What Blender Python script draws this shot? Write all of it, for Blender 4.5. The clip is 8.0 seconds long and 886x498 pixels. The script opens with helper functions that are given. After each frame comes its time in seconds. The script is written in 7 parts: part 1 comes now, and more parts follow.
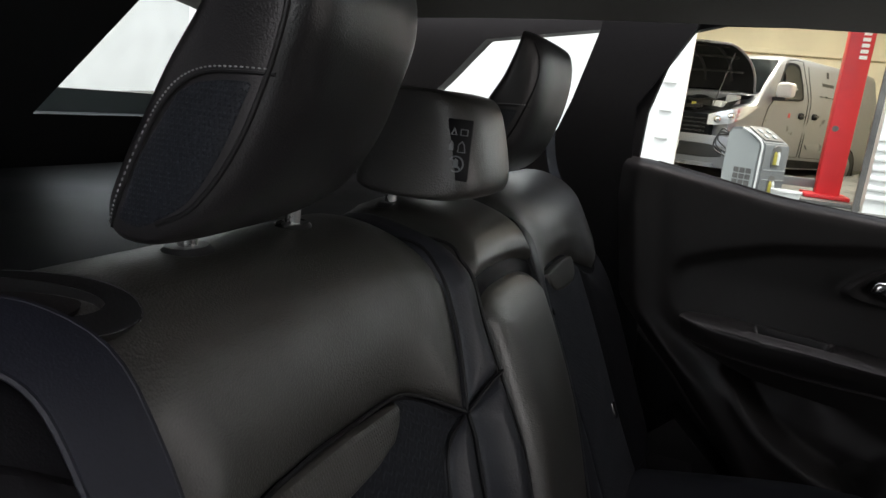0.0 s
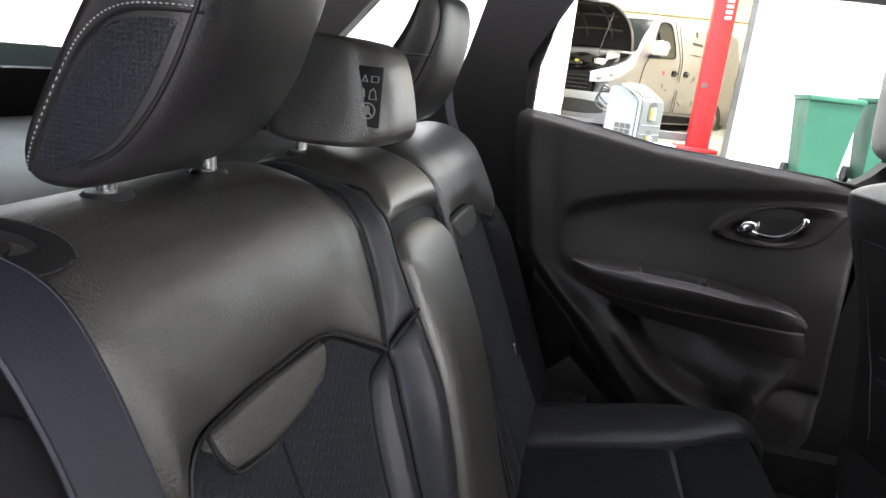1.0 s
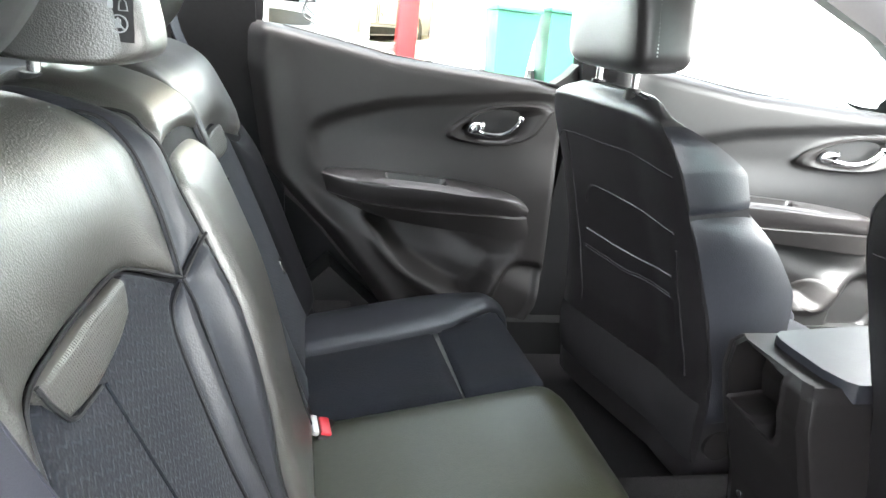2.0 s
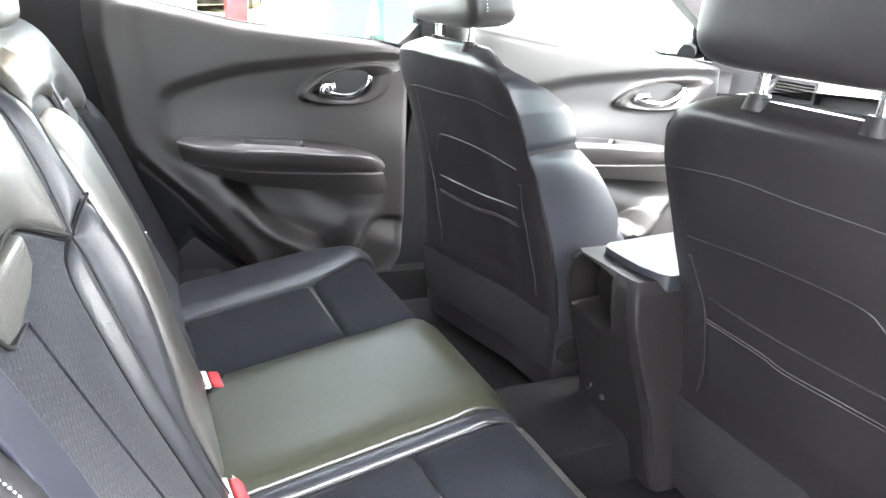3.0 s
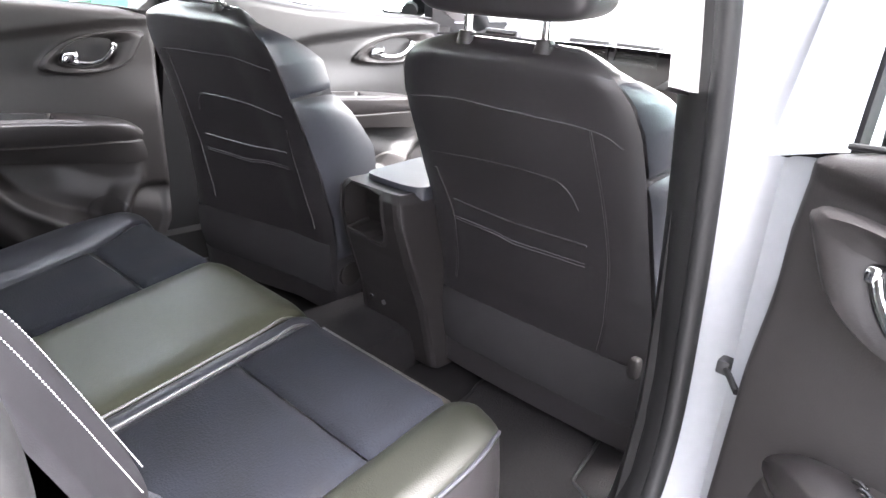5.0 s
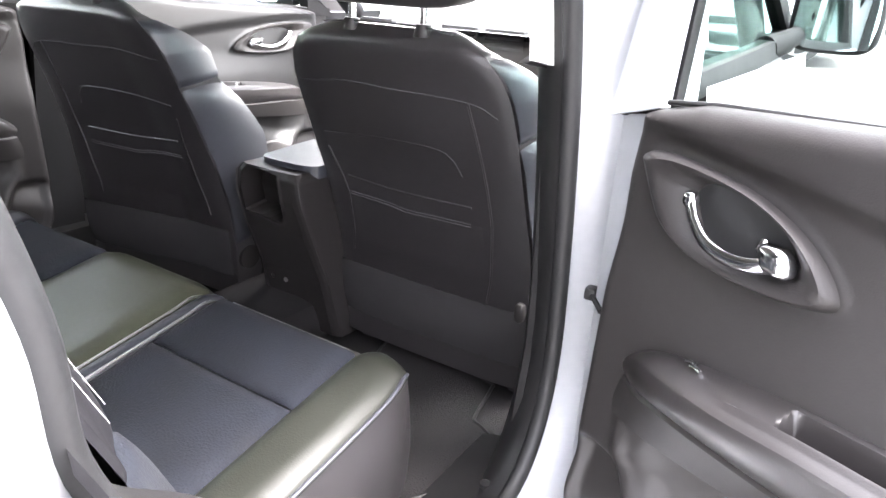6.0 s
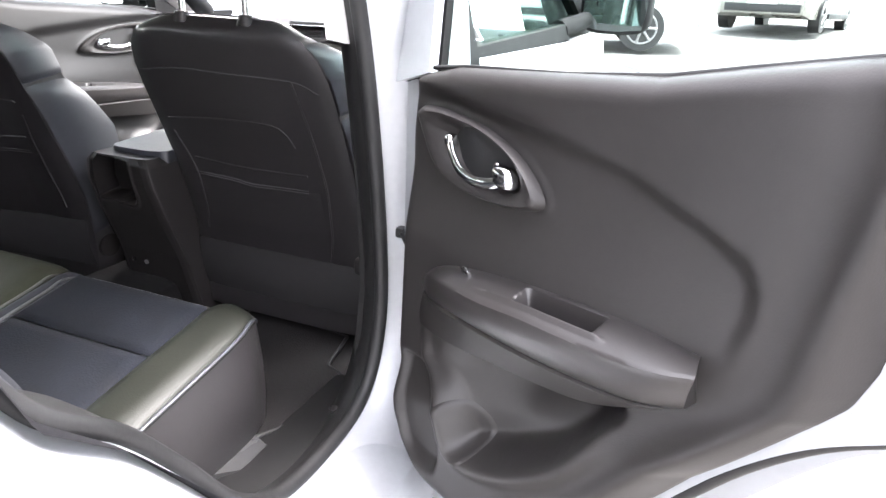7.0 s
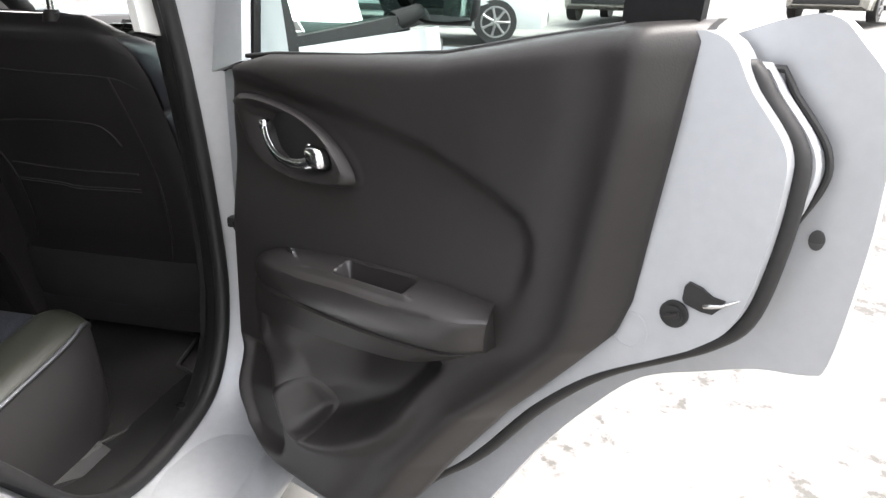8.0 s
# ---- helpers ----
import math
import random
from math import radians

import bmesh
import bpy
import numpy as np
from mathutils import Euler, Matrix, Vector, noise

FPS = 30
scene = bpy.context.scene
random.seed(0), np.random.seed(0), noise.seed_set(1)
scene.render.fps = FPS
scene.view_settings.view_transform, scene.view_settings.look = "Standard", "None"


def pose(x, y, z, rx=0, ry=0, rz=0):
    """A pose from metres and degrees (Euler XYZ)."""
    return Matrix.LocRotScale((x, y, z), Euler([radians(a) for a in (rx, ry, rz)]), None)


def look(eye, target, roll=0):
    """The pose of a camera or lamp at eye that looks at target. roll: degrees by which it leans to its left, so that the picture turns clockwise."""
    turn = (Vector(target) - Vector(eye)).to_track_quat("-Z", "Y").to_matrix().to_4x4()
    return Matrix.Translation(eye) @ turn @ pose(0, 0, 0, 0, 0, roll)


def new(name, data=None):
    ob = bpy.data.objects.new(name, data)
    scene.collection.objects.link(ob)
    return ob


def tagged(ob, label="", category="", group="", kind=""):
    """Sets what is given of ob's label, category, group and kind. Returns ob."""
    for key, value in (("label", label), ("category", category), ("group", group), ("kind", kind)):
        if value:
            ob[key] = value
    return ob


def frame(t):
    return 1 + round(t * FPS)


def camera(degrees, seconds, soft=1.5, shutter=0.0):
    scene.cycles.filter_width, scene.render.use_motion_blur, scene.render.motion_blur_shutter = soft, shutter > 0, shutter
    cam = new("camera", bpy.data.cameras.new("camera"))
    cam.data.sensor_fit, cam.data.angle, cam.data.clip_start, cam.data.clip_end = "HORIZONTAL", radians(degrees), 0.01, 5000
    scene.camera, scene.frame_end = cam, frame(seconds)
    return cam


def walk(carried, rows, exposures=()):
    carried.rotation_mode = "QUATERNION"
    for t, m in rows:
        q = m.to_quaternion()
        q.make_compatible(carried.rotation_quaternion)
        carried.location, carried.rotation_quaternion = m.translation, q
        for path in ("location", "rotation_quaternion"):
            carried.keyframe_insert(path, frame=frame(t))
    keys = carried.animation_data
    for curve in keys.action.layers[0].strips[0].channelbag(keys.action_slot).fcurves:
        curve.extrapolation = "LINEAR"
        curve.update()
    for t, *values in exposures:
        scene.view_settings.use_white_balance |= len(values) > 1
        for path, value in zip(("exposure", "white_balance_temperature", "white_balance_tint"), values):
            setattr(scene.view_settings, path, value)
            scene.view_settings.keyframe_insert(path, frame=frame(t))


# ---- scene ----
cam = camera(66.1, 8.0)
PATH = [
    (0, (-0.533, -0.713, 1.218), (-1.205, 1.122, 0.794), 6.4),
    (0.5, (-0.539, -0.727, 1.211), (-1.121, 1.131, 0.756), 6.3),
    (1, (-0.544, -0.746, 1.206), (-0.899, 1.156, 0.702), 6.7),
    (1.5, (-0.569, -0.757, 1.201), (-0.502, 1.159, 0.63), 6.8),
    (2, (-0.606, -0.78, 1.198), (-0.154, 1.059, 0.555), 6.8),
    (2.2, (-0.62, -0.793, 1.196), (-0.046, 1.007, 0.538), 7.0),
    (3.3, (-0.67, -0.924, 1.183), (0.222, 0.726, 0.488), 5.1),
    (3.5, (-0.686, -0.959, 1.179), (0.236, 0.672, 0.479), 5.5),
    (4, (-0.718, -1.019, 1.179), (0.333, 0.535, 0.484), 5.2),
    (4.5, (-0.757, -1.028, 1.175), (0.501, 0.363, 0.48), 5.4),
    (5.8, (-0.889, -1.067, 1.176), (0.657, -0.027, 0.449), 3.2),
    (6, (-0.912, -1.091, 1.175), (0.68, -0.115, 0.459), 3.8),
    (6.5, (-0.987, -1.192, 1.176), (0.681, -0.335, 0.482), 2.6),
    (7, (-1.041, -1.285, 1.168), (0.699, -0.589, 0.469), 2.6),
    (7.5, (-1.063, -1.34, 1.163), (0.74, -0.832, 0.463), 1.9),
    (8, (-1.07, -1.381, 1.158), (0.771, -1.016, 0.466), 1.8),
]
walk(cam, [(t, look(eye, target, roll)) for t, eye, target, roll in PATH],
     exposures=[(0.0, 1.3, 6650, 16), (0.7, 1.9, 6650, 17), (1.1, 3.25, 6550, 17), (1.5, 4.35, 6500, 13), (2.2, 4.68, 6400, 9), (3.5, 5.68, 6450, 15), (4.0, 5.7, 6480, 17), (4.5, 5.18, 6500, 18), (6.0, 4.65, 6500, 17), (7.0, 4.05, 6500, 16), (7.5, 3.32, 6650, 13), (8.0, 2.75, 6750, 12)])

# ---- world and sun ----
world = bpy.data.worlds.new("world")
scene.world = world
world.use_nodes = True
wn, wl = world.node_tree.nodes, world.node_tree.links
sky = wn.new("ShaderNodeTexSky")
sky.sky_type = "NISHITA"
sky.sun_disc = False
sky.sun_elevation = radians(69)
sky.sun_rotation = radians(159)
sky.air_density, sky.dust_density, sky.ozone_density = 1.0, 2.5, 1.0
haze = wn.new("ShaderNodeHueSaturation")
haze.inputs["Saturation"].default_value = 0.2
wl.new(sky.outputs[0], haze.inputs["Color"])
wl.new(haze.outputs[0], wn["Background"].inputs[0])
wn["Background"].inputs[1].default_value = 0.15
sun = new("sun", bpy.data.lights.new("sun", "SUN"))
sun.data.energy, sun.data.angle, sun.data.color = 1.35, radians(30), (1.0, 0.98, 0.95)
sun.matrix_world = look((1.1, -2.9, 8.2), (0, 0, 0))
# area lamp added at the windscreen, boosting the sky's light on the bench
front_light = new("windscreen_sky_light", bpy.data.lights.new("windscreen_sky_light", "AREA"))
front_light.data.shape, front_light.data.size, front_light.data.size_y = "RECTANGLE", 1.25, 0.46
front_light.data.energy, front_light.data.color = 1.8, (1.0, 0.97, 0.92)
front_light.matrix_world = look((1.085, 0.0, 1.235), (0.365, 0.0, 0.545))


# ---- materials ----
def mat(name, color, rough=0.5, metal=0.0, var=0.15, vscale=3.0, bump=0.0, bscale=200.0, btype="noise", spec=0.5, coat=0.0, trans=0.0, sheen=0.0, rvar=0.08):
    m = bpy.data.materials.new(name)
    m.use_nodes = True
    n, l = m.node_tree.nodes, m.node_tree.links
    p = n["Principled BSDF"]
    tc = n.new("ShaderNodeTexCoord")
    big = n.new("ShaderNodeTexNoise")
    big.inputs["Scale"].default_value, big.inputs["Detail"].default_value = vscale, 6
    l.new(tc.outputs["Object"], big.inputs["Vector"])
    fine = n.new("ShaderNodeTexNoise")
    fine.inputs["Scale"].default_value, fine.inputs["Detail"].default_value = vscale * 22, 3
    l.new(tc.outputs["Object"], fine.inputs["Vector"])
    mix = n.new("ShaderNodeMix")
    mix.data_type = "FLOAT"
    mix.inputs[0].default_value = 0.35
    l.new(big.outputs["Fac"], mix.inputs[2])
    l.new(fine.outputs["Fac"], mix.inputs[3])
    ramp = n.new("ShaderNodeValToRGB")
    a, b = [max(0, c * (1 - var)) for c in color], [min(1, c * (1 + var)) for c in color]
    ramp.color_ramp.elements[0].position, ramp.color_ramp.elements[1].position = 0.35, 0.65
    ramp.color_ramp.elements[0].color, ramp.color_ramp.elements[1].color = (*a, 1), (*b, 1)
    l.new(mix.outputs[0], ramp.inputs[0])
    l.new(ramp.outputs[0], p.inputs["Base Color"])
    rr = n.new("ShaderNodeMapRange")
    rr.inputs[1].default_value, rr.inputs[2].default_value = 0.3, 0.7
    rr.inputs[3].default_value, rr.inputs[4].default_value = max(0.02, rough - rvar), min(1, rough + rvar)
    l.new(big.outputs["Fac"], rr.inputs[0])
    l.new(rr.outputs[0], p.inputs["Roughness"])
    p.inputs["Metallic"].default_value = metal
    p.inputs["Specular IOR Level"].default_value = spec
    p.inputs["Coat Weight"].default_value = coat
    p.inputs["Coat Roughness"].default_value = 0.03 if rough < 0.33 else rough - 0.04
    p.inputs["Transmission Weight"].default_value = trans
    p.inputs["Sheen Weight"].default_value = sheen
    if bump:
        if btype == "noise":
            t = n.new("ShaderNodeTexNoise")
            t.inputs["Detail"].default_value = 4
            out = t.outputs["Fac"]
        else:
            t = n.new("ShaderNodeTexVoronoi")
            out = t.outputs["Distance"]
        t.inputs["Scale"].default_value = bscale
        l.new(tc.outputs["Object"], t.inputs["Vector"])
        bp = n.new("ShaderNodeBump")
        bp.inputs["Strength"].default_value, bp.inputs["Distance"].default_value = bump, 0.002
        l.new(out, bp.inputs["Height"])
        l.new(bp.outputs[0], p.inputs["Normal"])
    return m


# LEATHER_PLAIN with window reflections painted in: brighter, warmer base for the rear bench
LEATHER_LIT = mat("black_leather_lit", (0.040, 0.0375, 0.032), 0.38, coat=0.9, bump=0.34, spec=1.0, bscale=560, btype="voronoi", var=0.2, vscale=5)
LEATHER_PLAIN = mat("plain_black_leather", (0.0205, 0.0188, 0.0198), 0.36, coat=0.15, bump=0.14, spec=0.75, bscale=800, btype="voronoi", var=0.2, vscale=5)
# olive tone of a grazing reflection, painted into the black leather
LEATHER_OLIVE_SHEEN = mat("black_leather_olive_sheen", (0.034, 0.036, 0.022), 0.45, bump=0.10, spec=0.45, bscale=420, btype="voronoi", var=0.15, vscale=5)
BOLSTER = mat("matt_black_leather", (0.0115, 0.0112, 0.0128), 0.60, bump=0.05, spec=0.15, bscale=800, btype="voronoi", var=0.2, vscale=5)
GUIDE = mat("satin_grey_plastic", (0.045, 0.045, 0.046), 0.28, var=0.1, vscale=12)
LEATHER_BLUE = mat("blue_black_leather", (0.021, 0.0225, 0.0285), 0.44, coat=0.12, bump=0.12, spec=0.6, bscale=420, btype="voronoi", var=0.2, vscale=5)
LEATHER_PERF = mat("perforated_leather", (0.019, 0.023, 0.030), 0.45, var=0.2, vscale=5)
FABRIC = mat("woven_fabric", (0.0066, 0.0080, 0.0118), 0.8, spec=0.2, bump=0.28, bscale=300, btype="voronoi", var=0.4, vscale=14, sheen=0.03)
BACK_FABRIC = mat("zigzag_woven_fabric", (0.0095, 0.0110, 0.0155), 0.8, spec=0.25, bump=0.28, bscale=300, btype="voronoi", var=0.35, vscale=14, sheen=0.06)
BELT = mat("belt_webbing", (0.013, 0.0142, 0.022), 0.5, bump=0.12, bscale=700, var=0.15, vscale=8)
PLASTIC = mat("dark_grained_plastic", (0.0165, 0.0148, 0.0145), 0.50, spec=0.4, bump=0.06, bscale=500, btype="voronoi", var=0.12, vscale=4)
PLASTIC_SOFT = mat("soft_black_plastic", (0.0115, 0.0112, 0.0114), 0.42, bump=0.06, bscale=500, btype="voronoi", var=0.15, vscale=4)
RUBBER = mat("black_rubber", (0.010, 0.010, 0.0105), 0.55, bump=0.2, bscale=120, var=0.25, vscale=9)
CHROME = mat("satin_chrome", (0.75, 0.76, 0.78), 0.14, metal=1.0, var=0.04, vscale=8, rvar=0.05)
STEEL = mat("bright_steel", (0.6, 0.6, 0.6), 0.25, metal=1.0, var=0.08, vscale=20)
SKIRT = mat("grey_seat_skirt", (0.0155, 0.0142, 0.015), 0.8, bump=0.3, bscale=400, var=0.2, vscale=12)
LEATHER_RIB = mat("punched_pale_leather", (0.065, 0.062, 0.054), 0.38, spec=0.85, var=0.15, vscale=6)
DULL_BLACK = mat("dull_black_plastic", (0.007, 0.007, 0.0075), 0.75, bump=0.1, bscale=300, var=0.2, vscale=6, spec=0.15)
ARM_VINYL = mat("soft_black_vinyl", (0.0195, 0.0175, 0.0175), 0.36, coat=0.25, bump=0.05, bscale=500, btype="voronoi", var=0.12, vscale=4)
GREY_THREAD = mat("grey_thread", (0.04, 0.04, 0.042), 0.7, var=0.1, vscale=40)
SEAM_THREAD = mat("pale_grey_thread", (0.075, 0.073, 0.075), 0.6, var=0.15, vscale=60)
THREAD = mat("white_thread", (0.5, 0.5, 0.5), 0.7, var=0.1, vscale=40)
RED = mat("red_button", (0.55, 0.03, 0.04), 0.35, var=0.1, vscale=20)
SILVER = mat("silver_paint", (0.39, 0.405, 0.425), 0.38, metal=0.45, var=0.06, vscale=3, coat=0.4, bump=0.02, bscale=900)
MAT_PILE = mat("grey_black_mat_pile", (0.012, 0.011, 0.011), 0.95, bump=0.8, bscale=260, var=0.35, vscale=9, spec=0.2)
CARPET = mat("black_carpet", (0.012, 0.011, 0.0112), 0.95, bump=1.0, bscale=300, var=0.4, vscale=10, spec=0.2)
HEADLINER = mat("grey_headliner", (0.22, 0.21, 0.2), 0.9, bump=0.4, bscale=500, var=0.06, vscale=6)
LIGHT_TRIM = mat("pale_grey_trim", (0.6, 0.6, 0.58), 0.7, bump=0.2, bscale=400, var=0.05, vscale=5)
CONCRETE = mat("pale_concrete", (0.132, 0.129, 0.121), 0.85, bump=0.4, bscale=60, var=0.12, vscale=1.6)
WHITE_WALL = mat("white_painted_wall", (0.82, 0.82, 0.80), 0.7, bump=0.2, bscale=20, var=0.07, vscale=1.5)
def stained(m, scale, lo, hi, dark):
    """Scattered dark spots with ragged edges over a base colour."""
    n, l = m.node_tree.nodes, m.node_tree.links
    p = n["Principled BSDF"]
    old = p.inputs["Base Color"].links[0].from_socket
    tc = n.new("ShaderNodeTexCoord")
    a = n.new("ShaderNodeTexNoise")
    a.inputs["Scale"].default_value, a.inputs["Detail"].default_value, a.inputs["Roughness"].default_value = scale, 5, 0.62
    b = n.new("ShaderNodeTexNoise")
    b.inputs["Scale"].default_value, b.inputs["Detail"].default_value = scale * 0.13, 2
    for t in (a, b):
        l.new(tc.outputs["Object"], t.inputs["Vector"])
    mul = n.new("ShaderNodeMath")
    mul.operation = "MULTIPLY"
    l.new(a.outputs["Fac"], mul.inputs[0])
    l.new(b.outputs["Fac"], mul.inputs[1])
    r = n.new("ShaderNodeMapRange")
    r.inputs[1].default_value, r.inputs[2].default_value = lo, hi
    l.new(mul.outputs[0], r.inputs[0])
    mx = n.new("ShaderNodeMix")
    mx.data_type = "RGBA"
    mx.inputs[7].default_value = (*dark, 1)
    l.new(r.outputs[0], mx.inputs[0])
    l.new(old, mx.inputs[6])
    l.new(mx.outputs[2], p.inputs["Base Color"])


stained(CONCRETE, 16.0, 0.292, 0.330, (0.062, 0.060, 0.055))


def dotted(m, pitch, axis, hole=0.25):
    """Punched holes on a regular grid over a face across the given axis, as relief."""
    n, l = m.node_tree.nodes, m.node_tree.links
    p = n["Principled BSDF"]
    tc = n.new("ShaderNodeTexCoord")
    sp = n.new("ShaderNodeSeparateXYZ")
    co = n.new("ShaderNodeCombineXYZ")
    l.new(tc.outputs["Object"], sp.inputs[0])
    l.new(sp.outputs[axis], co.inputs[0])
    l.new(sp.outputs["Z"], co.inputs[1])
    v = n.new("ShaderNodeTexVoronoi")
    v.voronoi_dimensions = "2D"
    v.inputs["Scale"].default_value, v.inputs["Randomness"].default_value = 1.0 / pitch, 0.0
    l.new(co.outputs[0], v.inputs["Vector"])
    r = n.new("ShaderNodeMapRange")
    r.inputs[1].default_value, r.inputs[2].default_value = hole, hole + 0.12
    l.new(v.outputs["Distance"], r.inputs[0])
    bp = n.new("ShaderNodeBump")
    bp.inputs["Strength"].default_value, bp.inputs["Distance"].default_value = 0.9, 0.001
    l.new(r.outputs[0], bp.inputs["Height"])
    l.new(bp.outputs[0], p.inputs["Normal"])


def woven(m, pitch, across, light):
    """A small zigzag weave: paler wavy rows over the base colour, with relief."""
    n, l = m.node_tree.nodes, m.node_tree.links
    p = n["Principled BSDF"]
    old = p.inputs["Base Color"].links[0].from_socket
    tc, sp = n.new("ShaderNodeTexCoord"), n.new("ShaderNodeSeparateXYZ")
    l.new(tc.outputs["Object"], sp.inputs[0])
    def op(kind, a, b=0.0, c=0.0):
        q = n.new("ShaderNodeMath")
        q.operation = kind
        for i, v in enumerate((a, b, c)):
            if isinstance(v, float):
                q.inputs[i].default_value = v
            else:
                l.new(v, q.inputs[i])
        return q.outputs[0]
    along = op("MULTIPLY_ADD", sp.outputs["X"], -0.6, sp.outputs["Z"])
    wob = op("MULTIPLY", op("SINE", op("MULTIPLY", sp.outputs["Y"], 2 * math.pi / across)), 1.9)
    rows = op("SINE", op("MULTIPLY_ADD", along, 2 * math.pi / pitch, wob))
    gate = op("SINE", op("MULTIPLY_ADD", along, math.pi / pitch * 1.31, op("MULTIPLY", sp.outputs["Y"], 2 * math.pi / across * 0.47)))
    h = op("MULTIPLY", op("MAXIMUM", rows, 0.0), op("MULTIPLY_ADD", gate, 0.35, 0.65))
    mx = n.new("ShaderNodeMix")
    mx.data_type = "RGBA"
    mx.inputs[7].default_value = (*light, 1)
    l.new(h, mx.inputs[0])
    l.new(old, mx.inputs[6])
    l.new(mx.outputs[2], p.inputs["Base Color"])
    bp = n.new("ShaderNodeBump")
    bp.inputs["Strength"].default_value, bp.inputs["Distance"].default_value = 0.5, 0.001
    l.new(h, bp.inputs["Height"])
    old_n = p.inputs["Normal"].links[0].from_socket
    l.new(old_n, bp.inputs["Normal"])
    l.new(bp.outputs[0], p.inputs["Normal"])


woven(BACK_FABRIC, 0.010, 0.014, (0.020, 0.023, 0.031))
dotted(LEATHER_RIB, 0.0032, "Y")
dotted(LEATHER_PERF, 0.0031, "X")
GLASS = bpy.data.materials.new("clear_glass")
GLASS.use_nodes = True
gp = GLASS.node_tree.nodes["Principled BSDF"]
gp.inputs["Base Color"].default_value = (0.86, 0.96, 0.94, 1)
gp.inputs["Transmission Weight"].default_value, gp.inputs["Roughness"].default_value, gp.inputs["IOR"].default_value = 1.0, 0.0, 1.02


# ---- mesh helpers ----
def thing(name, at=(0, 0, 0), label="", category="", group="", kind=""):
    ob = new(name)
    ob.location = at
    ob.empty_display_size = 0.05
    return tagged(ob, label, category, group, kind)


def part(name, bm, material, parent=None, label="", smooth=True, kind=""):
    root, loc = parent, Vector((0, 0, 0))
    while root is not None:
        loc = loc + root.location
        root = root.parent
    bm.transform(Matrix.Translation(-loc))
    bmesh.ops.recalc_face_normals(bm, faces=bm.faces)
    me = bpy.data.meshes.new(name)
    for f in bm.faces:
        f.smooth = smooth
    if smooth:
        for e in bm.edges:
            e.smooth = not (len(e.link_faces) == 2 and e.calc_face_angle(0) > 0.7)
    bm.to_mesh(me)
    bm.free()
    me.materials.append(material)
    ob = new(name, me)
    ob.parent = parent
    if label:
        ob["label"] = label
    if kind:
        ob["kind"] = kind
    return ob


def cr(pts, n):
    """n points along a smooth curve through pts."""
    pts = [Vector(p) for p in pts]
    if len(pts) == 2:
        return [pts[0].lerp(pts[1], i / (n - 1)) for i in range(n)]
    out, k = [], len(pts) - 1
    for i in range(n):
        u = i / (n - 1) * k
        j = min(int(u), k - 1)
        t = u - j
        b, c = pts[j], pts[j + 1]
        a = pts[j - 1] if j else b * 2 - c
        d = pts[j + 2] if j + 2 <= k else c * 2 - b
        out.append(0.5 * ((2 * b) + (c - a) * t + (2 * a - 5 * b + 4 * c - d) * t * t + (3 * b - a - 3 * c + d) * t ** 3))
    return out


def grid(bm, f, na, nb, wrap=False):
    rows = [[bm.verts.new(f(i / (na - 1) if not wrap else i / na, j / (nb - 1))) for i in range(na)] for j in range(nb)]
    for j in range(nb - 1):
        for i in range(na if wrap else na - 1):
            k = (i + 1) % na
            bm.faces.new((rows[j][i], rows[j][k], rows[j + 1][k], rows[j + 1][i]))
    return rows


def loft(bm, rings, cap=True):
    vs = [[bm.verts.new(p) for p in r] for r in rings]
    n = len(vs[0])
    for a, b in zip(vs, vs[1:]):
        for i in range(n):
            bm.faces.new((a[i], a[(i + 1) % n], b[(i + 1) % n], b[i]))
    if cap:
        bm.faces.new(vs[0][::-1])
        bm.faces.new(vs[-1])
    return vs


def tube(bm, pts, r, n=8, closed=False, flat=1.0):
    pts = [Vector(p) for p in pts]
    rings, m = [], len(pts)
    up = None
    for i, p in enumerate(pts):
        d = (pts[(i + 1) % m] - pts[i - 1]) if closed else (pts[min(i + 1, m - 1)] - pts[max(i - 1, 0)])
        d.normalize()
        up = d.orthogonal().normalized() if up is None else (up - d * up.dot(d)).normalized()
        s = d.cross(up)
        rad = r[i] if isinstance(r, (list, tuple)) else r
        rings.append([p + (up * math.cos(a) + s * math.sin(a) * flat) * rad for a in (2 * math.pi * k / n for k in range(n))])
    if closed:
        rings.append(rings[0])
        vs = [[bm.verts.new(q) for q in ring] for ring in rings[:-1]]
        vs.append(vs[0])
        for a, b in zip(vs, vs[1:]):
            for i in range(n):
                bm.faces.new((a[i], a[(i + 1) % n], b[(i + 1) % n], b[i]))
    else:
        loft(bm, rings)


def box(bm, c, s, bevel=0.0, m=None, seg=2):
    mm = Matrix.Translation(c) @ (m or Matrix()) @ Matrix.Diagonal((*s, 1))
    got = bmesh.ops.create_cube(bm, size=1, matrix=mm)
    if bevel:
        es = {e for v in got["verts"] for e in v.link_edges}
        bmesh.ops.bevel(bm, geom=list(es), offset=bevel, segments=seg, profile=0.6, affect="EDGES")


def cyl(bm, p0, p1, r0, r1=None, n=16):
    tube(bm, [p0, p1], [r0, r0 if r1 is None else r1], n)


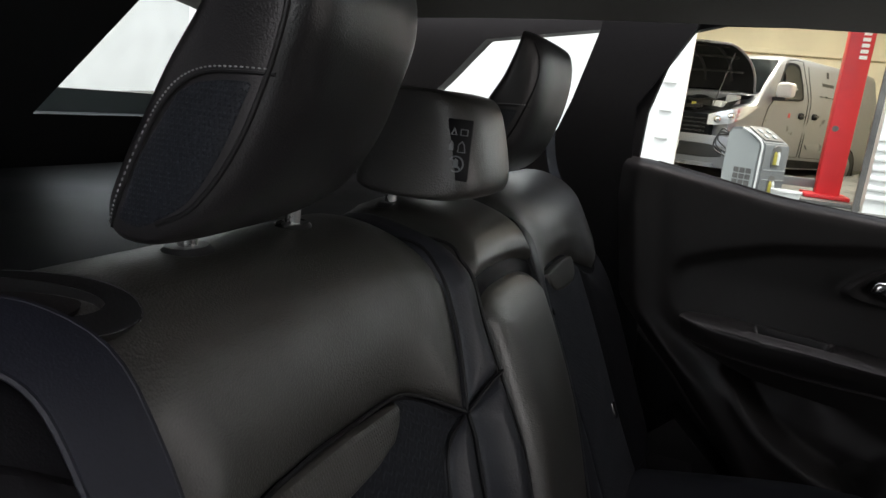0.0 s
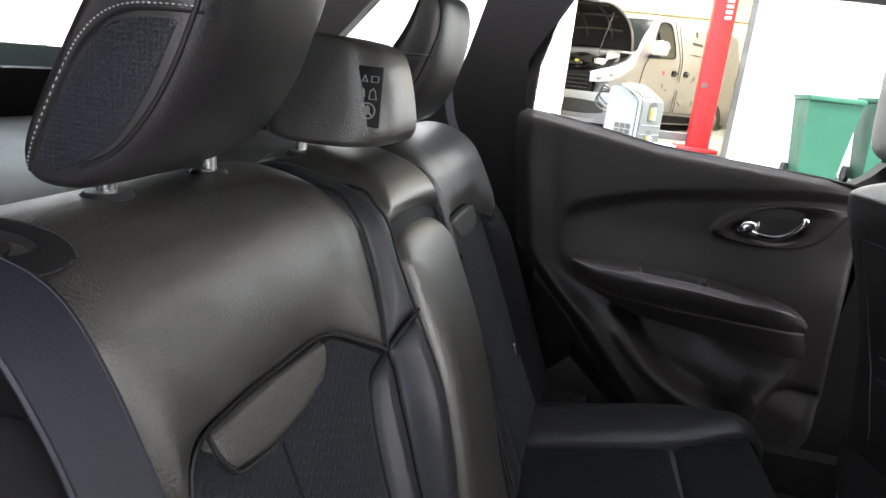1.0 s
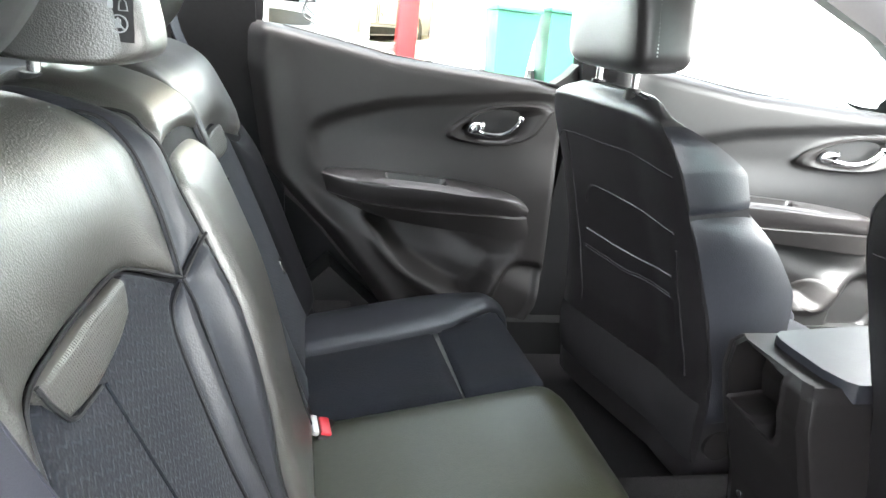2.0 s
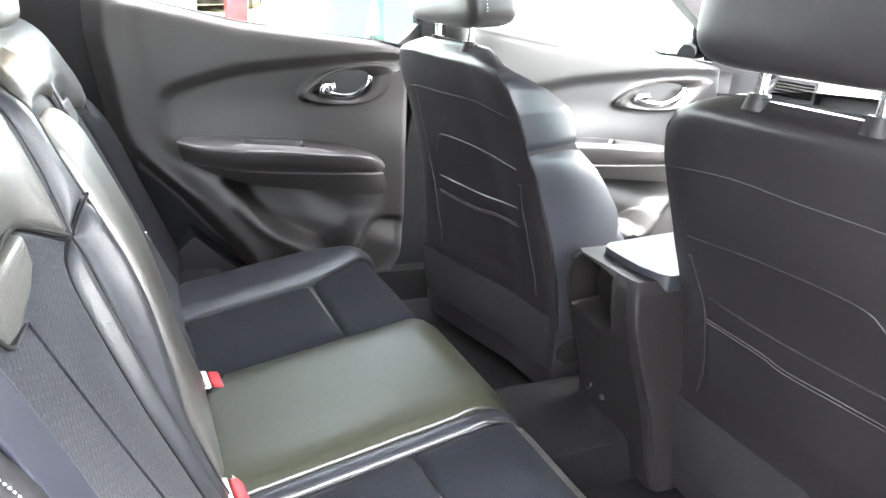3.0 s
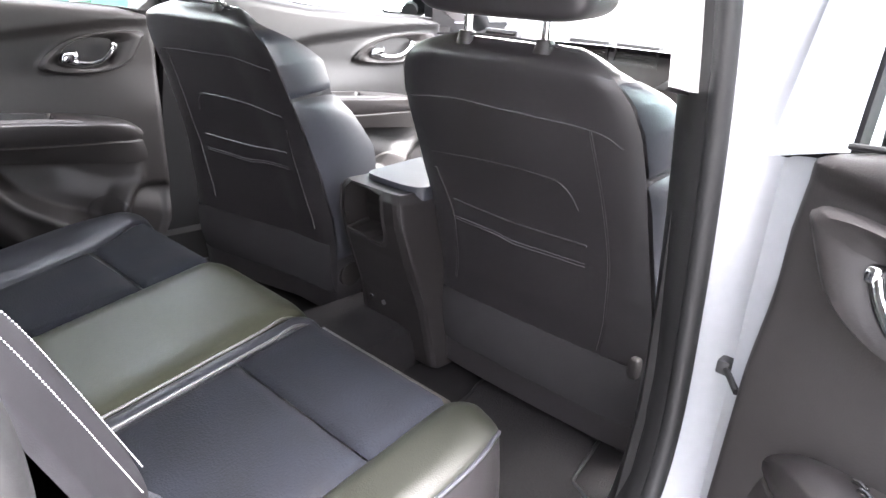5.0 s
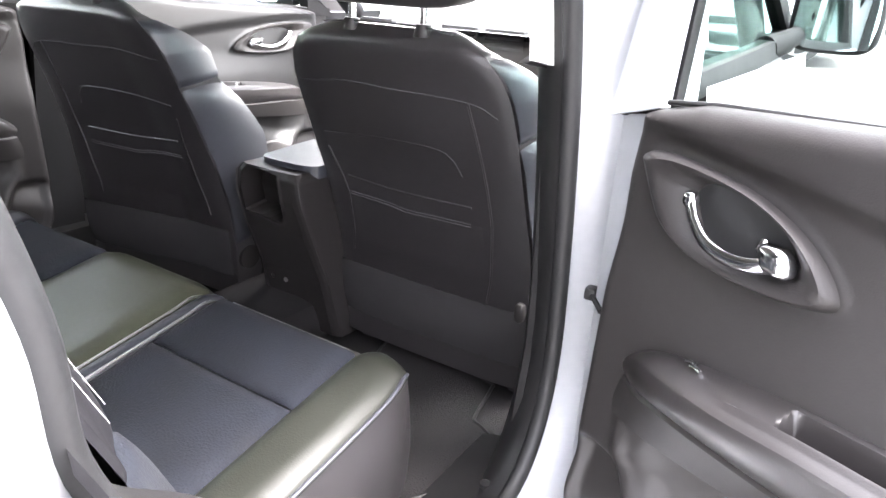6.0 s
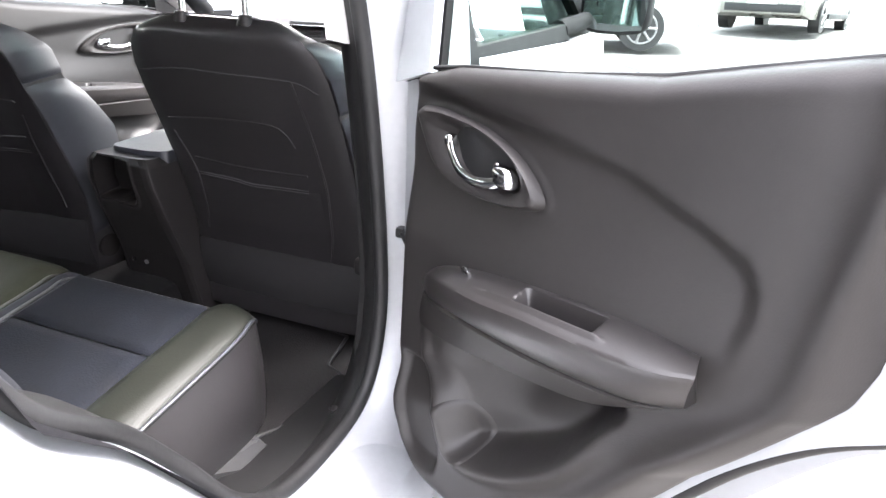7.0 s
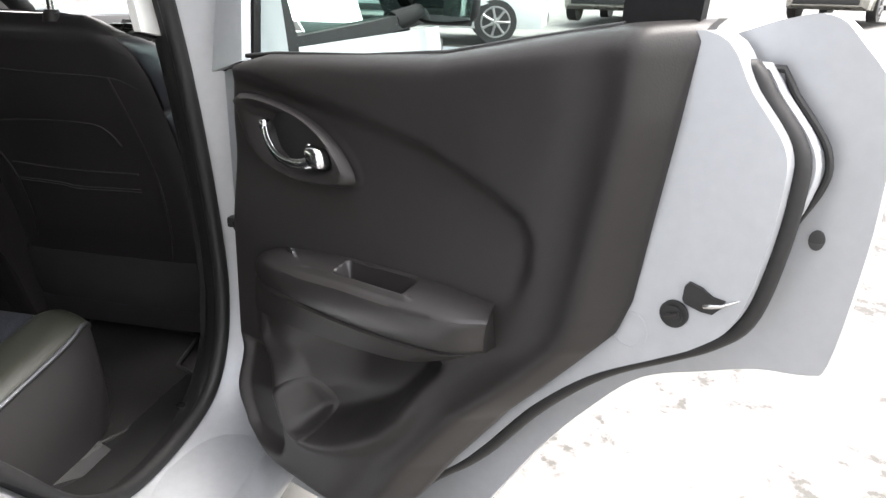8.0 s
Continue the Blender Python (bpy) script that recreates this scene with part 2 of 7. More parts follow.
def sq(bm, c, r, e1=0.5, e2=0.5, m=None, nu=32, nv=20, warp=None):
    """A rounded box (superellipsoid)."""
    def pw(v, e):
        return math.copysign(abs(v) ** e, v)
    rings = []
    for j in range(nv + 1):
        a = -math.pi / 2 + math.pi * (0.002 + 0.996 * j / nv)
        ring = []
        for i in range(nu):
            b = 2 * math.pi * i / nu
            p = Vector((r[0] * pw(math.cos(a), e1) * pw(math.cos(b), e2), r[1] * pw(math.cos(a), e1) * pw(math.sin(b), e2), r[2] * pw(math.sin(a), e1)))
            if warp:
                p = Vector(warp(p))
            ring.append(Vector(c) + (m.to_3x3() @ p if m else p))
        rings.append(ring)
    loft(bm, rings)


def inside(poly, x, y):
    hit, j = False, len(poly) - 1
    for i in range(len(poly)):
        (xi, yi), (xj, yj) = poly[i], poly[j]
        if (yi > y) != (yj > y) and x < (xj - xi) * (y - yi) / (yj - yi) + xi:
            hit = not hit
        j = i
    return hit


def sdist(poly, x, y):
    """Signed distance to a polygon's edge, positive inside."""
    best = 9.0
    for i in range(len(poly)):
        (ax, ay), (bx, by) = poly[i - 1], poly[i]
        dx, dy = bx - ax, by - ay
        t = max(0, min(1, ((x - ax) * dx + (y - ay) * dy) / (dx * dx + dy * dy + 1e-12)))
        best = min(best, math.hypot(x - ax - t * dx, y - ay - t * dy))
    return best if inside(poly, x, y) else -best


def sstep(a, b, x):
    t = max(0.0, min(1.0, (x - a) / (b - a)))
    return t * t * (3 - 2 * t)


def smooth_poly(pts, n=40):
    p = [Vector((*q, 0)) for q in pts]
    p.append(p[0])
    return [(v.x, v.y) for v in cr(p, n + 1)[:-1]]


def slab(bm, poly, f, d0, d1):
    """A plate with the outline poly (a, b), from depth d0 to d1; f(a, b, depth) gives the place."""
    n = len(poly)
    r0 = [bm.verts.new(f(a, b, d0)) for a, b in poly]
    r1 = [bm.verts.new(f(a, b, d1)) for a, b in poly]
    for i in range(n):
        bm.faces.new((r0[i], r0[(i + 1) % n], r1[(i + 1) % n], r1[i]))
    bmesh.ops.triangle_fill(bm, use_beauty=True, edges=[bm.edges.get((r0[i], r0[(i + 1) % n])) for i in range(n)])
    bmesh.ops.triangle_fill(bm, use_beauty=True, edges=[bm.edges.get((r1[i], r1[(i + 1) % n])) for i in range(n)])


def frame_slab(bm, outer, inner, f, d0, d1):
    """A ring plate between two outlines with the same number of points."""
    n = len(outer)
    v = [[bm.verts.new(f(a, b, d)) for a, b in pl] for pl, d in ((outer, d0), (inner, d0), (inner, d1), (outer, d1))]
    for k in range(4):
        a, b = v[k], v[(k + 1) % 4]
        for i in range(n):
            bm.faces.new((a[i], a[(i + 1) % n], b[(i + 1) % n], b[i]))


def stitches(bm, pts, n, length=0.006, r=0.0011):
    c = cr(pts, n * 2 + 1)
    for i in range(n):
        a, b = c[2 * i], c[2 * i + 1]
        d = (b - a)
        if d.length > length:
            b = a + d * (length / d.length)
        tube(bm, [a, a.lerp(b, 0.5), b], [r * 0.6, r, r * 0.6], 5)


# ---- ground and car shell ----
def ground_z(x, y):
    return min(1.3, 0.055 * max(0.0, y - 1.2) + 0.06 * max(0.0, x - 1.8))


bm = bmesh.new()
ys = [-60, -30, -14, -8, -5, -3, -2, -1, 0, 1, 1.6, 2.2, 3, 4, 6, 8, 10, 14, 20, 40, 60]
xs = [-60, -30, -15, -8, -4, -2, -1, 0, 1, 2, 4, 8, 15, 30, 60]
gv = [[bm.verts.new((x, y, ground_z(x, y))) for x in xs] for y in ys]
for j in range(len(ys) - 1):
    for i in range(len(xs) - 1):
        bm.faces.new((gv[j][i], gv[j][i + 1], gv[j + 1][i + 1], gv[j + 1][i]))
g = part("ground", bm, CONCRETE)
tagged(g, "pale worn concrete yard with dark scattered stains", "ground", kind="structure")

shell = thing("car", (0.0, 0.0, 0.0), "silver car body with a dark cabin, one rear door open", "car")

# floor pan, tunnel and heel board
bm = bmesh.new()
box(bm, (0.45, 0, 0.355), (1.9, 1.5, 0.05), 0.01)
part("cabin_floor", bm, CARPET, shell)
bm = bmesh.new()
box(bm, (0.5, 0.01, 0.42), (1.7, 0.24, 0.12), 0.04)
part("floor_tunnel", bm, CARPET, shell)
bm = bmesh.new()
box(bm, (-1.05, 0, 0.52), (1.2, 1.4, 0.05), 0.01)
part("boot_floor", bm, CARPET, shell)
# filler plate behind the far doors; dull black puts the gap's shade into its colour
bm = bmesh.new()
box(bm, (0.0, 0.905, 0.68), (3.3, 0.02, 0.74))
part("body_side", bm, DULL_BLACK, shell)
bm = bmesh.new()
box(bm, (-0.86, 0.75, 0.62), (0.34, 0.14, 0.36), 0.05, pose(0, 0, 0, 0, -22, 0))
part("wheel_arch_trim", bm, PLASTIC_SOFT, shell)

# roof with headliner
bm = bmesh.new()
def roof_f(off):
    def f(u, v):
        x, y = 0.95 - 2.65 * v, -0.72 + 1.44 * u
        return Vector((x, y, 1.475 + off - 0.06 * (y / 0.72) ** 2 - 0.05 * ((x + 0.3) / 1.2) ** 2))
    return f
grid(bm, roof_f(0), 24, 32)
part("headliner", bm, HEADLINER, shell)
bm = bmesh.new()
grid(bm, roof_f(0.045), 24, 32)
part("roof_panel", bm, SILVER, shell)

# the far side: pillars and quarter trim round the openings, outlines in (x, z)
def far(a, b, d):
    return Vector((a, 0.83 + d, b))


def far_trim(name, poly, material, d0=0.0, d1=0.05):
    b = bmesh.new()
    slab(b, poly, far, d0, d1)
    return part(name, b, material, shell)


far_trim("c_pillar_trim", [(-0.685, 1.13), (-0.695, 1.25), (-0.60, 1.42), (-0.57, 1.5), (-0.785, 1.5), (-0.795, 1.403), (-0.835, 1.25), (-0.86, 1.18), (-0.86, 0.9), (-0.60, 0.5), (-0.62, 0.9)], DULL_BLACK)
far_trim("quarter_trim", [(-0.86, 1.18), (-1.24, 1.16), (-1.7, 1.1), (-1.7, 0.5), (-0.60, 0.5), (-0.86, 0.9)], PLASTIC_SOFT)
far_trim("roof_rail_trim", [(-0.785, 1.5), (-0.795, 1.403), (-1.05, 1.365), (-1.14, 1.262), (-1.24, 1.16), (-1.7, 1.1), (-1.7, 1.5)], PLASTIC_SOFT)
far_trim("door_header_trim", [(-0.57, 1.5), (-0.61, 1.44), (-0.2, 1.455), (0.1, 1.455), (0.5, 1.425), (0.9, 1.27), (1.25, 1.06), (1.35, 1.06), (0.95, 1.36), (0.5, 1.5)], PLASTIC)
# dull black here paints in the shade behind the front seat
far_trim("b_pillar_trim", [(0.02, 0.4), (0.15, 0.4), (0.165, 1.07), (0.13, 1.45), (0.04, 1.45), (0.085, 1.07)], DULL_BLACK, -0.012, 0.05)
far_trim("sill_trim", [(-0.6, 0.5), (-0.45, 0.36), (1.3, 0.36), (1.3, 0.46), (-0.35, 0.46), (-0.5, 0.6)], PLASTIC_SOFT, -0.06, 0.05)
bm = bmesh.new()
slab(bm, [(-0.795, 1.403), (-1.05, 1.365), (-1.14, 1.262), (-1.24, 1.16), (-0.86, 1.18), (-0.835, 1.25)], far, 0.04, 0.044)
part("quarter_glass", bm, GLASS, shell).visible_shadow = False

# tailgate wall with its window
def tail(a, b, d):
    return Vector((-1.62 - d + (b - 1.15) * 0.35, a, b))
bm = bmesh.new()
frame_slab(bm, [(-0.72, 0.5), (0.78, 0.5), (0.78, 1.46), (-0.72, 1.46)], [(0.15, 1.118), (0.66, 1.118), (0.60, 1.42), (0.37, 1.42)], tail, 0.0, 0.06)
part("tailgate_trim", bm, PLASTIC_SOFT, shell)
bm = bmesh.new()
slab(bm, [(0.15, 1.118), (0.66, 1.118), (0.60, 1.42), (0.37, 1.42)], tail, 0.03, 0.034)
part("tailgate_glass", bm, GLASS, shell).visible_shadow = False
bm = bmesh.new()
box(bm, (-1.28, 0, 1.02), (0.62, 1.36, 0.03), 0.012)
part("parcel_shelf", bm, PLASTIC_SOFT, shell)

# the near side: a section swept round the open doorway, outline in (x, z) at the seal
DOORWAY = [(-0.17, 1.46), (-0.125, 1.25), (-0.085, 1.12), (-0.055, 1.0), (-0.025, 0.83), (-0.008, 0.65), (-0.03, 0.53), (-0.09, 0.455), (-0.2, 0.43), (-0.34, 0.437),
           (-0.44, 0.50), (-0.53, 0.62), (-0.61, 0.72), (-0.70, 0.80), (-0.75, 0.90), (-0.76, 1.0), (-0.79, 1.12), (-0.83, 1.25), (-0.80, 1.40), (-0.70, 1.455)]
dw = cr([(x, 0, z) for x, z in DOORWAY], 120)
dn = []
for i in range(120):
    d = dw[min(i + 1, 119)] - dw[max(i - 1, 0)]
    dn.append(Vector((-d.z, 0, d.x)).normalized() * -1)
mid = Vector((-0.38, 0, 0.95))
for i in range(120):
    if dn[i].dot(dw[i] - mid) < 0:
        dn[i] = -dn[i]


def doorway_strip(name, prof, material):
    b = bmesh.new()
    def f(u, v):
        i = int(round(u * 119))
        p = cr([(q[0], q[1], 0) for q in prof], 15)[int(round(v * 14))]
        return dw[i] + dn[i] * p.x + Vector((0, p.y, 0))
    grid(b, f, 120, 15)
    return part(name, b, material, shell)


doorway_strip("door_aperture", [(0.0, -0.752), (0.012, -0.765), (0.03, -0.80), (0.05, -0.835), (0.075, -0.865), (0.11, -0.885)], SILVER)
doorway_strip("aperture_trim", [(-0.004, -0.748), (-0.002, -0.735), (0.012, -0.71), (0.05, -0.68), (0.12, -0.665)], PLASTIC_SOFT)
b = bmesh.new()
lip = cr([(-0.002, -0.742, 0), (-0.008, -0.728, 0), (-0.013, -0.705, 0), (-0.015, -0.66, 0)], 10)
def rear_lip(u, v):
    i = int(round(62 + 40 * u))
    q = lip[int(round(v * 9))]
    return dw[i] + dn[i] * q.x * math.sin(math.pi * min(1, 0.02 + 0.96 * u)) ** 0.3 + Vector((0, q.y, 0))
grid(b, rear_lip, 41, 10)
part("rear_aperture_trim", b, PLASTIC_SOFT, shell)
bm = bmesh.new()
tube(bm, [p + Vector((0, -0.752, 0)) for p in dw], 0.013, 10)
part("door_seal", bm, RUBBER, shell)
# quarter panel, rocker and the closed front door outside
def near_side(a, b, d):
    return Vector((a, -0.875 - d, b))
bm = bmesh.new()
slab(bm, [(-0.30, 0.33), (-0.42, 0.40), (-0.58, 0.54), (-0.68, 0.66), (-0.80, 0.74), (-0.84, 0.88), (-0.86, 1.0), (-0.9, 1.14), (-0.93, 1.27), (-0.90, 1.42), (-0.80, 1.5), (-1.7, 1.4), (-1.8, 0.6), (-0.9, 0.5), (-0.5, 0.25)], near_side, 0.0, 0.02)
part("quarter_panel", bm, SILVER, shell)
bm = bmesh.new()
grid(bm, lambda u, v: Vector((-0.5 + 1.9 * u, -0.82 - 0.085 * math.sin(math.pi * (0.15 + 0.85 * v)), 0.37 - 0.17 * v)), 30, 12)
grid(bm, lambda u, v: Vector((-0.36 + 0.28 * u, -0.75 - 0.125 * v, 0.415 - 0.045 * v * v)), 12, 10)
part("rocker", bm, SILVER, shell)


# ---- doors ----
GLASS_TEAL = GLASS.copy()
GLASS_TEAL.name = "teal_tinted_glass"
GLASS_TEAL.node_tree.nodes["Principled BSDF"].inputs["Base Color"].default_value = (0.74, 0.85, 0.82, 1)

PANEL_L = [(1.06, 0.0), (0.98, -0.009), (0.80, -0.007), (0.60, -0.014), (0.50, 0.0), (0.46, 0.02), (0.43, 0.06), (0.40, 0.12)]
PANEL_R = [(1.06, 0.692), (0.995, 0.683), (0.924, 0.672), (0.847, 0.661), (0.813, 0.648), (0.762, 0.601), (0.685, 0.529), (0.57, 0.443), (0.49, 0.393), (0.40, 0.33)]
BELT_Z = [(-0.02, 1.05), (0.0, 1.056), (0.09, 1.078), (0.277, 1.09), (0.413, 1.101), (0.50, 1.118), (0.629, 1.142), (0.71, 1.15)]
SCOOP = [(-0.08, 1.056), (0.05, 1.052), (0.113, 1.045), (0.263, 1.027), (0.40, 1.004), (0.489, 0.974), (0.543, 0.950), (0.562, 0.925), (0.566, 0.89), (0.556, 0.84), (0.5, 0.78), (0.3, 0.72), (-0.08, 0.70)]
BEZEL = smooth_poly([(0.030, 1.012), (0.050, 1.021), (0.104, 1.021), (0.190, 1.007), (0.256, 0.975), (0.286, 0.930), (0.215, 0.916), (0.125, 0.922), (0.072, 0.946), (0.048, 0.980)], 40)
DISH = smooth_poly([(0.107, 0.988), (0.124, 1.002), (0.176, 1.002), (0.22, 0.984), (0.24, 0.952), (0.217, 0.937), (0.17, 0.932), (0.127, 0.950)], 40)
POCKET = smooth_poly([(0.086, 0.640), (0.127, 0.602), (0.152, 0.555), (0.178, 0.520), (0.246, 0.536), (0.308, 0.571), (0.365, 0.616), (0.42, 0.691), (0.44, 0.735), (0.31, 0.735), (0.19, 0.72), (0.09, 0.70)], 48)
ARCH = smooth_poly([(-0.05, 0.605), (0.02, 0.618), (0.07, 0.615), (0.105, 0.59), (0.129, 0.529), (0.134, 0.465), (0.11, 0.44), (0.03, 0.45), (-0.05, 0.50)], 36)


def lut(tab, x):
    tab = sorted(tab)
    if x <= tab[0][0]:
        return tab[0][1]
    for (a, b), (c, d) in zip(tab, tab[1:]):
        if x <= c:
            t = (x - a) / (c - a)
            return b + (d - b) * t
    return tab[-1][1]


def panel_height(u, z):
    h = -0.016 * sstep(0.0, 0.024, sdist(SCOOP, u, z)) * sstep(0.80, 0.94, z)
    h -= 0.004 * math.exp(-((sdist(SCOOP, u, z) - 0.008) / 0.008) ** 2) * sstep(0.86, 0.96, z)
    d = sdist(BEZEL, u, z)
    h += 0.005 * sstep(-0.006, 0.010, d)
    h -= 0.024 * sstep(0.0, 0.012, sdist(DISH, u, z))
    pk = sdist(POCKET, u, z)
    h -= 0.062 * sstep(-0.006, 0.034, pk) * sstep(0.07, 0.27, u + 0.3 * (0.60 - z))
    h += 0.010 * math.exp(-((pk + 0.012) / 0.012) ** 2) * sstep(0.70, 0.62, z)
    low = 0.70 - 0.35 * max(0.0, 0.3 - u) + 0.35 * max(0, u - 0.3)
    h += 0.022 * sstep(0.0, 0.08, low - z)
    h -= 0.020 * sstep(-0.004, 0.020, sdist(ARCH, u, z)) * sstep(0.0, 0.03, u - lut(PANEL_L, min(z, 1.06)))
    top = lut(BELT_Z, u) - z
    if top < 0.03:
        h -= 0.03 * (1 - math.sqrt(max(0, 1 - (1 - top / 0.03) ** 2)))
    r = lut(PANEL_R, min(z, 1.06)) - u
    h -= 0.046 * (1 - sstep(-0.012, 0.040, r))
    h += 0.0055 * math.exp(-((r - 0.046) / 0.014) ** 2) - 0.003 * math.exp(-((r - 0.085) / 0.022) ** 2)
    l = u - lut(PANEL_L, min(z, 1.06))
    if l < 0.02:
        h -= 0.02 * (1 - math.sqrt(max(0, 1 - (1 - l / 0.02) ** 2)))
    b = z - 0.40
    if b < 0.03:
        h -= 0.03 * (1 - math.sqrt(max(0, 1 - (1 - b / 0.03) ** 2)))
    return h


def car_door(name, place, label, stretch=1.0, fine=150, body=None, win_back=0.0, win_front=0.0):
    """place(u, n, z): u back from the hinge, n into the cabin."""
    body = body or SILVER
    def P(u, n, z):
        return place(u * stretch, n, z)

    inner = [(-0.05, 1.04), (0.0, 1.05), (0.3, 1.08), (0.6, 1.128), (0.682, 1.136), (0.718, 1.091), (0.752, 1.048), (0.757, 1.008), (0.752, 0.944), (0.740, 0.880), (0.713, 0.846), (0.679, 0.82), (0.611, 0.77), (0.546, 0.697),
             (0.461, 0.579), (0.374, 0.49), (0.33, 0.43), (0.27, 0.36), (0.1, 0.35), (-0.01, 0.40), (-0.045, 0.5), (-0.05, 0.8)]
    inner = [(a + 0.022 * sstep(0.3, 0.6, a) * sstep(0.6, 0.95, b), b) for a, b in smooth_poly(inner, 110)]
    bm = bmesh.new()
    hollow = [(0.3 + (a - 0.3) * 0.7, 0.75 + (b - 0.75) * 0.7) for a, b in inner]
    frame_slab(bm, inner, hollow, lambda a, b, d: P(a, d, b), -0.085, -0.040)
    es = [e for e in bm.edges if len(e.link_faces) == 2 and e.calc_face_angle(0) > 1.0]
    bmesh.ops.bevel(bm, geom=es, offset=0.024, segments=6, affect="EDGES", clamp_overlap=True)
    slab(bm, [(0.3 + (a - 0.3) * 0.74, 0.75 + (b - 0.75) * 0.74) for a, b in inner], lambda a, b, d: P(a, d, b), -0.084, -0.078)
    door = part(name, bm, body, shell, label)
    def panel(s, t):
        z0 = 0.40 + 0.66 * t
        u = lut(PANEL_L, z0) * (1 - s) + lut(PANEL_R, z0) * s
        z = z0 + (lut(BELT_Z, u) - 1.06) * t ** 3
        return u, z
    bm = bmesh.new()
    def pf(s, t):
        u, z = panel(s, t)
        return P(u, panel_height(u, z), z)
    rows = grid(bm, pf, fine, fine)
    # turned edge
    rim = rows[0] + [r[-1] for r in rows[1:]] + rows[-1][-2::-1] + [r[0] for r in rows[-2:0:-1]]
    back = []
    for j, (s, t) in enumerate([(i / (fine - 1), 0) for i in range(fine)] + [(1, i / (fine - 1)) for i in range(1, fine)] + [(i / (fine - 1), 1) for i in range(fine - 2, -1, -1)] + [(0, i / (fine - 1)) for i in range(fine - 2, 0, -1)]):
        u, z = panel(s, t)
        back.append(bm.verts.new(P(u, panel_height(u, z) - 0.022, z)))
    for i in range(len(rim)):
        k = (i + 1) % len(rim)
        bm.faces.new((rim[i], rim[k], back[k], back[i]))
    # front door panel gets the darker plastic to offset excess light from the windscreen
    trim = part("door_panel", bm, PLASTIC_SOFT if stretch > 1 else PLASTIC, door)

    # armrest with a sunken grip, its lower apron and the window switch
    na = 200 if body is SILVER else 100
    top_c = cr([(0.058, -0.006, 0.764), (0.10, -0.006, 0.793), (0.16, -0.006, 0.811), (0.25, -0.006, 0.825), (0.359, -0.006, 0.834), (0.448, -0.006, 0.838), (0.515, -0.006, 0.835)], na)
    edge_c = cr([(0.057, 0.000, 0.758), (0.10, 0.024, 0.784), (0.15, 0.042, 0.794), (0.23, 0.053, 0.800), (0.315, 0.055, 0.809), (0.415, 0.054, 0.815), (0.495, 0.050, 0.824), (0.536, 0.038, 0.832)], na)
    seam_c = cr([(0.062, 0.000, 0.742), (0.10, 0.020, 0.744), (0.16, 0.033, 0.750), (0.25, 0.038, 0.753), (0.346, 0.038, 0.757), (0.439, 0.037, 0.766), (0.49, 0.034, 0.776), (0.522, 0.022, 0.784)], na)
    lip_c = cr([(0.04, -0.004, 0.680), (0.09, 0.004, 0.680), (0.147, 0.011, 0.687), (0.22, 0.014, 0.697), (0.317, 0.014, 0.709), (0.40, 0.012, 0.724), (0.475, -0.004, 0.750)], na)
    def on_top(i, w):
        q = top_c[i].lerp(edge_c[i], w)
        sink = 0.034 * sstep(0.279, 0.293, q.x) * sstep(0.408, 0.392, q.x) * sstep(0.16, 0.24, w) * sstep(0.66, 0.58, w)
        lip = 0.003 * sstep(0.66, 0.70, w) * sstep(0.80, 0.74, w) * sstep(0.20, 0.25, q.x) * sstep(0.43, 0.41, q.x)
        return Vector((q.x, q.y, q.z + 0.004 * math.sin(math.pi * w) - sink + lip))
    bm = bmesh.new()
    rings = []
    for i in range(na):
        ring = [on_top(i, w / 24) for w in range(23)]
        a, c = edge_c[i], seam_c[i]
        o = ring[-1]
        ring += [o.lerp(a, 0.6) + Vector((0, 0.0005, -0.0012)), a.lerp(c, 0.06), a.lerp(c, 0.16) + Vector((0, 0.002, 0)), a.lerp(c, 0.5) + Vector((0, 0.003, 0)), a.lerp(c, 0.9) + Vector((0, 0.001, 0)), c + Vector((0, -0.003, 0)), Vector((c.x, -0.03, c.z)), Vector((top_c[i].x, -0.03, top_c[i].z))]
        rings.append([P(*q) for q in ring])
    loft(bm, rings)
    part("armrest", bm, ARM_VINYL, door, "soft black padded armrest")
    bm = bmesh.new()
    def apron(u, v):
        i = int(round(u * (na - 1)))
        q = seam_c[i].lerp(lip_c[i], min(1, v * 1.15))
        n = q.y - 0.005 * (1 - sstep(0.0, 0.06, v)) + 0.002 - 0.05 * sstep(0.955, 1.0, u)
        if v > 0.87:
            n -= 0.045 * (v - 0.87) / 0.13
        return P(q.x, n, q.z)
    grid(bm, apron, na, 30)
    part("armrest_apron", bm, PLASTIC, door)
    bm = bmesh.new()
    for w, du in ((0.28, 0.0), (0.40, 0.02)) if body is SILVER else ():
        i = int(na * (0.31 + du))
        p, q = on_top(i, w), on_top(i + 6, w + 0.04)
        tube(bm, [P(p.x, p.y, p.z + 0.003), P((p.x + q.x) / 2, (p.y + q.y) / 2, p.z + 0.006), P(q.x, q.y, q.z + 0.003)], 0.0026, 8)
    if body is SILVER:
        part("window_switch", bm, CHROME, door, "chrome window switch")

    # inner handle in its dish
    bm = bmesh.new()
    slab(bm, [(a * 1.0, b) for a, b in DISH], lambda a, b, d: P(a, d, b), -0.020, -0.012)
    part("handle_dish", bm, RUBBER, door)
    bm = bmesh.new()
    hp = cr([(0.116, 0.008, 0.984), (0.122, 0.012, 0.977), (0.131, 0.015, 0.966), (0.152, 0.018, 0.950), (0.180, 0.018, 0.943), (0.206, 0.016, 0.945), (0.222, 0.012, 0.950)], 26)
    tube(bm, [P(*q) for q in hp], [0.0085 - 0.001 * math.sin(math.pi * i / 25) for i in range(26)], 10, flat=0.6)
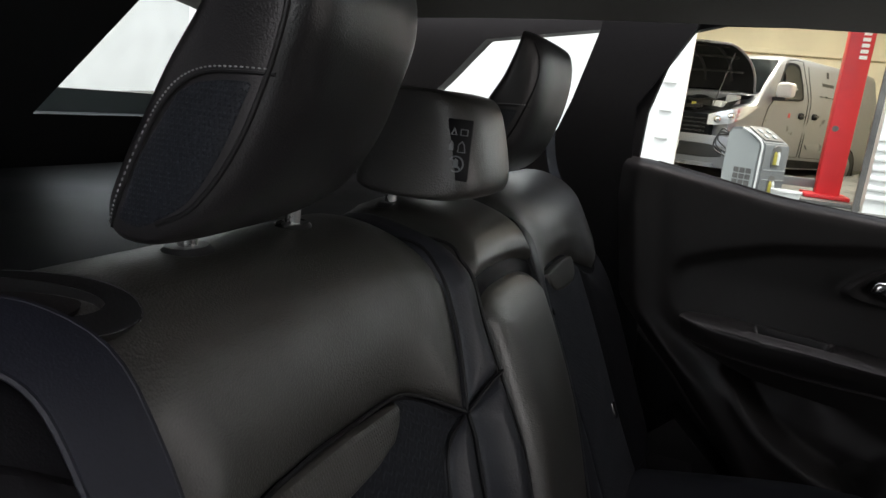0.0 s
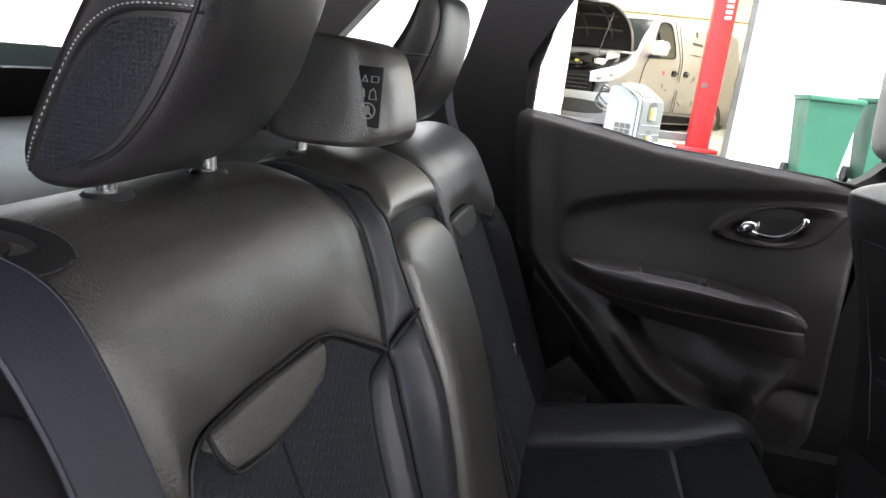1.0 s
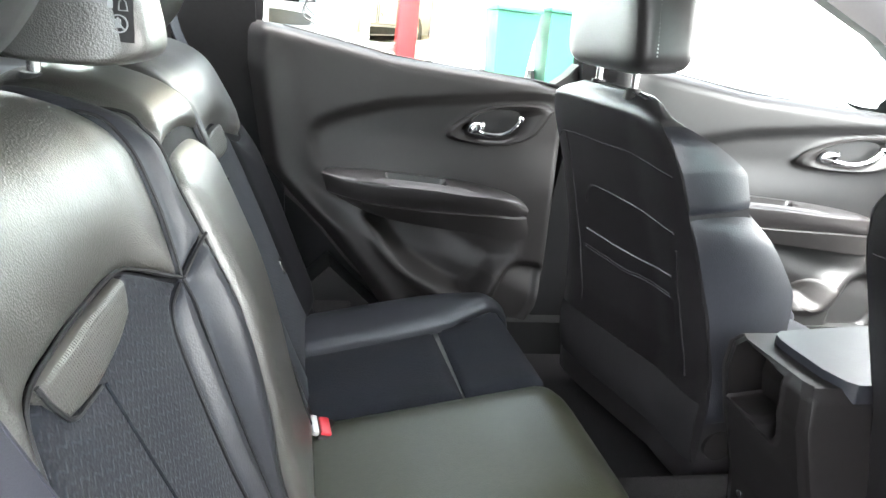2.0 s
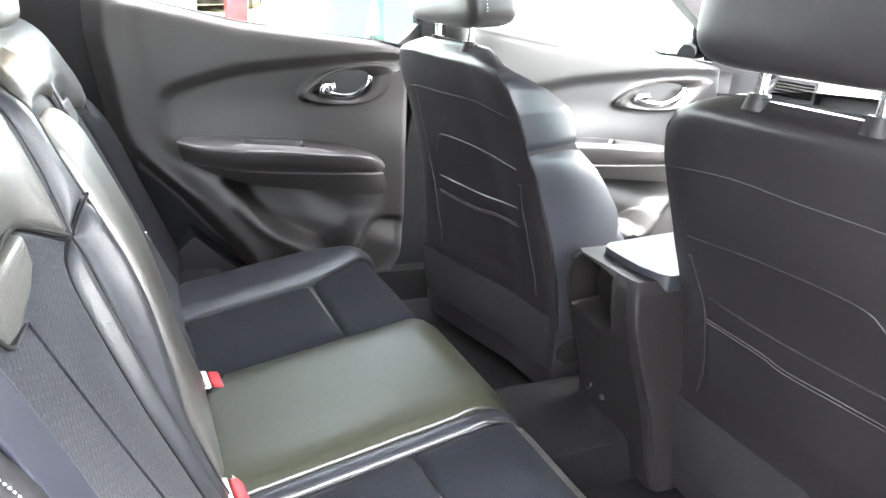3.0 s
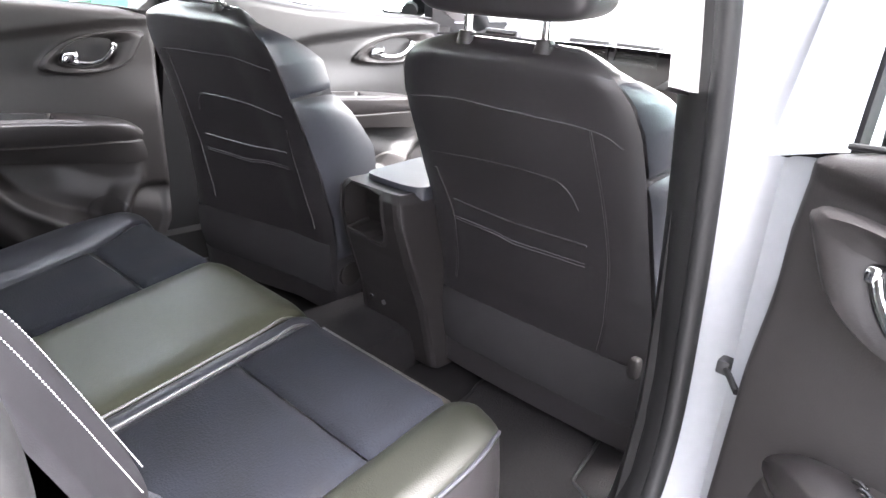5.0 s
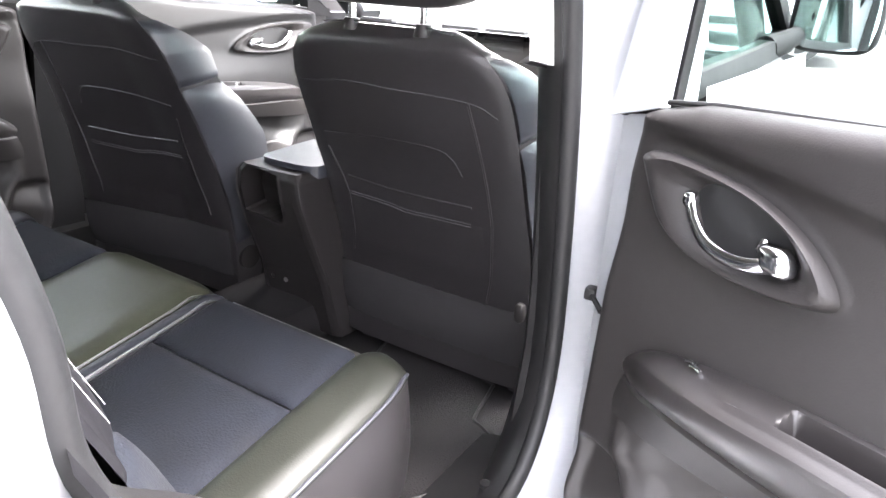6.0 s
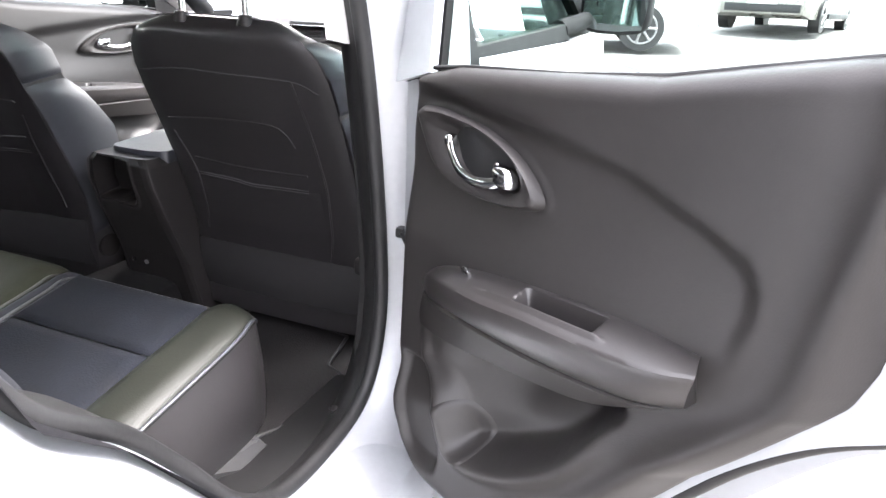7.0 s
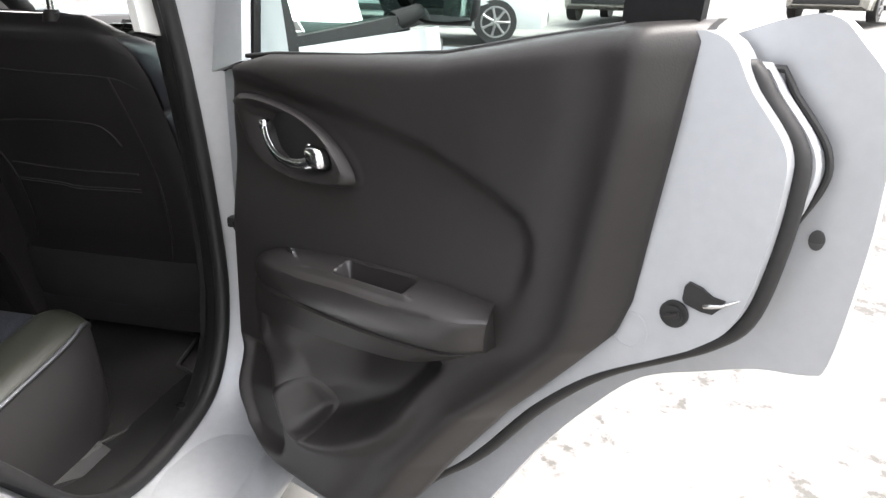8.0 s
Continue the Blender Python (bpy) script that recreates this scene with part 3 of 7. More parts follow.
    for cu, cz, ru, rn, rz, sh in ((0.227, 0.957, 0.018, 0.013, 0.015, -0.3), (0.117, 0.985, 0.008, 0.009, 0.009, 0.0)):
        rows = []
        for j in range(13):
            e = -math.pi / 2 + math.pi * (0.01 + 0.98 * j / 12)
            ring = []
            for k in range(24):
                g = 2 * math.pi * k / 24
                x = ru * math.copysign(abs(math.cos(e) * math.cos(g)) ** 0.7, math.cos(g))
                n = rn * math.copysign(abs(math.cos(e) * math.sin(g)) ** 0.8, math.sin(g))
                z = rz * math.copysign(abs(math.sin(e)) ** 0.7, math.sin(e))
                ring.append(P(cu + x + sh * z, 0.008 + n, cz + z))
            rows.append(ring)
        loft(bm, rows)
    part("door_handle", bm, CHROME, door, "polished chrome inner handle")
    bm = bmesh.new()
    tube(bm, [P(0.207, 0.004, 0.952), P(0.2065, 0.008, 0.962), P(0.207, 0.004, 0.971)], 0.0035, 8)
    part("handle_pin", bm, STEEL, door)
    bm = bmesh.new()
    nb, dish = 64, cr([(*q, 0) for q in DISH + DISH[:1]], 65)[:-1]
    bez = cr([(*q, 0) for q in BEZEL + BEZEL[:1]], 65)[:-1]
    near = [min(dish, key=lambda e: (e - q).length) for q in bez]
    prof = [(0.0, -0.004), (0.10, 0.006), (0.25, 0.011), (0.45, 0.010), (0.75, 0.004), (1.0, -0.010), (1.02, -0.022)]
    def bz(u, v):
        i = int(round(u * nb)) % nb
        w, h = prof[int(round(v * (len(prof) - 1)))]
        q = bez[i].lerp(dish[(i * len(dish)) // nb], w)
        return P(q.x, h, q.y)
    grid(bm, bz, nb, len(prof), wrap=True)
    part("handle_bezel", bm, PLASTIC, door)
    # round speaker lid low on the panel
    bm = bmesh.new()
    def disc(u, v):
        r, g = 0.047 * v, 2 * math.pi * u
        a, b = 0.166 + r * math.cos(g), 0.548 + r * math.sin(g)
        return P(a, panel_height(a, b) + 0.0035 * (1 - sstep(0.9, 1.0, v)), b)
    grid(bm, disc, 36, 12, wrap=True)
    part("speaker_lid", bm, PLASTIC, door)

    outer = [(-0.08, 1.04), (0.3, 1.075), (0.6, 1.12), (0.70, 1.15), (0.736, 1.154), (0.76, 1.135), (0.795, 1.088), (0.800, 1.01), (0.799, 0.946), (0.790, 0.85), (0.776, 0.832), (0.728, 0.818), (0.676, 0.79), (0.611, 0.748), (0.554, 0.67), (0.503, 0.585), (0.46, 0.50), (0.40, 0.38), (0.34, 0.27), (0.1, 0.26), (-0.06, 0.28), (-0.085, 0.6)]
    outer = [(a + 0.042 * sstep(0.3, 0.7, a), b - 0.016 * sstep(0.5, 0.8, a) * sstep(1.0, 0.85, b)) for a, b in smooth_poly(outer, 90)]
    bm = bmesh.new()
    if body is SILVER:
        slab(bm, outer, lambda a, b, d: P(a, d - 0.03 * math.sin(math.pi * min(1, max(0, (b - 0.26) / 0.9))), b), -0.125, -0.092)
        part("door_skin", bm, body, door)
    if body is SILVER:
        bm = bmesh.new()
        k0 = [q for q in inner if q[1] < 1.12 and q[1] > 0.37 and q[0] > 0.27]
        tube(bm, [P(a + 0.004, -0.070, b - 0.004) for a, b in k0], 0.009, 10)
        part("weather_seal", bm, RUBBER, door)
        high = [q for q in k0 if q[1] > 0.95]
        for nm, du, n, r, m in (("seal_channel", 0.013, -0.078, 0.0055, body), ("outer_seal", 0.022, -0.088, 0.0035, RUBBER)):
            bm = bmesh.new()
            tube(bm, [P(a + 0.004 + (du - 0.004) * sstep(0.955, 1.03, b), n + 0.006 * (1 - sstep(0.955, 1.03, b)), b - 0.003) for a, b in high], [r * (0.4 + 0.6 * sstep(0.955, 1.02, b)) for a, b in high], 8)
            part(nm, bm, m, door)
        bm = bmesh.new()
        for r, d0, d1 in ((0.014, -0.042, -0.036), (0.010, -0.036, -0.033)):
            slab(bm, [(0.705 + r * math.cos(t), 0.875 + r * math.sin(t)) for t in (2 * math.pi * k / 24 for k in range(24))], lambda a, b, d: P(a, d, b), d0, d1)
        part("rubber_plug", bm, RUBBER, door)
        bm = bmesh.new()
        tube(bm, [P(0.699, -0.031, 0.873), P(0.705, -0.030, 0.875), P(0.712, -0.031, 0.878)], 0.003, 6)
        part("plug_slot", bm, PLASTIC, door)
        slot = [(0.711, 0.893), (0.7115, 0.907), (0.715, 0.912), (0.728, 0.909), (0.738, 0.903), (0.750, 0.902), (0.749, 0.896), (0.741, 0.886), (0.730, 0.8855), (0.714, 0.889)]
        bm = bmesh.new()
        slab(bm, slot, lambda a, b, d: P(a, d, b), -0.042, -0.0365)
        latch = part("door_latch", bm, RUBBER, door, "dark slotted door latch", smooth=False)
        bm = bmesh.new()
        tube(bm, [P(0.732, -0.037, 0.892), P(0.740, -0.036, 0.895), P(0.748, -0.037, 0.897), P(0.764, -0.041, 0.907)], [0.0025, 0.003, 0.002, 0.0006], 8)
        part("latch_claw", bm, STEEL, latch, "bright steel latch claw")
        bm = bmesh.new()
        frame_slab(bm, [(0.660 + 0.021 * math.cos(t), 0.842 + 0.021 * math.sin(t)) for t in (2 * math.pi * k / 28 for k in range(28))], [(0.660 + 0.019 * math.cos(t), 0.842 + 0.019 * math.sin(t)) for t in (2 * math.pi * k / 28 for k in range(28))], lambda a, b, d: P(a, d, b), -0.042, -0.039)
        part("pressed_ring", bm, SILVER, door)
        bm = bmesh.new()
        slab(bm, [(0.800 + 0.007 * math.cos(t), 0.957 + 0.010 * math.sin(t)) for t in (2 * math.pi * k / 24 for k in range(24))], lambda a, b, d: P(a, d - 0.03 * math.sin(math.pi * min(1, max(0, (b - 0.26) / 0.9))), b), -0.095, -0.089)
        part("grey_plug", bm, GUIDE, door)

    # window frame and pane
    def win(u, z):
        return P(u, -0.045 - 0.10 * (z - 1.1), z)
    bm = bmesh.new()
    hole = [(0.025, 1.065), (0.28, 1.085), (0.592, 1.133), (0.59, 1.24), (0.55, 1.38), (0.50, 1.405), (0.25, 1.42), (0.07, 1.425), (0.0, 1.42), (0.02, 1.2)]
    rim = [(-0.06, 1.04), (0.28, 1.05), (0.665, 1.11), (0.67, 1.26), (0.62, 1.42), (0.54, 1.45), (0.25, 1.47), (0.05, 1.475), (-0.06, 1.46), (-0.04, 1.2)]
    hole = [(a + win_back * sstep(0.4, 0.59, a) - win_front * sstep(0.2, 0.05, a), b) for a, b in hole]
    rim = [(a + win_back * sstep(0.4, 0.6, a) - win_front * sstep(0.2, 0.05, a), b) for a, b in rim]
    if body is not SILVER:
        hole, rim = ([(a + 0.012 * sstep(1.3, 1.38, b) * sstep(0.4, 0.55, a), b + 0.030 * sstep(1.30, 1.38, b)) for a, b in q] for q in (hole, rim))
    frame_slab(bm, rim, hole, lambda a, b, d: win(a, b) + (P(0, d, 0) - P(0, 0, 0)), *((-0.015, -0.002) if body is SILVER else (-0.03, 0.012)))
    part("window_frame", bm, DULL_BLACK, door)
    if body is SILVER:
        bm = bmesh.new()
        slab(bm, [(-0.058, 1.040), (0.021, 1.062), (0.016, 1.2), (-0.003, 1.44), (-0.065, 1.455), (-0.042, 1.2)], lambda a, b, d: win(a, b) + (P(0, d, 0) - P(0, 0, 0)), 0.000, 0.016)
        part("frame_strip", bm, SILVER, door)
    bm = bmesh.new()
    slab(bm, [(a + (0.29 - a) * -0.01, b) for a, b in hole], lambda a, b, d: win(a, b) + (P(0, d, 0) - P(0, 0, 0)), -0.012, -0.008)
    part("window_pane", bm, GLASS_TEAL if body is SILVER else GLASS, door, smooth=False).visible_shadow = False
    bm = bmesh.new()
    tube(bm, [win(a, b) + (P(0, 0.014, 0) - P(0, 0, 0)) for a, b in [(0.03, 1.07), (0.1, 1.078), (0.28, 1.088), (0.413, 1.101), (0.5, 1.118), (0.62, 1.14)]], 0.0032, 8)
    part("belt_strip", bm, RUBBER, door)
    return door


def far_rear(u, n, z):
    u += 0.16 * max(0.0, u - 0.25)
    return Vector((0.05 - u, 0.80 - n, z))


def far_front(u, n, z):
    return Vector((1.16 - u, 0.80 - n, z))


def near_rear(u, n, z):
    return Vector((-0.127, -0.85, z)) + Vector((-0.480, -0.877, 0)) * u + Vector((-0.877, 0.480, 0)) * n


car_door("rear_door", near_rear, "open silver rear door with black inner panel", win_back=0.016)
car_door("rear_door", far_rear, "closed rear door with black inner panel", fine=120, body=PLASTIC, win_back=0.066, win_front=0.095)
car_door("front_door", far_front, "closed front door with black inner panel", 1.5, fine=90, body=PLASTIC)


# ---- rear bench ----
# bench leather copy with its base darkened to offset strong sun on the bolster
LEATHER_DARKENED = mat("darkened_bench_leather", (0.011, 0.012, 0.009), 0.48, bump=0.1, bscale=420, btype="voronoi", var=0.2, vscale=5, spec=0.3)
def pad4(bm, f, bottom, top, left, right, nu=26, nv=26, puff=0.010, sink=0.006, edge=0.010):
    """An upholstered panel between four curves in (a, b)."""
    cb, ct = cr([(*p, 0) for p in bottom], nu), cr([(*p, 0) for p in top], nu)
    cl, ce = cr([(*p, 0) for p in left], nv), cr([(*p, 0) for p in right], nv)
    c00, c10, c01, c11 = cb[0], cb[-1], ct[0], ct[-1]
    def at(u, v):
        # denser near the edges
        i, j = int(round(u * (nu - 1))), int(round(v * (nv - 1)))
        q = cb[i] * (1 - v) + ct[i] * v + cl[j] * (1 - u) + ce[j] * u - (c00 * (1 - u) * (1 - v) + c10 * u * (1 - v) + c01 * (1 - u) * v + c11 * u * v)
        return q
    qs = [[at(i / (nu - 1), j / (nv - 1)) for i in range(nu)] for j in range(nv)]
    vs = []
    for j in range(nv):
        row = []
        for i in range(nu):
            q = qs[j][i]
            d = min((q - qs[j][0]).length, (q - qs[j][-1]).length, (q - qs[0][i]).length, (q - qs[-1][i]).length)
            e = min(1.0, d / edge)
            broad = min(1.0, d / 0.06)
            h = -sink + sink * math.sqrt(max(0, 1 - (1 - e) ** 2)) + puff * (1 - (1 - broad) ** 2)
            p, n = f(q.x, q.y)
            row.append(bm.verts.new(p + n * h))
        vs.append(row)
    for j in range(nv - 1):
        for i in range(nu - 1):
            bm.faces.new((vs[j][i], vs[j][i + 1], vs[j + 1][i + 1], vs[j + 1][i]))


TOPB, TOPR = 1.036, 0.09


# how far the padding stands proud of the backrest's plane, along its width
PROUD = [(-0.60, 0.0), (-0.40, -0.006), (-0.30, -0.004), (-0.22, 0.002), (-0.18, 0.007), (-0.142, 0.0175), (-0.118, 0.034), (-0.095, 0.0445), (0.0, 0.046), (0.137, 0.0445), (0.165, 0.040),
         (0.187, 0.030), (0.210, 0.020), (0.25, 0.012), (0.30, 0.010), (0.42, 0.015), (0.60, 0.010)]


def proud(y, b):
    h = (lut(PROUD, y - 0.010) + 2 * lut(PROUD, y) + lut(PROUD, y + 0.010)) / 4
    return h * (0.15 + 0.85 * sstep(0.58, 0.88, b))


def back_f(y, b):
    """Front of the backrest: b is the height, and past TOPB the way over the rounded top."""
    n0 = Vector((0.912, 0, 0.41))
    wing = 0.029 * math.exp(-((y + 0.572) / 0.042) ** 2) * sstep(1.07, 0.93, b) + 0.02 * math.exp(-((y - 0.62) / 0.05) ** 2) * sstep(1.06, 0.9, b)
    slope = (proud(y + 0.004, b) - proud(y - 0.004, b)) / 0.008
    p0 = Vector((-0.737 - (min(b, TOPB) - 0.96) * 0.45, y, min(b, TOPB))) + n0 * proud(y, b) * (1 - 0.8 * sstep(TOPB - 0.01, TOPB + 0.09, b))
    if b <= TOPB:
        return p0 + n0 * wing, (n0 - Vector((0, slope, 0))).normalized()
    c = p0 - n0 * TOPR
    a = 0.4225 + (b - TOPB) / TOPR
    n = Vector((math.cos(a), 0, math.sin(a)))
    return c + n * TOPR, n


bench = thing("rear_bench_seat", (-0.4, 0.0, 0.40), "black leather and dark fabric three-seat rear bench", "car seat")
back = bmesh.new()
grid(back, lambda u, v: (lambda pn: pn[0] - pn[1] * 0.008)(back_f(-0.60 + 1.30 * u, 0.50 + 0.74 * v)), 120, 60)
box(back, (-0.86, 0.035, 0.80), (0.10, 1.26, 0.50), 0.03, pose(0, 0, 0, 0, -24, 0))
part("backrest_core", back, BOLSTER, bench)


def back_pad(name, bottom, top, left, right, material, label="", **kw):
    b = bmesh.new()
    pad4(b, back_f, bottom, top, left, right, **kw)
    return part(name, b, material, bench, label)


T = 1.21
SHOULDER_R = [(-0.137, 0.925), (-0.130, 0.958), (-0.124, 1.0), (-0.121, 1.05), (-0.118, 1.09), (-0.11, T)]
SHOULDER_B = [(-0.44, 0.925), (-0.41, 0.966), (-0.35, 0.973), (-0.29, 0.973), (-0.222, 0.971), (-0.183, 0.956), (-0.137, 0.925)]
INNER_L = [(-0.222, 0.56), (-0.211, 0.731), (-0.206, 0.782), (-0.188, 0.869), (-0.170, 0.908), (-0.141, 0.922)]
INNER_R = [(-0.168, 0.56), (-0.160, 0.688), (-0.149, 0.792), (-0.140, 0.870), (-0.136, 0.900), (-0.136, 0.923)]
STRIP_R = [(-0.128, 0.56), (-0.122, 0.667), (-0.097, 0.746), (-0.081, 0.850), (-0.083, 0.940)]
UPPER_R = [(-0.083, 0.942), (-0.087, 0.990), (-0.083, 1.027), (-0.085, 1.049), (-0.079, 1.079), (-0.06, T)]
FAR_L = [(0.150, 0.56), (0.153, 0.764), (0.156, 0.840), (0.158, 0.908), (0.150, 0.954), (0.138, 0.995), (0.131, 1.037), (0.146, 1.077), (0.16, T)]
FAR_R = [(0.200, 0.56), (0.197, 0.750), (0.196, 0.810), (0.192, 0.872), (0.188, 0.936), (0.190, 0.980), (0.191, 1.012), (0.182, 1.064), (0.186, T)]
FAR_IN = [(0.295, 0.56), (0.285, 0.73), (0.276, 0.782), (0.259, 0.869), (0.240, 0.908), (0.214, 0.924)]


def back_at(h):
    """The same surface, h further out."""
    return lambda y, z: (lambda pn: (pn[0] + pn[1] * h, pn[1]))(back_f(y, z))


back_pad("shoulder_pad", SHOULDER_B, [(-0.53, T), (-0.35, T), (-0.11, T)], [(-0.44, 0.925), (-0.466, 0.98), (-0.490, 1.04), (-0.506, 1.10), (-0.53, T)], SHOULDER_R, LEATHER_LIT, nu=48, nv=44, puff=0.013)
back_pad("fabric_insert", [(-0.47, 0.56), (-0.222, 0.56)], [(-0.44, 0.920), (-0.41, 0.962), (-0.35, 0.969), (-0.29, 0.969), (-0.222, 0.967), (-0.183, 0.952), (-0.141, 0.922)],
         [(-0.47, 0.56), (-0.47, 0.75), (-0.44, 0.920)], INNER_L, BACK_FABRIC, "dark patterned woven fabric insert", nu=44, nv=44, puff=0.003)
b = bmesh.new()
pad4(b, back_at(0.005), [(-0.386, 0.940), (-0.338, 0.933), (-0.278, 0.935), (-0.246, 0.943)], [(-0.401, 0.971), (-0.35, 0.971), (-0.293, 0.970), (-0.222, 0.968)],
     [(-0.386, 0.940), (-0.397, 0.955), (-0.401, 0.971)], [(-0.246, 0.943), (-0.230, 0.955), (-0.222, 0.968)], nu=40, nv=22, puff=0.003, sink=0.008, edge=0.006)
part("wing_patch", b, LEATHER_RIB, bench, "pale punched leather wing patch")
back_pad("inner_bolster", [INNER_L[0], INNER_R[0]], [INNER_L[-1], INNER_R[-1]], INNER_L, INNER_R, LEATHER_BLUE, nu=20, nv=48, puff=0.012)
back_pad("lower_strip", [INNER_R[0], STRIP_R[0]], [INNER_R[-1], (-0.110, 0.935), STRIP_R[-1]], INNER_R, STRIP_R, LEATHER_BLUE, nu=20, nv=44, puff=0.009)
back_pad("upper_strip", [SHOULDER_R[0], (-0.110, 0.938), UPPER_R[0]], [SHOULDER_R[-1], UPPER_R[-1]], SHOULDER_R, UPPER_R, LEATHER_BLUE, nu=18, nv=44, puff=0.006)
back_pad("centre_pad", [(-0.083, 1.027), (-0.021, 1.031), (0.069, 1.026), (0.137, 1.012)], [(-0.06, T), (0.16, T)], UPPER_R[2:], [(0.137, 1.012), (0.131, 1.037), (0.146, 1.077), (0.16, T)], LEATHER_LIT, nu=30, nv=28, puff=0.014)
b = bmesh.new()
pad4(b, back_at(-0.003), [(-0.122, 0.56), (0.148, 0.56)], [(-0.079, 0.984), (-0.068, 1.007), (-0.032, 1.016), (0.059, 1.014), (0.109, 1.005), (0.140, 0.985)], [(-0.122, 0.56), (-0.092, 0.746), (-0.077, 0.860), (-0.075, 0.944), (-0.079, 0.984)],
     [(0.148, 0.56), (0.151, 0.764), (0.152, 0.840), (0.155, 0.908), (0.149, 0.954), (0.140, 0.985)], nu=32, nv=44, puff=0.014, sink=0.010, edge=0.020)
part("folding_armrest", b, LEATHER_LIT, bench, "folded-up black leather centre armrest")
back_pad("far_strip", [FAR_L[0], FAR_R[0]], [FAR_L[-1], FAR_R[-1]], FAR_L, FAR_R, LEATHER_BLUE, nu=14, nv=54, puff=0.008)
back_pad("far_inner_bolster", [(0.207, 0.56), FAR_IN[0]], [(0.207, 0.923), FAR_IN[-1]], [(0.207, 0.56), (0.203, 0.75), (0.201, 0.85), (0.207, 0.923)], FAR_IN, LEATHER_BLUE, nu=16, nv=40, puff=0.010)
back_pad("far_shoulder_pad", [(0.205, 0.928), (0.25, 0.960), (0.292, 0.976), (0.36, 0.980), (0.44, 0.978), (0.52, 0.955), (0.60, 0.925)], [(0.20, T), (0.68, T)], [(0.205, 0.928), (0.212, 0.98), (0.212, 1.015), (0.202, 1.056), (0.20, T)],
         [(0.60, 0.925), (0.67, 0.98), (0.69, 1.06), (0.68, T)], LEATHER_LIT, nu=36, nv=34, puff=0.014)
back_pad("far_fabric_insert", [FAR_IN[0], (0.56, 0.56)], [FAR_IN[-1], (0.25, 0.956), (0.292, 0.972), (0.36, 0.976), (0.44, 0.974), (0.53, 0.945)], FAR_IN, [(0.56, 0.56), (0.54, 0.75), (0.53, 0.945)], BACK_FABRIC, nu=28, nv=40, puff=0.003)
b = bmesh.new()
pad4(b, back_at(0.005), [(0.316, 0.943), (0.348, 0.935), (0.41, 0.933), (0.456, 0.940)], [(0.292, 0.972), (0.36, 0.976), (0.42, 0.976), (0.471, 0.971)], [(0.316, 0.943), (0.300, 0.955), (0.292, 0.972)], [(0.456, 0.940), (0.467, 0.955), (0.471, 0.971)], nu=30, nv=18, puff=0.001, sink=0.009, edge=0.006)
part("far_wing_patch", b, LEATHER_RIB, bench, "pale punched leather wing patch")
back_pad("far_outer_bolster", [(0.565, 0.56), (0.70, 0.56)], [(0.535, 0.940), (0.60, 0.918), (0.67, 0.965)], [(0.565, 0.56), (0.545, 0.75), (0.535, 0.940)], [(0.70, 0.56), (0.70, 0.75), (0.67, 0.965)], BOLSTER, nu=22, nv=36, puff=0.012)
back_pad("outer_bolster", [(-0.658, 0.79), (-0.58, 0.775), (-0.475, 0.79)], [(-0.63, 1.06), (-0.56, 1.07), (-0.50, 1.03)], [(-0.658, 0.79), (-0.660, 0.87), (-0.63, 1.06)], [(-0.475, 0.79), (-0.47, 0.86), (-0.46, 0.945), (-0.50, 1.03)], BOLSTER, nu=28, nv=36, puff=0.007)

back_pad("lower_bolster", [(-0.74, 0.50), (-0.475, 0.50)], [(-0.71, 0.772), (-0.60, 0.768), (-0.475, 0.778)], [(-0.74, 0.50), (-0.73, 0.65), (-0.71, 0.772)], [(-0.475, 0.50), (-0.475, 0.65), (-0.475, 0.778)], FABRIC, nu=20, nv=20, puff=0.008)

side_trim = bmesh.new()
EDGE = [(0.50, -0.44), (0.62, -0.535), (0.72, -0.615), (0.80, -0.705), (0.93, -0.758)]
def trim_f(u, v):
    z = 0.50 + 0.43 * v
    a = back_f(-0.64, z)[0] - Vector((0.02, 0, 0.01))
    c = Vector((lut(EDGE, z) - 0.01, -0.79, z))
    return a.lerp(c, u) + Vector((0.012 * math.sin(math.pi * u), 0, 0))
grid(side_trim, trim_f, 14, 30)
part("wheel_arch_trim", side_trim, BOLSTER, shell, "black trim beside the bench")

# cushion
def cush_f(y, b):
    """Top of the cushion: b runs forward from the back to the front edge, then down."""
    B0, R = -0.19, 0.05
    x = min(b, B0)
    z = 0.628 - 0.19 * (-0.15 - x)
    n0 = Vector((-0.187, 0, 0.982))
    if b <= B0:
        return Vector((x, y, z)), n0
    p0 = Vector((B0, y, z))
    c = p0 - n0 * R
    a = (b - B0) / R
    if a < 1.76:
        t = math.pi / 2 + 0.188 - a
        n = Vector((math.cos(t), 0, math.sin(t)))
        return c + n * R, n
    return Vector((c.x + R, y, c.z - (b - B0 - 1.76 * R))), Vector((1, 0, 0))


def cush_pad(name, y0, y1, material, label="", b0=-0.60, b1=0.02, s0=None, **kw):
    b = bmesh.new()
    l0, l1 = y0 if isinstance(y0, list) else [(y0, b0), (y0, b1)], y1 if isinstance(y1, list) else [(y1, b0), (y1, b1)]
    pad4(b, cush_f, [l0[0], l1[0]], [l0[-1], l1[-1]], l0, l1, **kw)
    return part(name, b, material, bench, label)


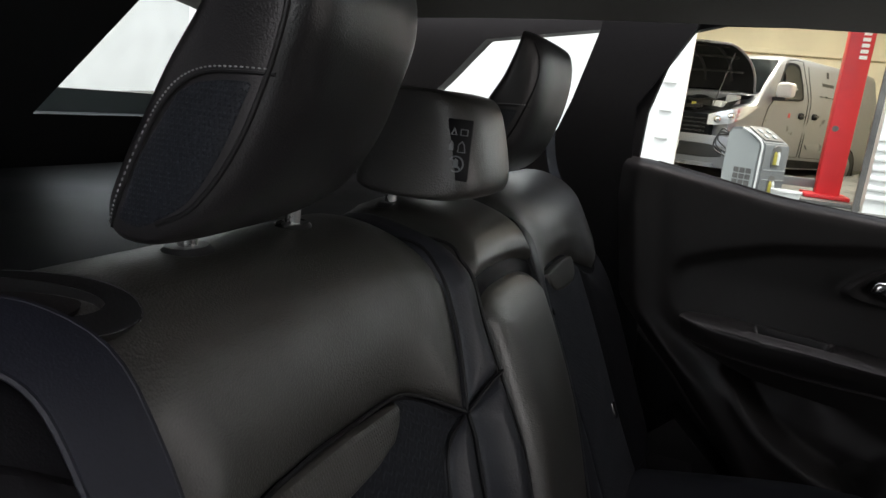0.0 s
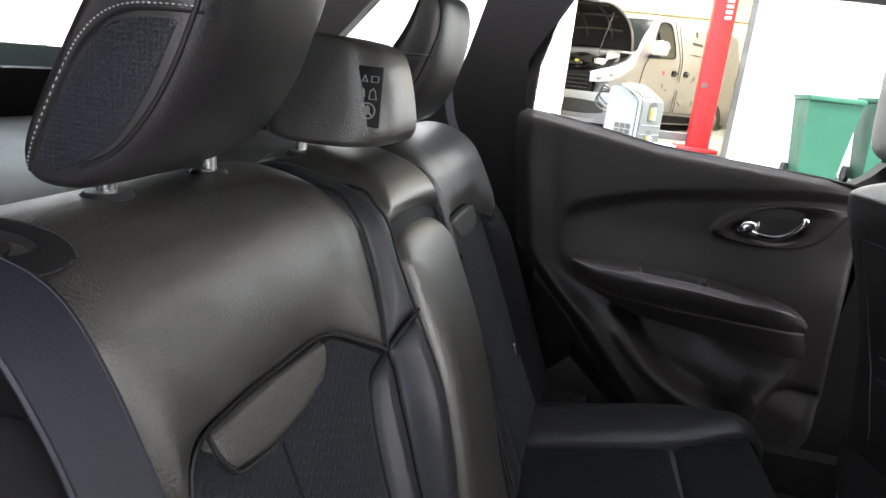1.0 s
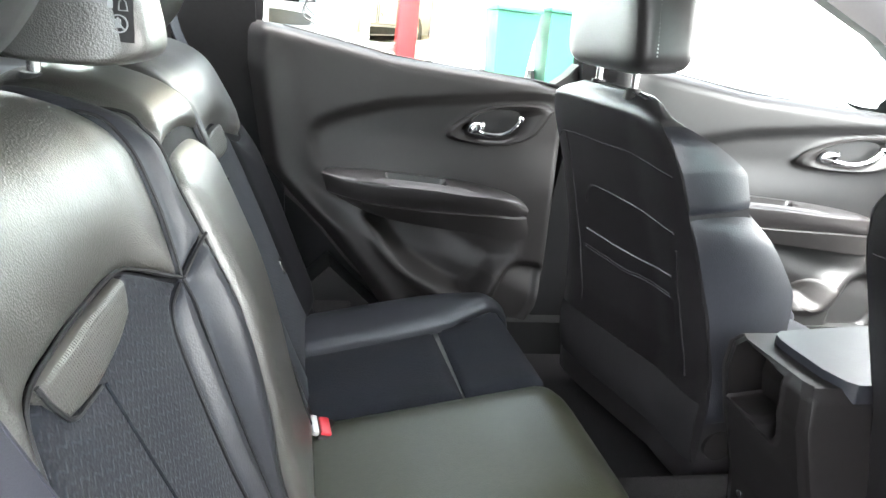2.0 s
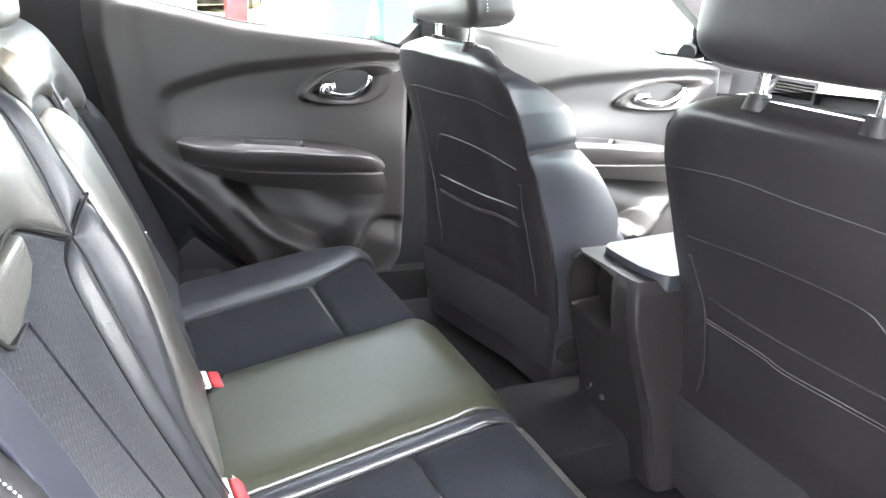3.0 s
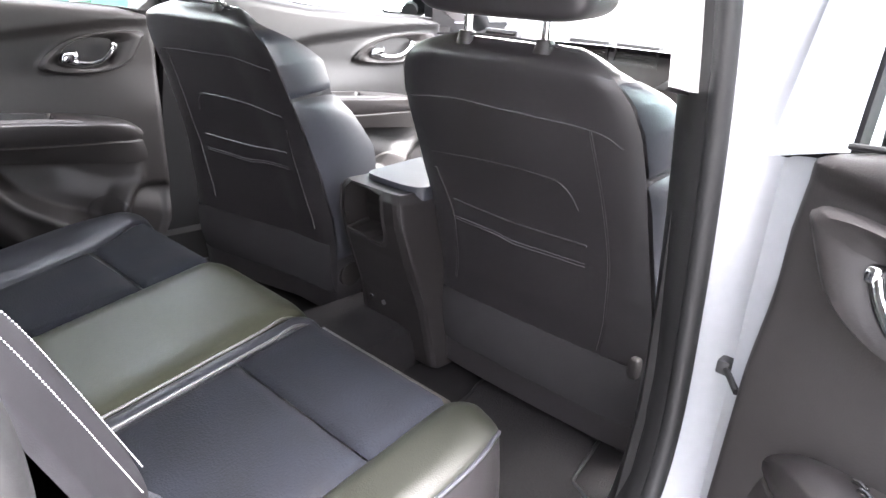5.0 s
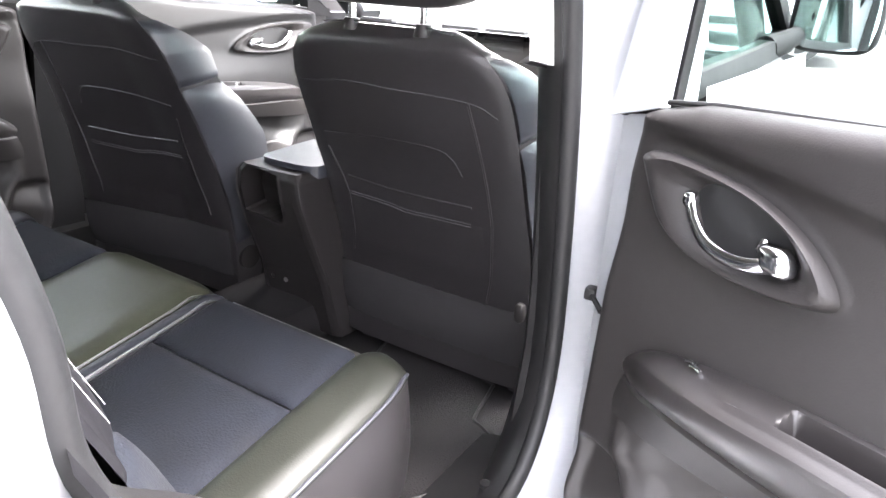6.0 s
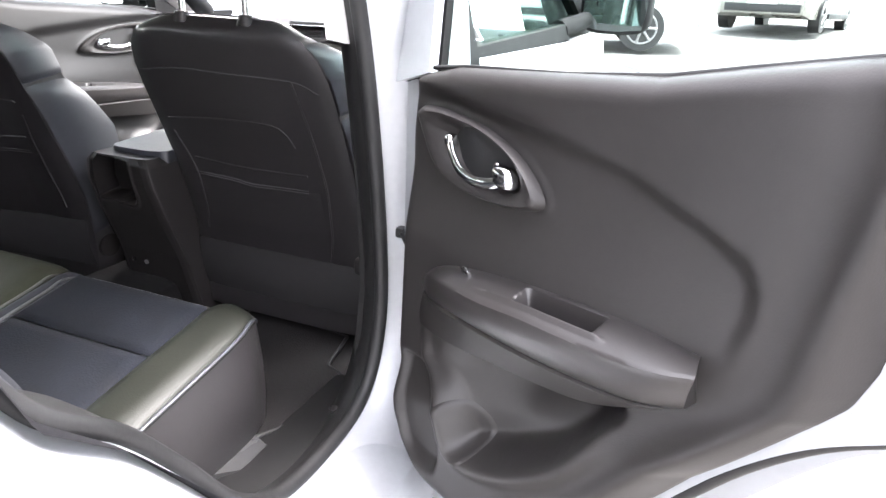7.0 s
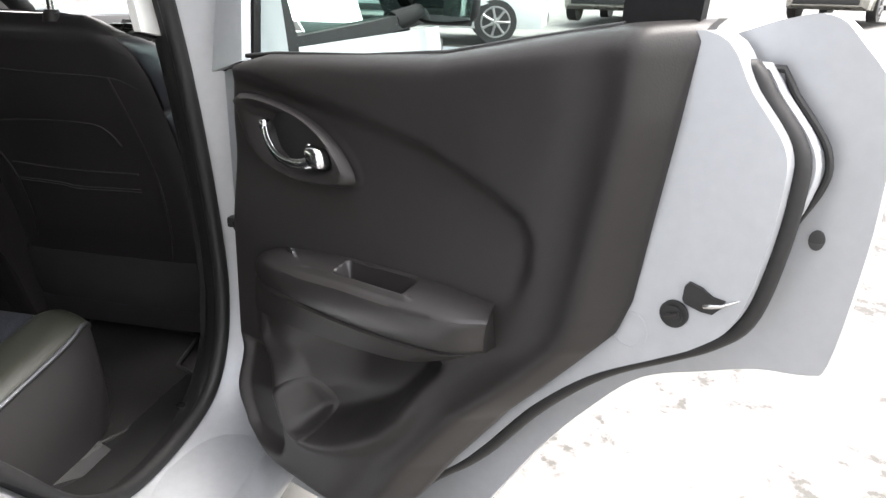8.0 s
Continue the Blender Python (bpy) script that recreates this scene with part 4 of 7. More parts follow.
b = bmesh.new()
grid(b, lambda u, v: (lambda pn: pn[0] - pn[1] * 0.012)(cush_f(-0.54 + 1.15 * u, -0.62 + 0.66 * v)), 40, 50)
part("cushion_core", b, LEATHER_LIT, bench)
cush_pad("middle_cushion", -0.125, 0.185, LEATHER_OLIVE_SHEEN, "black leather middle cushion with a reflection's olive tone painted in", nu=30, nv=50, puff=0.010)
cush_pad("cushion_welt", -0.16, -0.128, LEATHER_BLUE, nu=10, nv=50, puff=0.006)
cush_pad("cushion_fabric", -0.485, -0.163, FABRIC, "dark blue-black fabric seat insert", b1=-0.155, b0=-0.31, nu=30, nv=24, puff=0.006)
cush_pad("cushion_fabric", -0.485, -0.163, FABRIC, b0=-0.60, b1=-0.313, nu=30, nv=24, puff=0.006)
cush_pad("cushion_front", -0.485, -0.163, LEATHER_LIT, b0=-0.152, b1=0.02, nu=30, nv=16, puff=0.006)
cush_pad("side_bolster", [(-0.60, -0.60), (-0.60, -0.40), (-0.60, -0.24), (-0.588, -0.17), (-0.555, -0.11), (-0.545, -0.05), (-0.545, 0.02)], -0.488, LEATHER_DARKENED, "smooth leather cushion bolster", nu=24, nv=50, puff=0.016)
cush_pad("far_cushion_fabric", 0.188, [(0.41, -0.60), (0.43, -0.31)], FABRIC, b0=-0.60, b1=-0.303, nu=26, nv=24, puff=0.006)
cush_pad("far_cushion_fabric", [(0.188, -0.30), (0.188, -0.15)], [(0.43, -0.30), (0.49, -0.16)], FABRIC, nu=26, nv=20, puff=0.006)
cush_pad("far_side_bolster", [(0.413, -0.60), (0.433, -0.31), (0.493, -0.16), (0.47, 0.02)], [(0.60, -0.60), (0.61, -0.3), (0.58, -0.16), (0.56, 0.02)], LEATHER_BLUE, nu=24, nv=44, puff=0.010)
b = bmesh.new()
rim = [cush_f(y, t)[0] for y, t in ((-0.598, -0.60), (-0.598, -0.45), (-0.598, -0.35), (-0.598, -0.24), (-0.588, -0.18), (-0.565, -0.13), (-0.545, -0.09))]
rim = cr(rim, 30)
grid(b, lambda u, v: Vector((rim[int(round(u * 29))].x + 0.012 * u * math.sin(1.5 * v), rim[int(round(u * 29))].y - 0.008 * math.sin(3.1 * v), rim[int(round(u * 29))].z - 0.22 * v)), 30, 12)
part("cushion_side", b, LEATHER_PLAIN, bench)

# stitching on the near bolster, seams and welts
def on_back(y, b, h=0.004):
    p, n = back_f(y, b)
    return p + n * h


for y0, h in ((-0.582, 0.0085), (-0.604, 0.0080)):
    b = bmesh.new()
    stitches(b, [on_back(y0, z, h) for z in (0.80, 0.84, 0.90, 0.96, 1.02)], 84, 0.0026, 0.0006)
    part("stitching", b, THREAD, bench, "white double stitching", kind="stuff")


def welt(name, pts, r=0.0028, material=None):
    b = bmesh.new()
    tube(b, cr(pts, 40), r, 6)
    return part(name, b, material or RUBBER, bench)


for line, h in ((SHOULDER_R, 0.001), (SHOULDER_B, 0.0), (UPPER_R, 0.0), (INNER_L, 0.0), (INNER_R, 0.0), (STRIP_R, 0.0), (FAR_L, 0.0), (FAR_R, 0.0), ([(-0.137, 0.925), (-0.110, 0.938), (-0.083, 0.942)], 0.003), ([(0.152, 0.940), (0.17, 0.941), (0.189, 0.938)], 0.006)):
    welt("seam", [on_back(y, z, h) for y, z in line], 0.0019)
welt("fabric_seam", [on_back(-0.326, z, 0.0035) for z in (0.930, 0.89, 0.83, 0.74, 0.62)], 0.0016, FABRIC)
welt("wing_piping", [on_back(y, z, 0.006) for y, z in ((-0.401, 0.971), (-0.397, 0.955), (-0.386, 0.940), (-0.36, 0.936), (-0.338, 0.934))], 0.0018)


def on_cush(y, b, h=0.004):
    p, n = cush_f(y, b)
    return p + n * h


for y in (-0.162, -0.127):
    welt("cushion_seam", [on_cush(y, t, 0.001) for t in (-0.58, -0.4, -0.25, -0.19, -0.12, -0.06)], 0.0025, LEATHER_LIT)
welt("bolster_welt", [on_cush(y, t, 0.0) for y, t in ((-0.599, -0.58), (-0.599, -0.4), (-0.599, -0.24), (-0.588, -0.18), (-0.565, -0.13), (-0.546, -0.09), (-0.546, 0.0))], 0.0035, LEATHER_BLUE)


# buckles between back and cushion
def buckle(x, y, z, turn, label):
    k = thing("belt_buckle", (x, y, z - 0.05), label, "buckle", "rear belt buckles")
    m = pose(0, 0, 0, 0, 14, turn)
    b = bmesh.new()
    box(b, (x, y, z - 0.034), (0.036, 0.058, 0.080), 0.007, m, 3)
    part("housing", b, RUBBER, k)
    b = bmesh.new()
    box(b, Vector((x + 0.006, y, z + 0.006)), (0.017, 0.046, 0.008), 0.003, m, 3)
    part("release_button", b, RED, k, "red release button")
    b = bmesh.new()
    box(b, Vector((x - 0.010, y, z + 0.009)), (0.010, 0.048, 0.008), 0.002, m)
    part("slot_rim", b, LIGHT_TRIM, k)


buckle(-0.540, 0.150, 0.562, 4, "black seat belt buckle with a red button")
buckle(-0.532, -0.075, 0.548, 4, "black seat belt buckle with a red button")
buckle(-0.546, -0.118, 0.552, 4, "black seat belt buckle with a pale slot")


# ---- seat belts ----
def strap(name, pts, width, side, material, parent, label=""):
    c = cr(pts, 40)
    b = bmesh.new()
    sv = Vector(side).normalized()
    rings, edges = [], ([], [])
    for i, p in enumerate(c):
        d = (c[min(i + 1, 39)] - c[max(i - 1, 0)]).normalized()
        w = (sv - d * sv.dot(d)).normalized()
        n = d.cross(w) * 0.0012
        h = w * width / 2
        edges[0].append(p - h * 0.97)
        edges[1].append(p + h * 0.97)
        rings.append([p - h + n, p + h * 0.0 + n * 1.6, p + h + n, p + h - n, p - n * 1.6, p - h - n])
    loft(b, rings)
    web = part(name, b, material, parent, label)
    for e in edges:
        b = bmesh.new()
        tube(b, e, 0.0019, 6)
        part("woven_edge", b, material, parent)
    return web


belt = thing("seat_belt", (-0.76, -0.5, 0.6), "dark blue-black seat belt over the rear bench shoulder", "seat belt", "rear seat belts")
strap("webbing", [on_back(y, z, h) for y, z, h in ((-0.605, 1.160, 0.008), (-0.565, 1.140, 0.014), (-0.530, 1.118, 0.016), (-0.508, 1.096, 0.017), (-0.497, 1.07, 0.017), (-0.494, 1.03, 0.016), (-0.492, 0.985, 0.016), (-0.490, 0.95, 0.016), (-0.488, 0.92, 0.015), (-0.490, 0.85, 0.012), (-0.515, 0.78, 0.010))], 0.043, (0.1, 1, 0.1), BELT, belt)
belt2 = thing("seat_belt", (-0.76, 0.66, 0.6), "dark seat belt hanging beside the far rear place", "seat belt", "rear seat belts")
strap("webbing", [(-0.86, 0.70, 1.30), (-0.83, 0.685, 1.12), (-0.77, 0.665, 1.03), (-0.70, 0.655, 0.90), (-0.62, 0.66, 0.75), (-0.56, 0.68, 0.60)], 0.046, (0.2, 1, 0), BELT, belt2)
b = bmesh.new()
box(b, (-0.575, 0.64, 0.66), (0.012, 0.05, 0.055), 0.004, pose(0, 0, 0, 0, -24, 0))
part("tongue", b, STEEL, belt2, "steel belt tongue")
b = bmesh.new()
box(b, (-0.615, 0.50, 0.70), (0.016, 0.02, 0.03), 0.004, pose(0, 0, 0, 0, -24, 0))
part("belt_stop", b, STEEL, belt2)

# release bezel on the bench's shoulder, belt passes over it
def tray(y, b, d):
    return on_back(y, b, 0.013 + d)
rel = smooth_poly([(-0.486, 1.170), (-0.472, 1.150), (-0.461, 1.134), (-0.448, 1.120), (-0.440, 1.106), (-0.439, 1.096), (-0.446, 1.087), (-0.472, 1.085), (-0.51, 1.098), (-0.535, 1.135), (-0.53, 1.168)], 48)
well = smooth_poly([(-0.488, 1.150), (-0.476, 1.132), (-0.466, 1.120), (-0.457, 1.106), (-0.459, 1.099), (-0.476, 1.098), (-0.505, 1.110), (-0.520, 1.138), (-0.51, 1.154)], 48)
b = bmesh.new()
frame_slab(b, rel, well, tray, -0.010, 0.005)
es = [e for e in b.edges if len(e.link_faces) == 2 and e.calc_face_angle(0) > 1.0]
bmesh.ops.bevel(b, geom=es, offset=0.002, segments=2, affect="EDGES", clamp_overlap=True)
part("release_bezel", b, PLASTIC_SOFT, bench, "dark plastic seat release bezel")
b = bmesh.new()
tube(b, [tray(y, z, 0.0045) for y, z in rel], 0.0008, 6, closed=True)
part("bezel_edge", b, GUIDE, bench)
b = bmesh.new()
slab(b, well, tray, -0.012, -0.006)
part("release_well", b, RUBBER, bench)
b = bmesh.new()
slab(b, smooth_poly([(-0.470, 1.118), (-0.463, 1.108), (-0.478, 1.103), (-0.500, 1.113), (-0.505, 1.130), (-0.488, 1.132)], 28), tray, -0.010, 0.001)
part("release_lever", b, PLASTIC, bench)


# ---- rear headrests: fin-shaped side, upright front ----
def headrest(c, half, zs, front, rear, label, name="headrest", taper=0.0, crown=0.008, post=0.0735, mid=None, skew=0.0, pa=0.5, pw=0.38):
    """c: middle of the posts; zs, front and rear give the side outline, front and rear as distance from c in x."""
    h = thing(name, c, label, "headrest", "headrests")
    n = 40
    zc, fc, rc = cr([(z, 0, 0) for z in zs], n), cr([(v, 0, 0) for v in front], n), cr([(v, 0, 0) for v in rear], n)
    b = bmesh.new()
    rings = []
    for i in range(n):
        t = i / (n - 1)
        cap = min(1.0, math.sqrt(max(0.0, 1 - (1 - min(t, 1 - t) / 0.14) ** 2)) if min(t, 1 - t) < 0.14 else 1.0)
        w = half * (0.92 + 0.08 * cap) * (1 - 0.10 * t)
        mx, dx = (fc[i].x + rc[i].x) / 2, (fc[i].x - rc[i].x) / 2 * (0.70 + 0.30 * cap)
        ring = []
        for k in range(48):
            a = 2 * math.pi * k / 48
            co, si = math.cos(a), math.sin(a)
            along = math.copysign(abs(co) ** pa, co)
            wide = math.copysign(abs(si) ** pw, si)
            yy = w * wide * (1 - taper * (along + 1) / 2)
            ring.append(Vector((c[0] + mx + dx * along + crown * (1 - wide ** 2) * (1 if co > 0 else 0) - skew * (yy + half), c[1] + yy, zc[i].x)))
        rings.append(ring)
    loft(b, rings)
    # tall headrests take the plain leather, the low one the painted-bright copy
    part("cushion", b, LEATHER_PLAIN if zs[-1] > 1.25 else LEATHER_LIT, h)
    for s in (-1, 1):
        b = bmesh.new()
        y = (c[1] if mid is None else mid) + s * post
        cyl(b, (c[0], y, c[2] - 0.03), (c[0], y, zs[0] + 0.03), 0.0065, n=14)
        part("post", b, STEEL, h, "bright steel post")
        b = bmesh.new()
        for z0, z1, r0, r1 in ((-0.016, -0.003, 0.022, 0.022), (-0.003, 0.001, 0.022, 0.017)):
            loft(b, [[Vector((c[0] + 0.7 * r * math.cos(a), y + r * math.sin(a), c[2] + z)) for a in (2 * math.pi * k / 28 for k in range(28))] for z, r in ((z0, r0), (z1, r1))])
        part("post_guide", b, GUIDE, h, "oval satin grey guide")
    def face(x, z, s, off=0.002):
        """A point on the side face at length x and height z."""
        i = max([k for k in range(n - 1) if zc[k].x <= z] or [0])
        g = max(0.0, min(1.0, (z - zc[i].x) / (zc[i + 1].x - zc[i].x)))
        t = (i + g) / (n - 1)
        fx, rx = fc[i].x + (fc[i + 1].x - fc[i].x) * g, rc[i].x + (rc[i + 1].x - rc[i].x) * g
        cap = math.sqrt(max(0.0, 1 - (1 - min(t, 1 - t) / 0.14) ** 2)) if min(t, 1 - t) < 0.14 else 1.0
        w = half * (0.92 + 0.08 * cap) * (1 - 0.10 * t)
        mx, dx = (fx + rx) / 2, (fx - rx) / 2 * (0.70 + 0.30 * cap)
        q = max(-0.97, min(0.97, (x - c[0] - mx) / dx))
        return Vector((x, c[1] + s * (w * (1 - taper * (q + 1) / 2) * (1 - abs(q) ** (2 / pa)) ** (pw / 2) + off), z))
    return h, face


SIDE_NEAR = dict(zs=[1.114, 1.124, 1.140, 1.163, 1.192, 1.224, 1.256, 1.285, 1.308, 1.318], front=[0.026, 0.040, 0.062, 0.080, 0.096, 0.107, 0.116, 0.115, 0.104, 0.088], rear=[-0.006, -0.018, -0.021, -0.013, 0.001, 0.018, 0.039, 0.055, 0.064, 0.068])
SIDE_FAR = dict(zs=[1.120, 1.126, 1.141, 1.163, 1.192, 1.224, 1.256, 1.285, 1.308, 1.318], front=[0.026, 0.041, 0.058, 0.073, 0.084, 0.093, 0.097, 0.096, 0.088, 0.074], rear=[-0.002, -0.004, -0.004, 0.000, 0.009, 0.021, 0.040, 0.052, 0.060, 0.062])
STITCH = [(-0.859, 1.125), (-0.854, 1.141), (-0.845, 1.163), (-0.833, 1.188), (-0.823, 1.203), (-0.810, 1.215), (-0.795, 1.2215), (-0.776, 1.2235), (-0.756, 1.224)]
FRONT = [(-0.824, 1.129), (-0.804, 1.140), (-0.789, 1.157), (-0.778, 1.174), (-0.768, 1.194), (-0.760, 1.215), (-0.755, 1.230), (-0.748, 1.259), (-0.749, 1.285), (-0.757, 1.305)]
for y0, lab in ((-0.298, "black leather headrest with a stitched perforated side panel"), (0.300, "tall black leather headrest beside the far window")):
    near_one = y0 < 0
    dx = 0.0 if near_one else -0.012
    if near_one:
        h, face = headrest((-0.849, y0, 1.103), 0.114, label=lab, taper=0.05, crown=0.010, mid=-0.289, post=0.063, skew=0.13, pa=0.42, pw=0.26, **SIDE_NEAR)
    else:
        h, face = headrest((-0.849, y0, 1.103), 0.145, label=lab, taper=0.22, crown=0.003, post=0.063, **SIDE_FAR)
    b = bmesh.new()
    pad4(b, lambda x, z: (face(x + dx, z, -1, 0.0005), Vector((0.3, -1, 0))), [(-0.854, 1.128), (-0.838, 1.124), (-0.824, 1.131)], [(-0.812, 1.209), (-0.797, 1.2165), (-0.779, 1.2195), (-0.763, 1.2195)],
         [(-0.854, 1.128), (-0.848, 1.144), (-0.838, 1.170), (-0.812, 1.209)], [(-0.824, 1.131), (-0.802, 1.146), (-0.782, 1.176), (-0.763, 1.2195)], nu=30, nv=30, puff=0.0015, sink=0.003, edge=0.005)
    part("perforated_panel", b, LEATHER_PERF, h, "blue-black perforated leather side panel")
    b = bmesh.new()
    stitches(b, [face(x + dx, z, -1, 0.0014) for x, z in STITCH], 48, 0.0028, 0.0006)
    part("stitching", b, THREAD, h, "white stitching", kind="stuff")
    for nm, pts, r in (("front_seam", FRONT, 0.0016), ("panel_seam", [(x + 0.002, z - 0.0025) for x, z in STITCH], 0.0012)):
        b = bmesh.new()
        tube(b, cr([face(x + dx, z, -1, 0.0003) for x, z in pts], 40), r, 6)
        part(nm, b, RUBBER, h)

hc, face = headrest((-0.85, -0.003, 1.102), 0.088, [1.118, 1.128, 1.145, 1.18, 1.208, 1.222, 1.228], [0.088, 0.102, 0.105, 0.098, 0.089, 0.079, 0.062], [-0.02, -0.03, -0.03, -0.025, -0.015, -0.002, 0.01],
                    "low black leather centre headrest with a white warning label", taper=0.06, post=0.030)
# warning label on its side: triangle, booklet, seated figure signs as plain shapes
WHITE_PRINT = mat("white_print", (0.35, 0.35, 0.36), 0.6, var=0.05, vscale=30)
lx = -0.762
ly = face(lx, 1.17, -1).y - 0.002
def lab_f(a, c, d):
    return Vector((lx + a * 0.72, ly - d, 1.172 + c * 0.72))
b = bmesh.new()
box(b, (lx, ly + 0.002, 1.172), (0.026, 0.003, 0.060), 0.001)
part("label_patch", b, RUBBER, hc)
b = bmesh.new()
frame_slab(b, [(-0.012, 0.020), (-0.002, 0.020), (-0.007, 0.030)], [(-0.0098, 0.0212), (-0.0042, 0.0212), (-0.007, 0.0268)], lab_f, -0.0005, 0.0009)
frame_slab(b, [(0.002, 0.020), (0.013, 0.020), (0.013, 0.029), (0.002, 0.029)], [(0.0032, 0.0212), (0.0118, 0.0212), (0.0118, 0.0278), (0.0032, 0.0278)], lab_f, -0.0005, 0.0009)
ring = [(0.0115 * math.cos(a), -0.019 + 0.0115 * math.sin(a)) for a in (2 * math.pi * k / 24 for k in range(24))]
frame_slab(b, ring, [(x * 0.84, -0.019 + (y + 0.019) * 0.84) for x, y in ring], lab_f, -0.0005, 0.0009)
slab(b, [(-0.0085, -0.0118), (-0.0072, -0.0105), (0.0085, -0.0262), (0.0072, -0.0275)], lab_f, -0.0005, 0.0009)
slab(b, [(-0.004, -0.024), (0.003, -0.024), (0.003, -0.014), (-0.001, -0.011), (-0.004, -0.016)], lab_f, -0.0005, 0.0007)
slab(b, [(-0.012, -0.001), (-0.006, -0.001), (-0.006, 0.008), (-0.009, 0.012), (-0.012, 0.006)], lab_f, -0.0005, 0.0008)
frame_slab(b, [(0.0, -0.003), (0.012, -0.003), (0.010, 0.008), (0.006, 0.013), (0.001, 0.008)], [(0.0015, -0.002), (0.0105, -0.002), (0.009, 0.007), (0.006, 0.0115), (0.002, 0.007)], lab_f, -0.0005, 0.0008)
part("warning_print", b, WHITE_PRINT, hc, "white warning signs", smooth=False)


# ---- front seats ----
def front_seat(cy, dx, label):
    s = thing("front_seat", (0.2 + dx, cy, 0.36), label, "car seat", "front seats")
    SP = [(0.42, 0.175), (0.55, 0.165), (0.66, 0.152), (0.774, 0.118), (0.89, 0.068), (1.01, 0.015), (1.07, -0.012), (1.115, -0.03)]
    HW = [(0.42, 0.235), (0.55, 0.245), (0.66, 0.24), (0.80, 0.232), (0.95, 0.232), (1.01, 0.228), (1.05, 0.215), (1.08, 0.192), (1.10, 0.158), (1.112, 0.12)]
    WINGS = [(0.42, 0.10), (0.60, 0.15), (0.72, 0.18), (0.806, 0.20), (0.86, 0.178), (0.893, 0.160), (0.92, 0.138), (0.937, 0.122), (0.955, 0.126), (1.0, 0.130), (1.045, 0.10), (1.083, 0.06), (1.112, 0.03)]
    TH = [(0.42, 0.11), (0.66, 0.13), (0.85, 0.12), (1.0, 0.10), (1.06, 0.085), (1.09, 0.07), (1.112, 0.045)]
    def rear(y, z, off=0.0):
        w = lut(HW, z)
        turn = 0.10 * max(0.0, y + 0.10) * (1 + 1.3 * sstep(1.0, 0.6, z)) if cy > 0 else 0.0
        q = min(1.0, abs(y) / w)
        top = 0.035 * sstep(1.07, 1.115, z) ** 2
        return Vector((dx + lut(SP, z) + 0.012 * q ** 9 + 0.004 * q ** 2 + top - turn, cy + y, z)) + Vector((-0.9, 0, -0.3)) * off
    b = bmesh.new()
    rings = []
    zs = [0.42 + 0.66 * i / 40 for i in range(41)] + [1.088, 1.096, 1.103, 1.108, 1.112]
    for z in zs:
        w, th = lut(HW, z), lut(TH, z)
        r = [rear(w * k / 14, z) for k in range(-14, 15)]
        sb = lut(WINGS, z)
        f = []
        for k in range(14, -15, -1):
            q = abs(k / 14)
            dep = th + (sb - th) * q ** 2.2
            edge = 1 - 0.12 * max(0, (q - 0.8) / 0.2) ** 2
            f.append(Vector((rear(0, z).x + dep * edge + 0.012 * sstep(1.1, 1.0, z), cy + w * (1.0 + 0.04 * sstep(1.08, 1.0, z)) * k / 14, z + 0.02 * sstep(1.1, 1.0, z))))
        rings.append(r + f)
    loft(b, rings)
    part("backrest", b, LEATHER_PLAIN, s)
    # smooth side wings: a shoulder and a fuller lower bolster with a notch between
    for sg in (-1, 1):
        for nm, z0, z1, fat in (("shoulder_wing", 0.942, 1.075, 0.010), ("side_bolster", 0.56, 0.938, 0.016)):
            bb = bmesh.new()
            def wing(u, v):
                z = z0 + (z1 - z0) * v
                w = lut(HW, z)
                a = rear(sg * w, z)
                c = Vector((rear(0, z).x + lut(WINGS, z) * 0.9 + 0.012 * sstep(1.1, 1.0, z), cy + sg * w * 1.03, z + 0.018 * sstep(1.1, 1.0, z)))
                e = min(1.0, min(v, 1 - v) / 0.12)
                bulge = fat * math.sin(math.pi * (0.04 + 0.92 * u)) ** 0.7 * math.sqrt(1 - (1 - e) ** 2) - 0.003 * (1 - e)
                return a.lerp(c, 0.02 + 1.0 * u) + Vector((0, sg * (0.002 + bulge), 0))
            grid(bb, wing, 18, 34)
            part(nm, bb, LEATHER_BLUE, s, "smooth blue-black leather")
    # seams on the rear face
    def seam(name, pts, r=0.0016, material=None, off=0.002):
        bb = bmesh.new()
        tube(bb, [rear(q.x, q.y, off) for q in cr([(*p, 0) for p in pts], 40)], r, 6)
        return part(name, bb, material or PLASTIC, s)
    k = 1 if cy < 0 else -1
    seam("cross_seam", [(k * 0.212, 1.0), (k * 0.10, 1.012), (0.0, 1.010), (-k * 0.156, 1.006), (-k * 0.205, 0.986)], 0.0010, GREY_THREAD, 0.0005)
    seam("side_seam", [(-k * 0.156, 1.006), (-k * 0.166, 0.90), (-k * 0.168, 0.79), (-k * 0.158, 0.66), (-k * 0.15, 0.60)], 0.0026, LEATHER_PLAIN, -0.0004)
    seam("side_seam", [(k * 0.19, 0.87), (k * 0.172, 0.79), (k * 0.175, 0.70), (k * 0.185, 0.63)], 0.0026, LEATHER_PLAIN, -0.0004)
    seam("pocket_arc", [(k * 0.19, 0.900), (k * 0.055, 0.912), (-k * 0.07, 0.912), (-k * 0.105, 0.897), (-k * 0.120, 0.868)], 0.0020, LEATHER_PLAIN, -0.0004)
    # map pocket: a slightly slack panel with a piped mouth
    bb = bmesh.new()
    def pk(u, v):
        y = -0.15 + 0.31 * u
        z = 0.60 + (0.172 - 0.008 * math.sin(math.pi * u)) * v
        return rear(k * y, z, 0.004 + 0.007 * v ** 2 * math.sin(math.pi * u) ** 0.5)
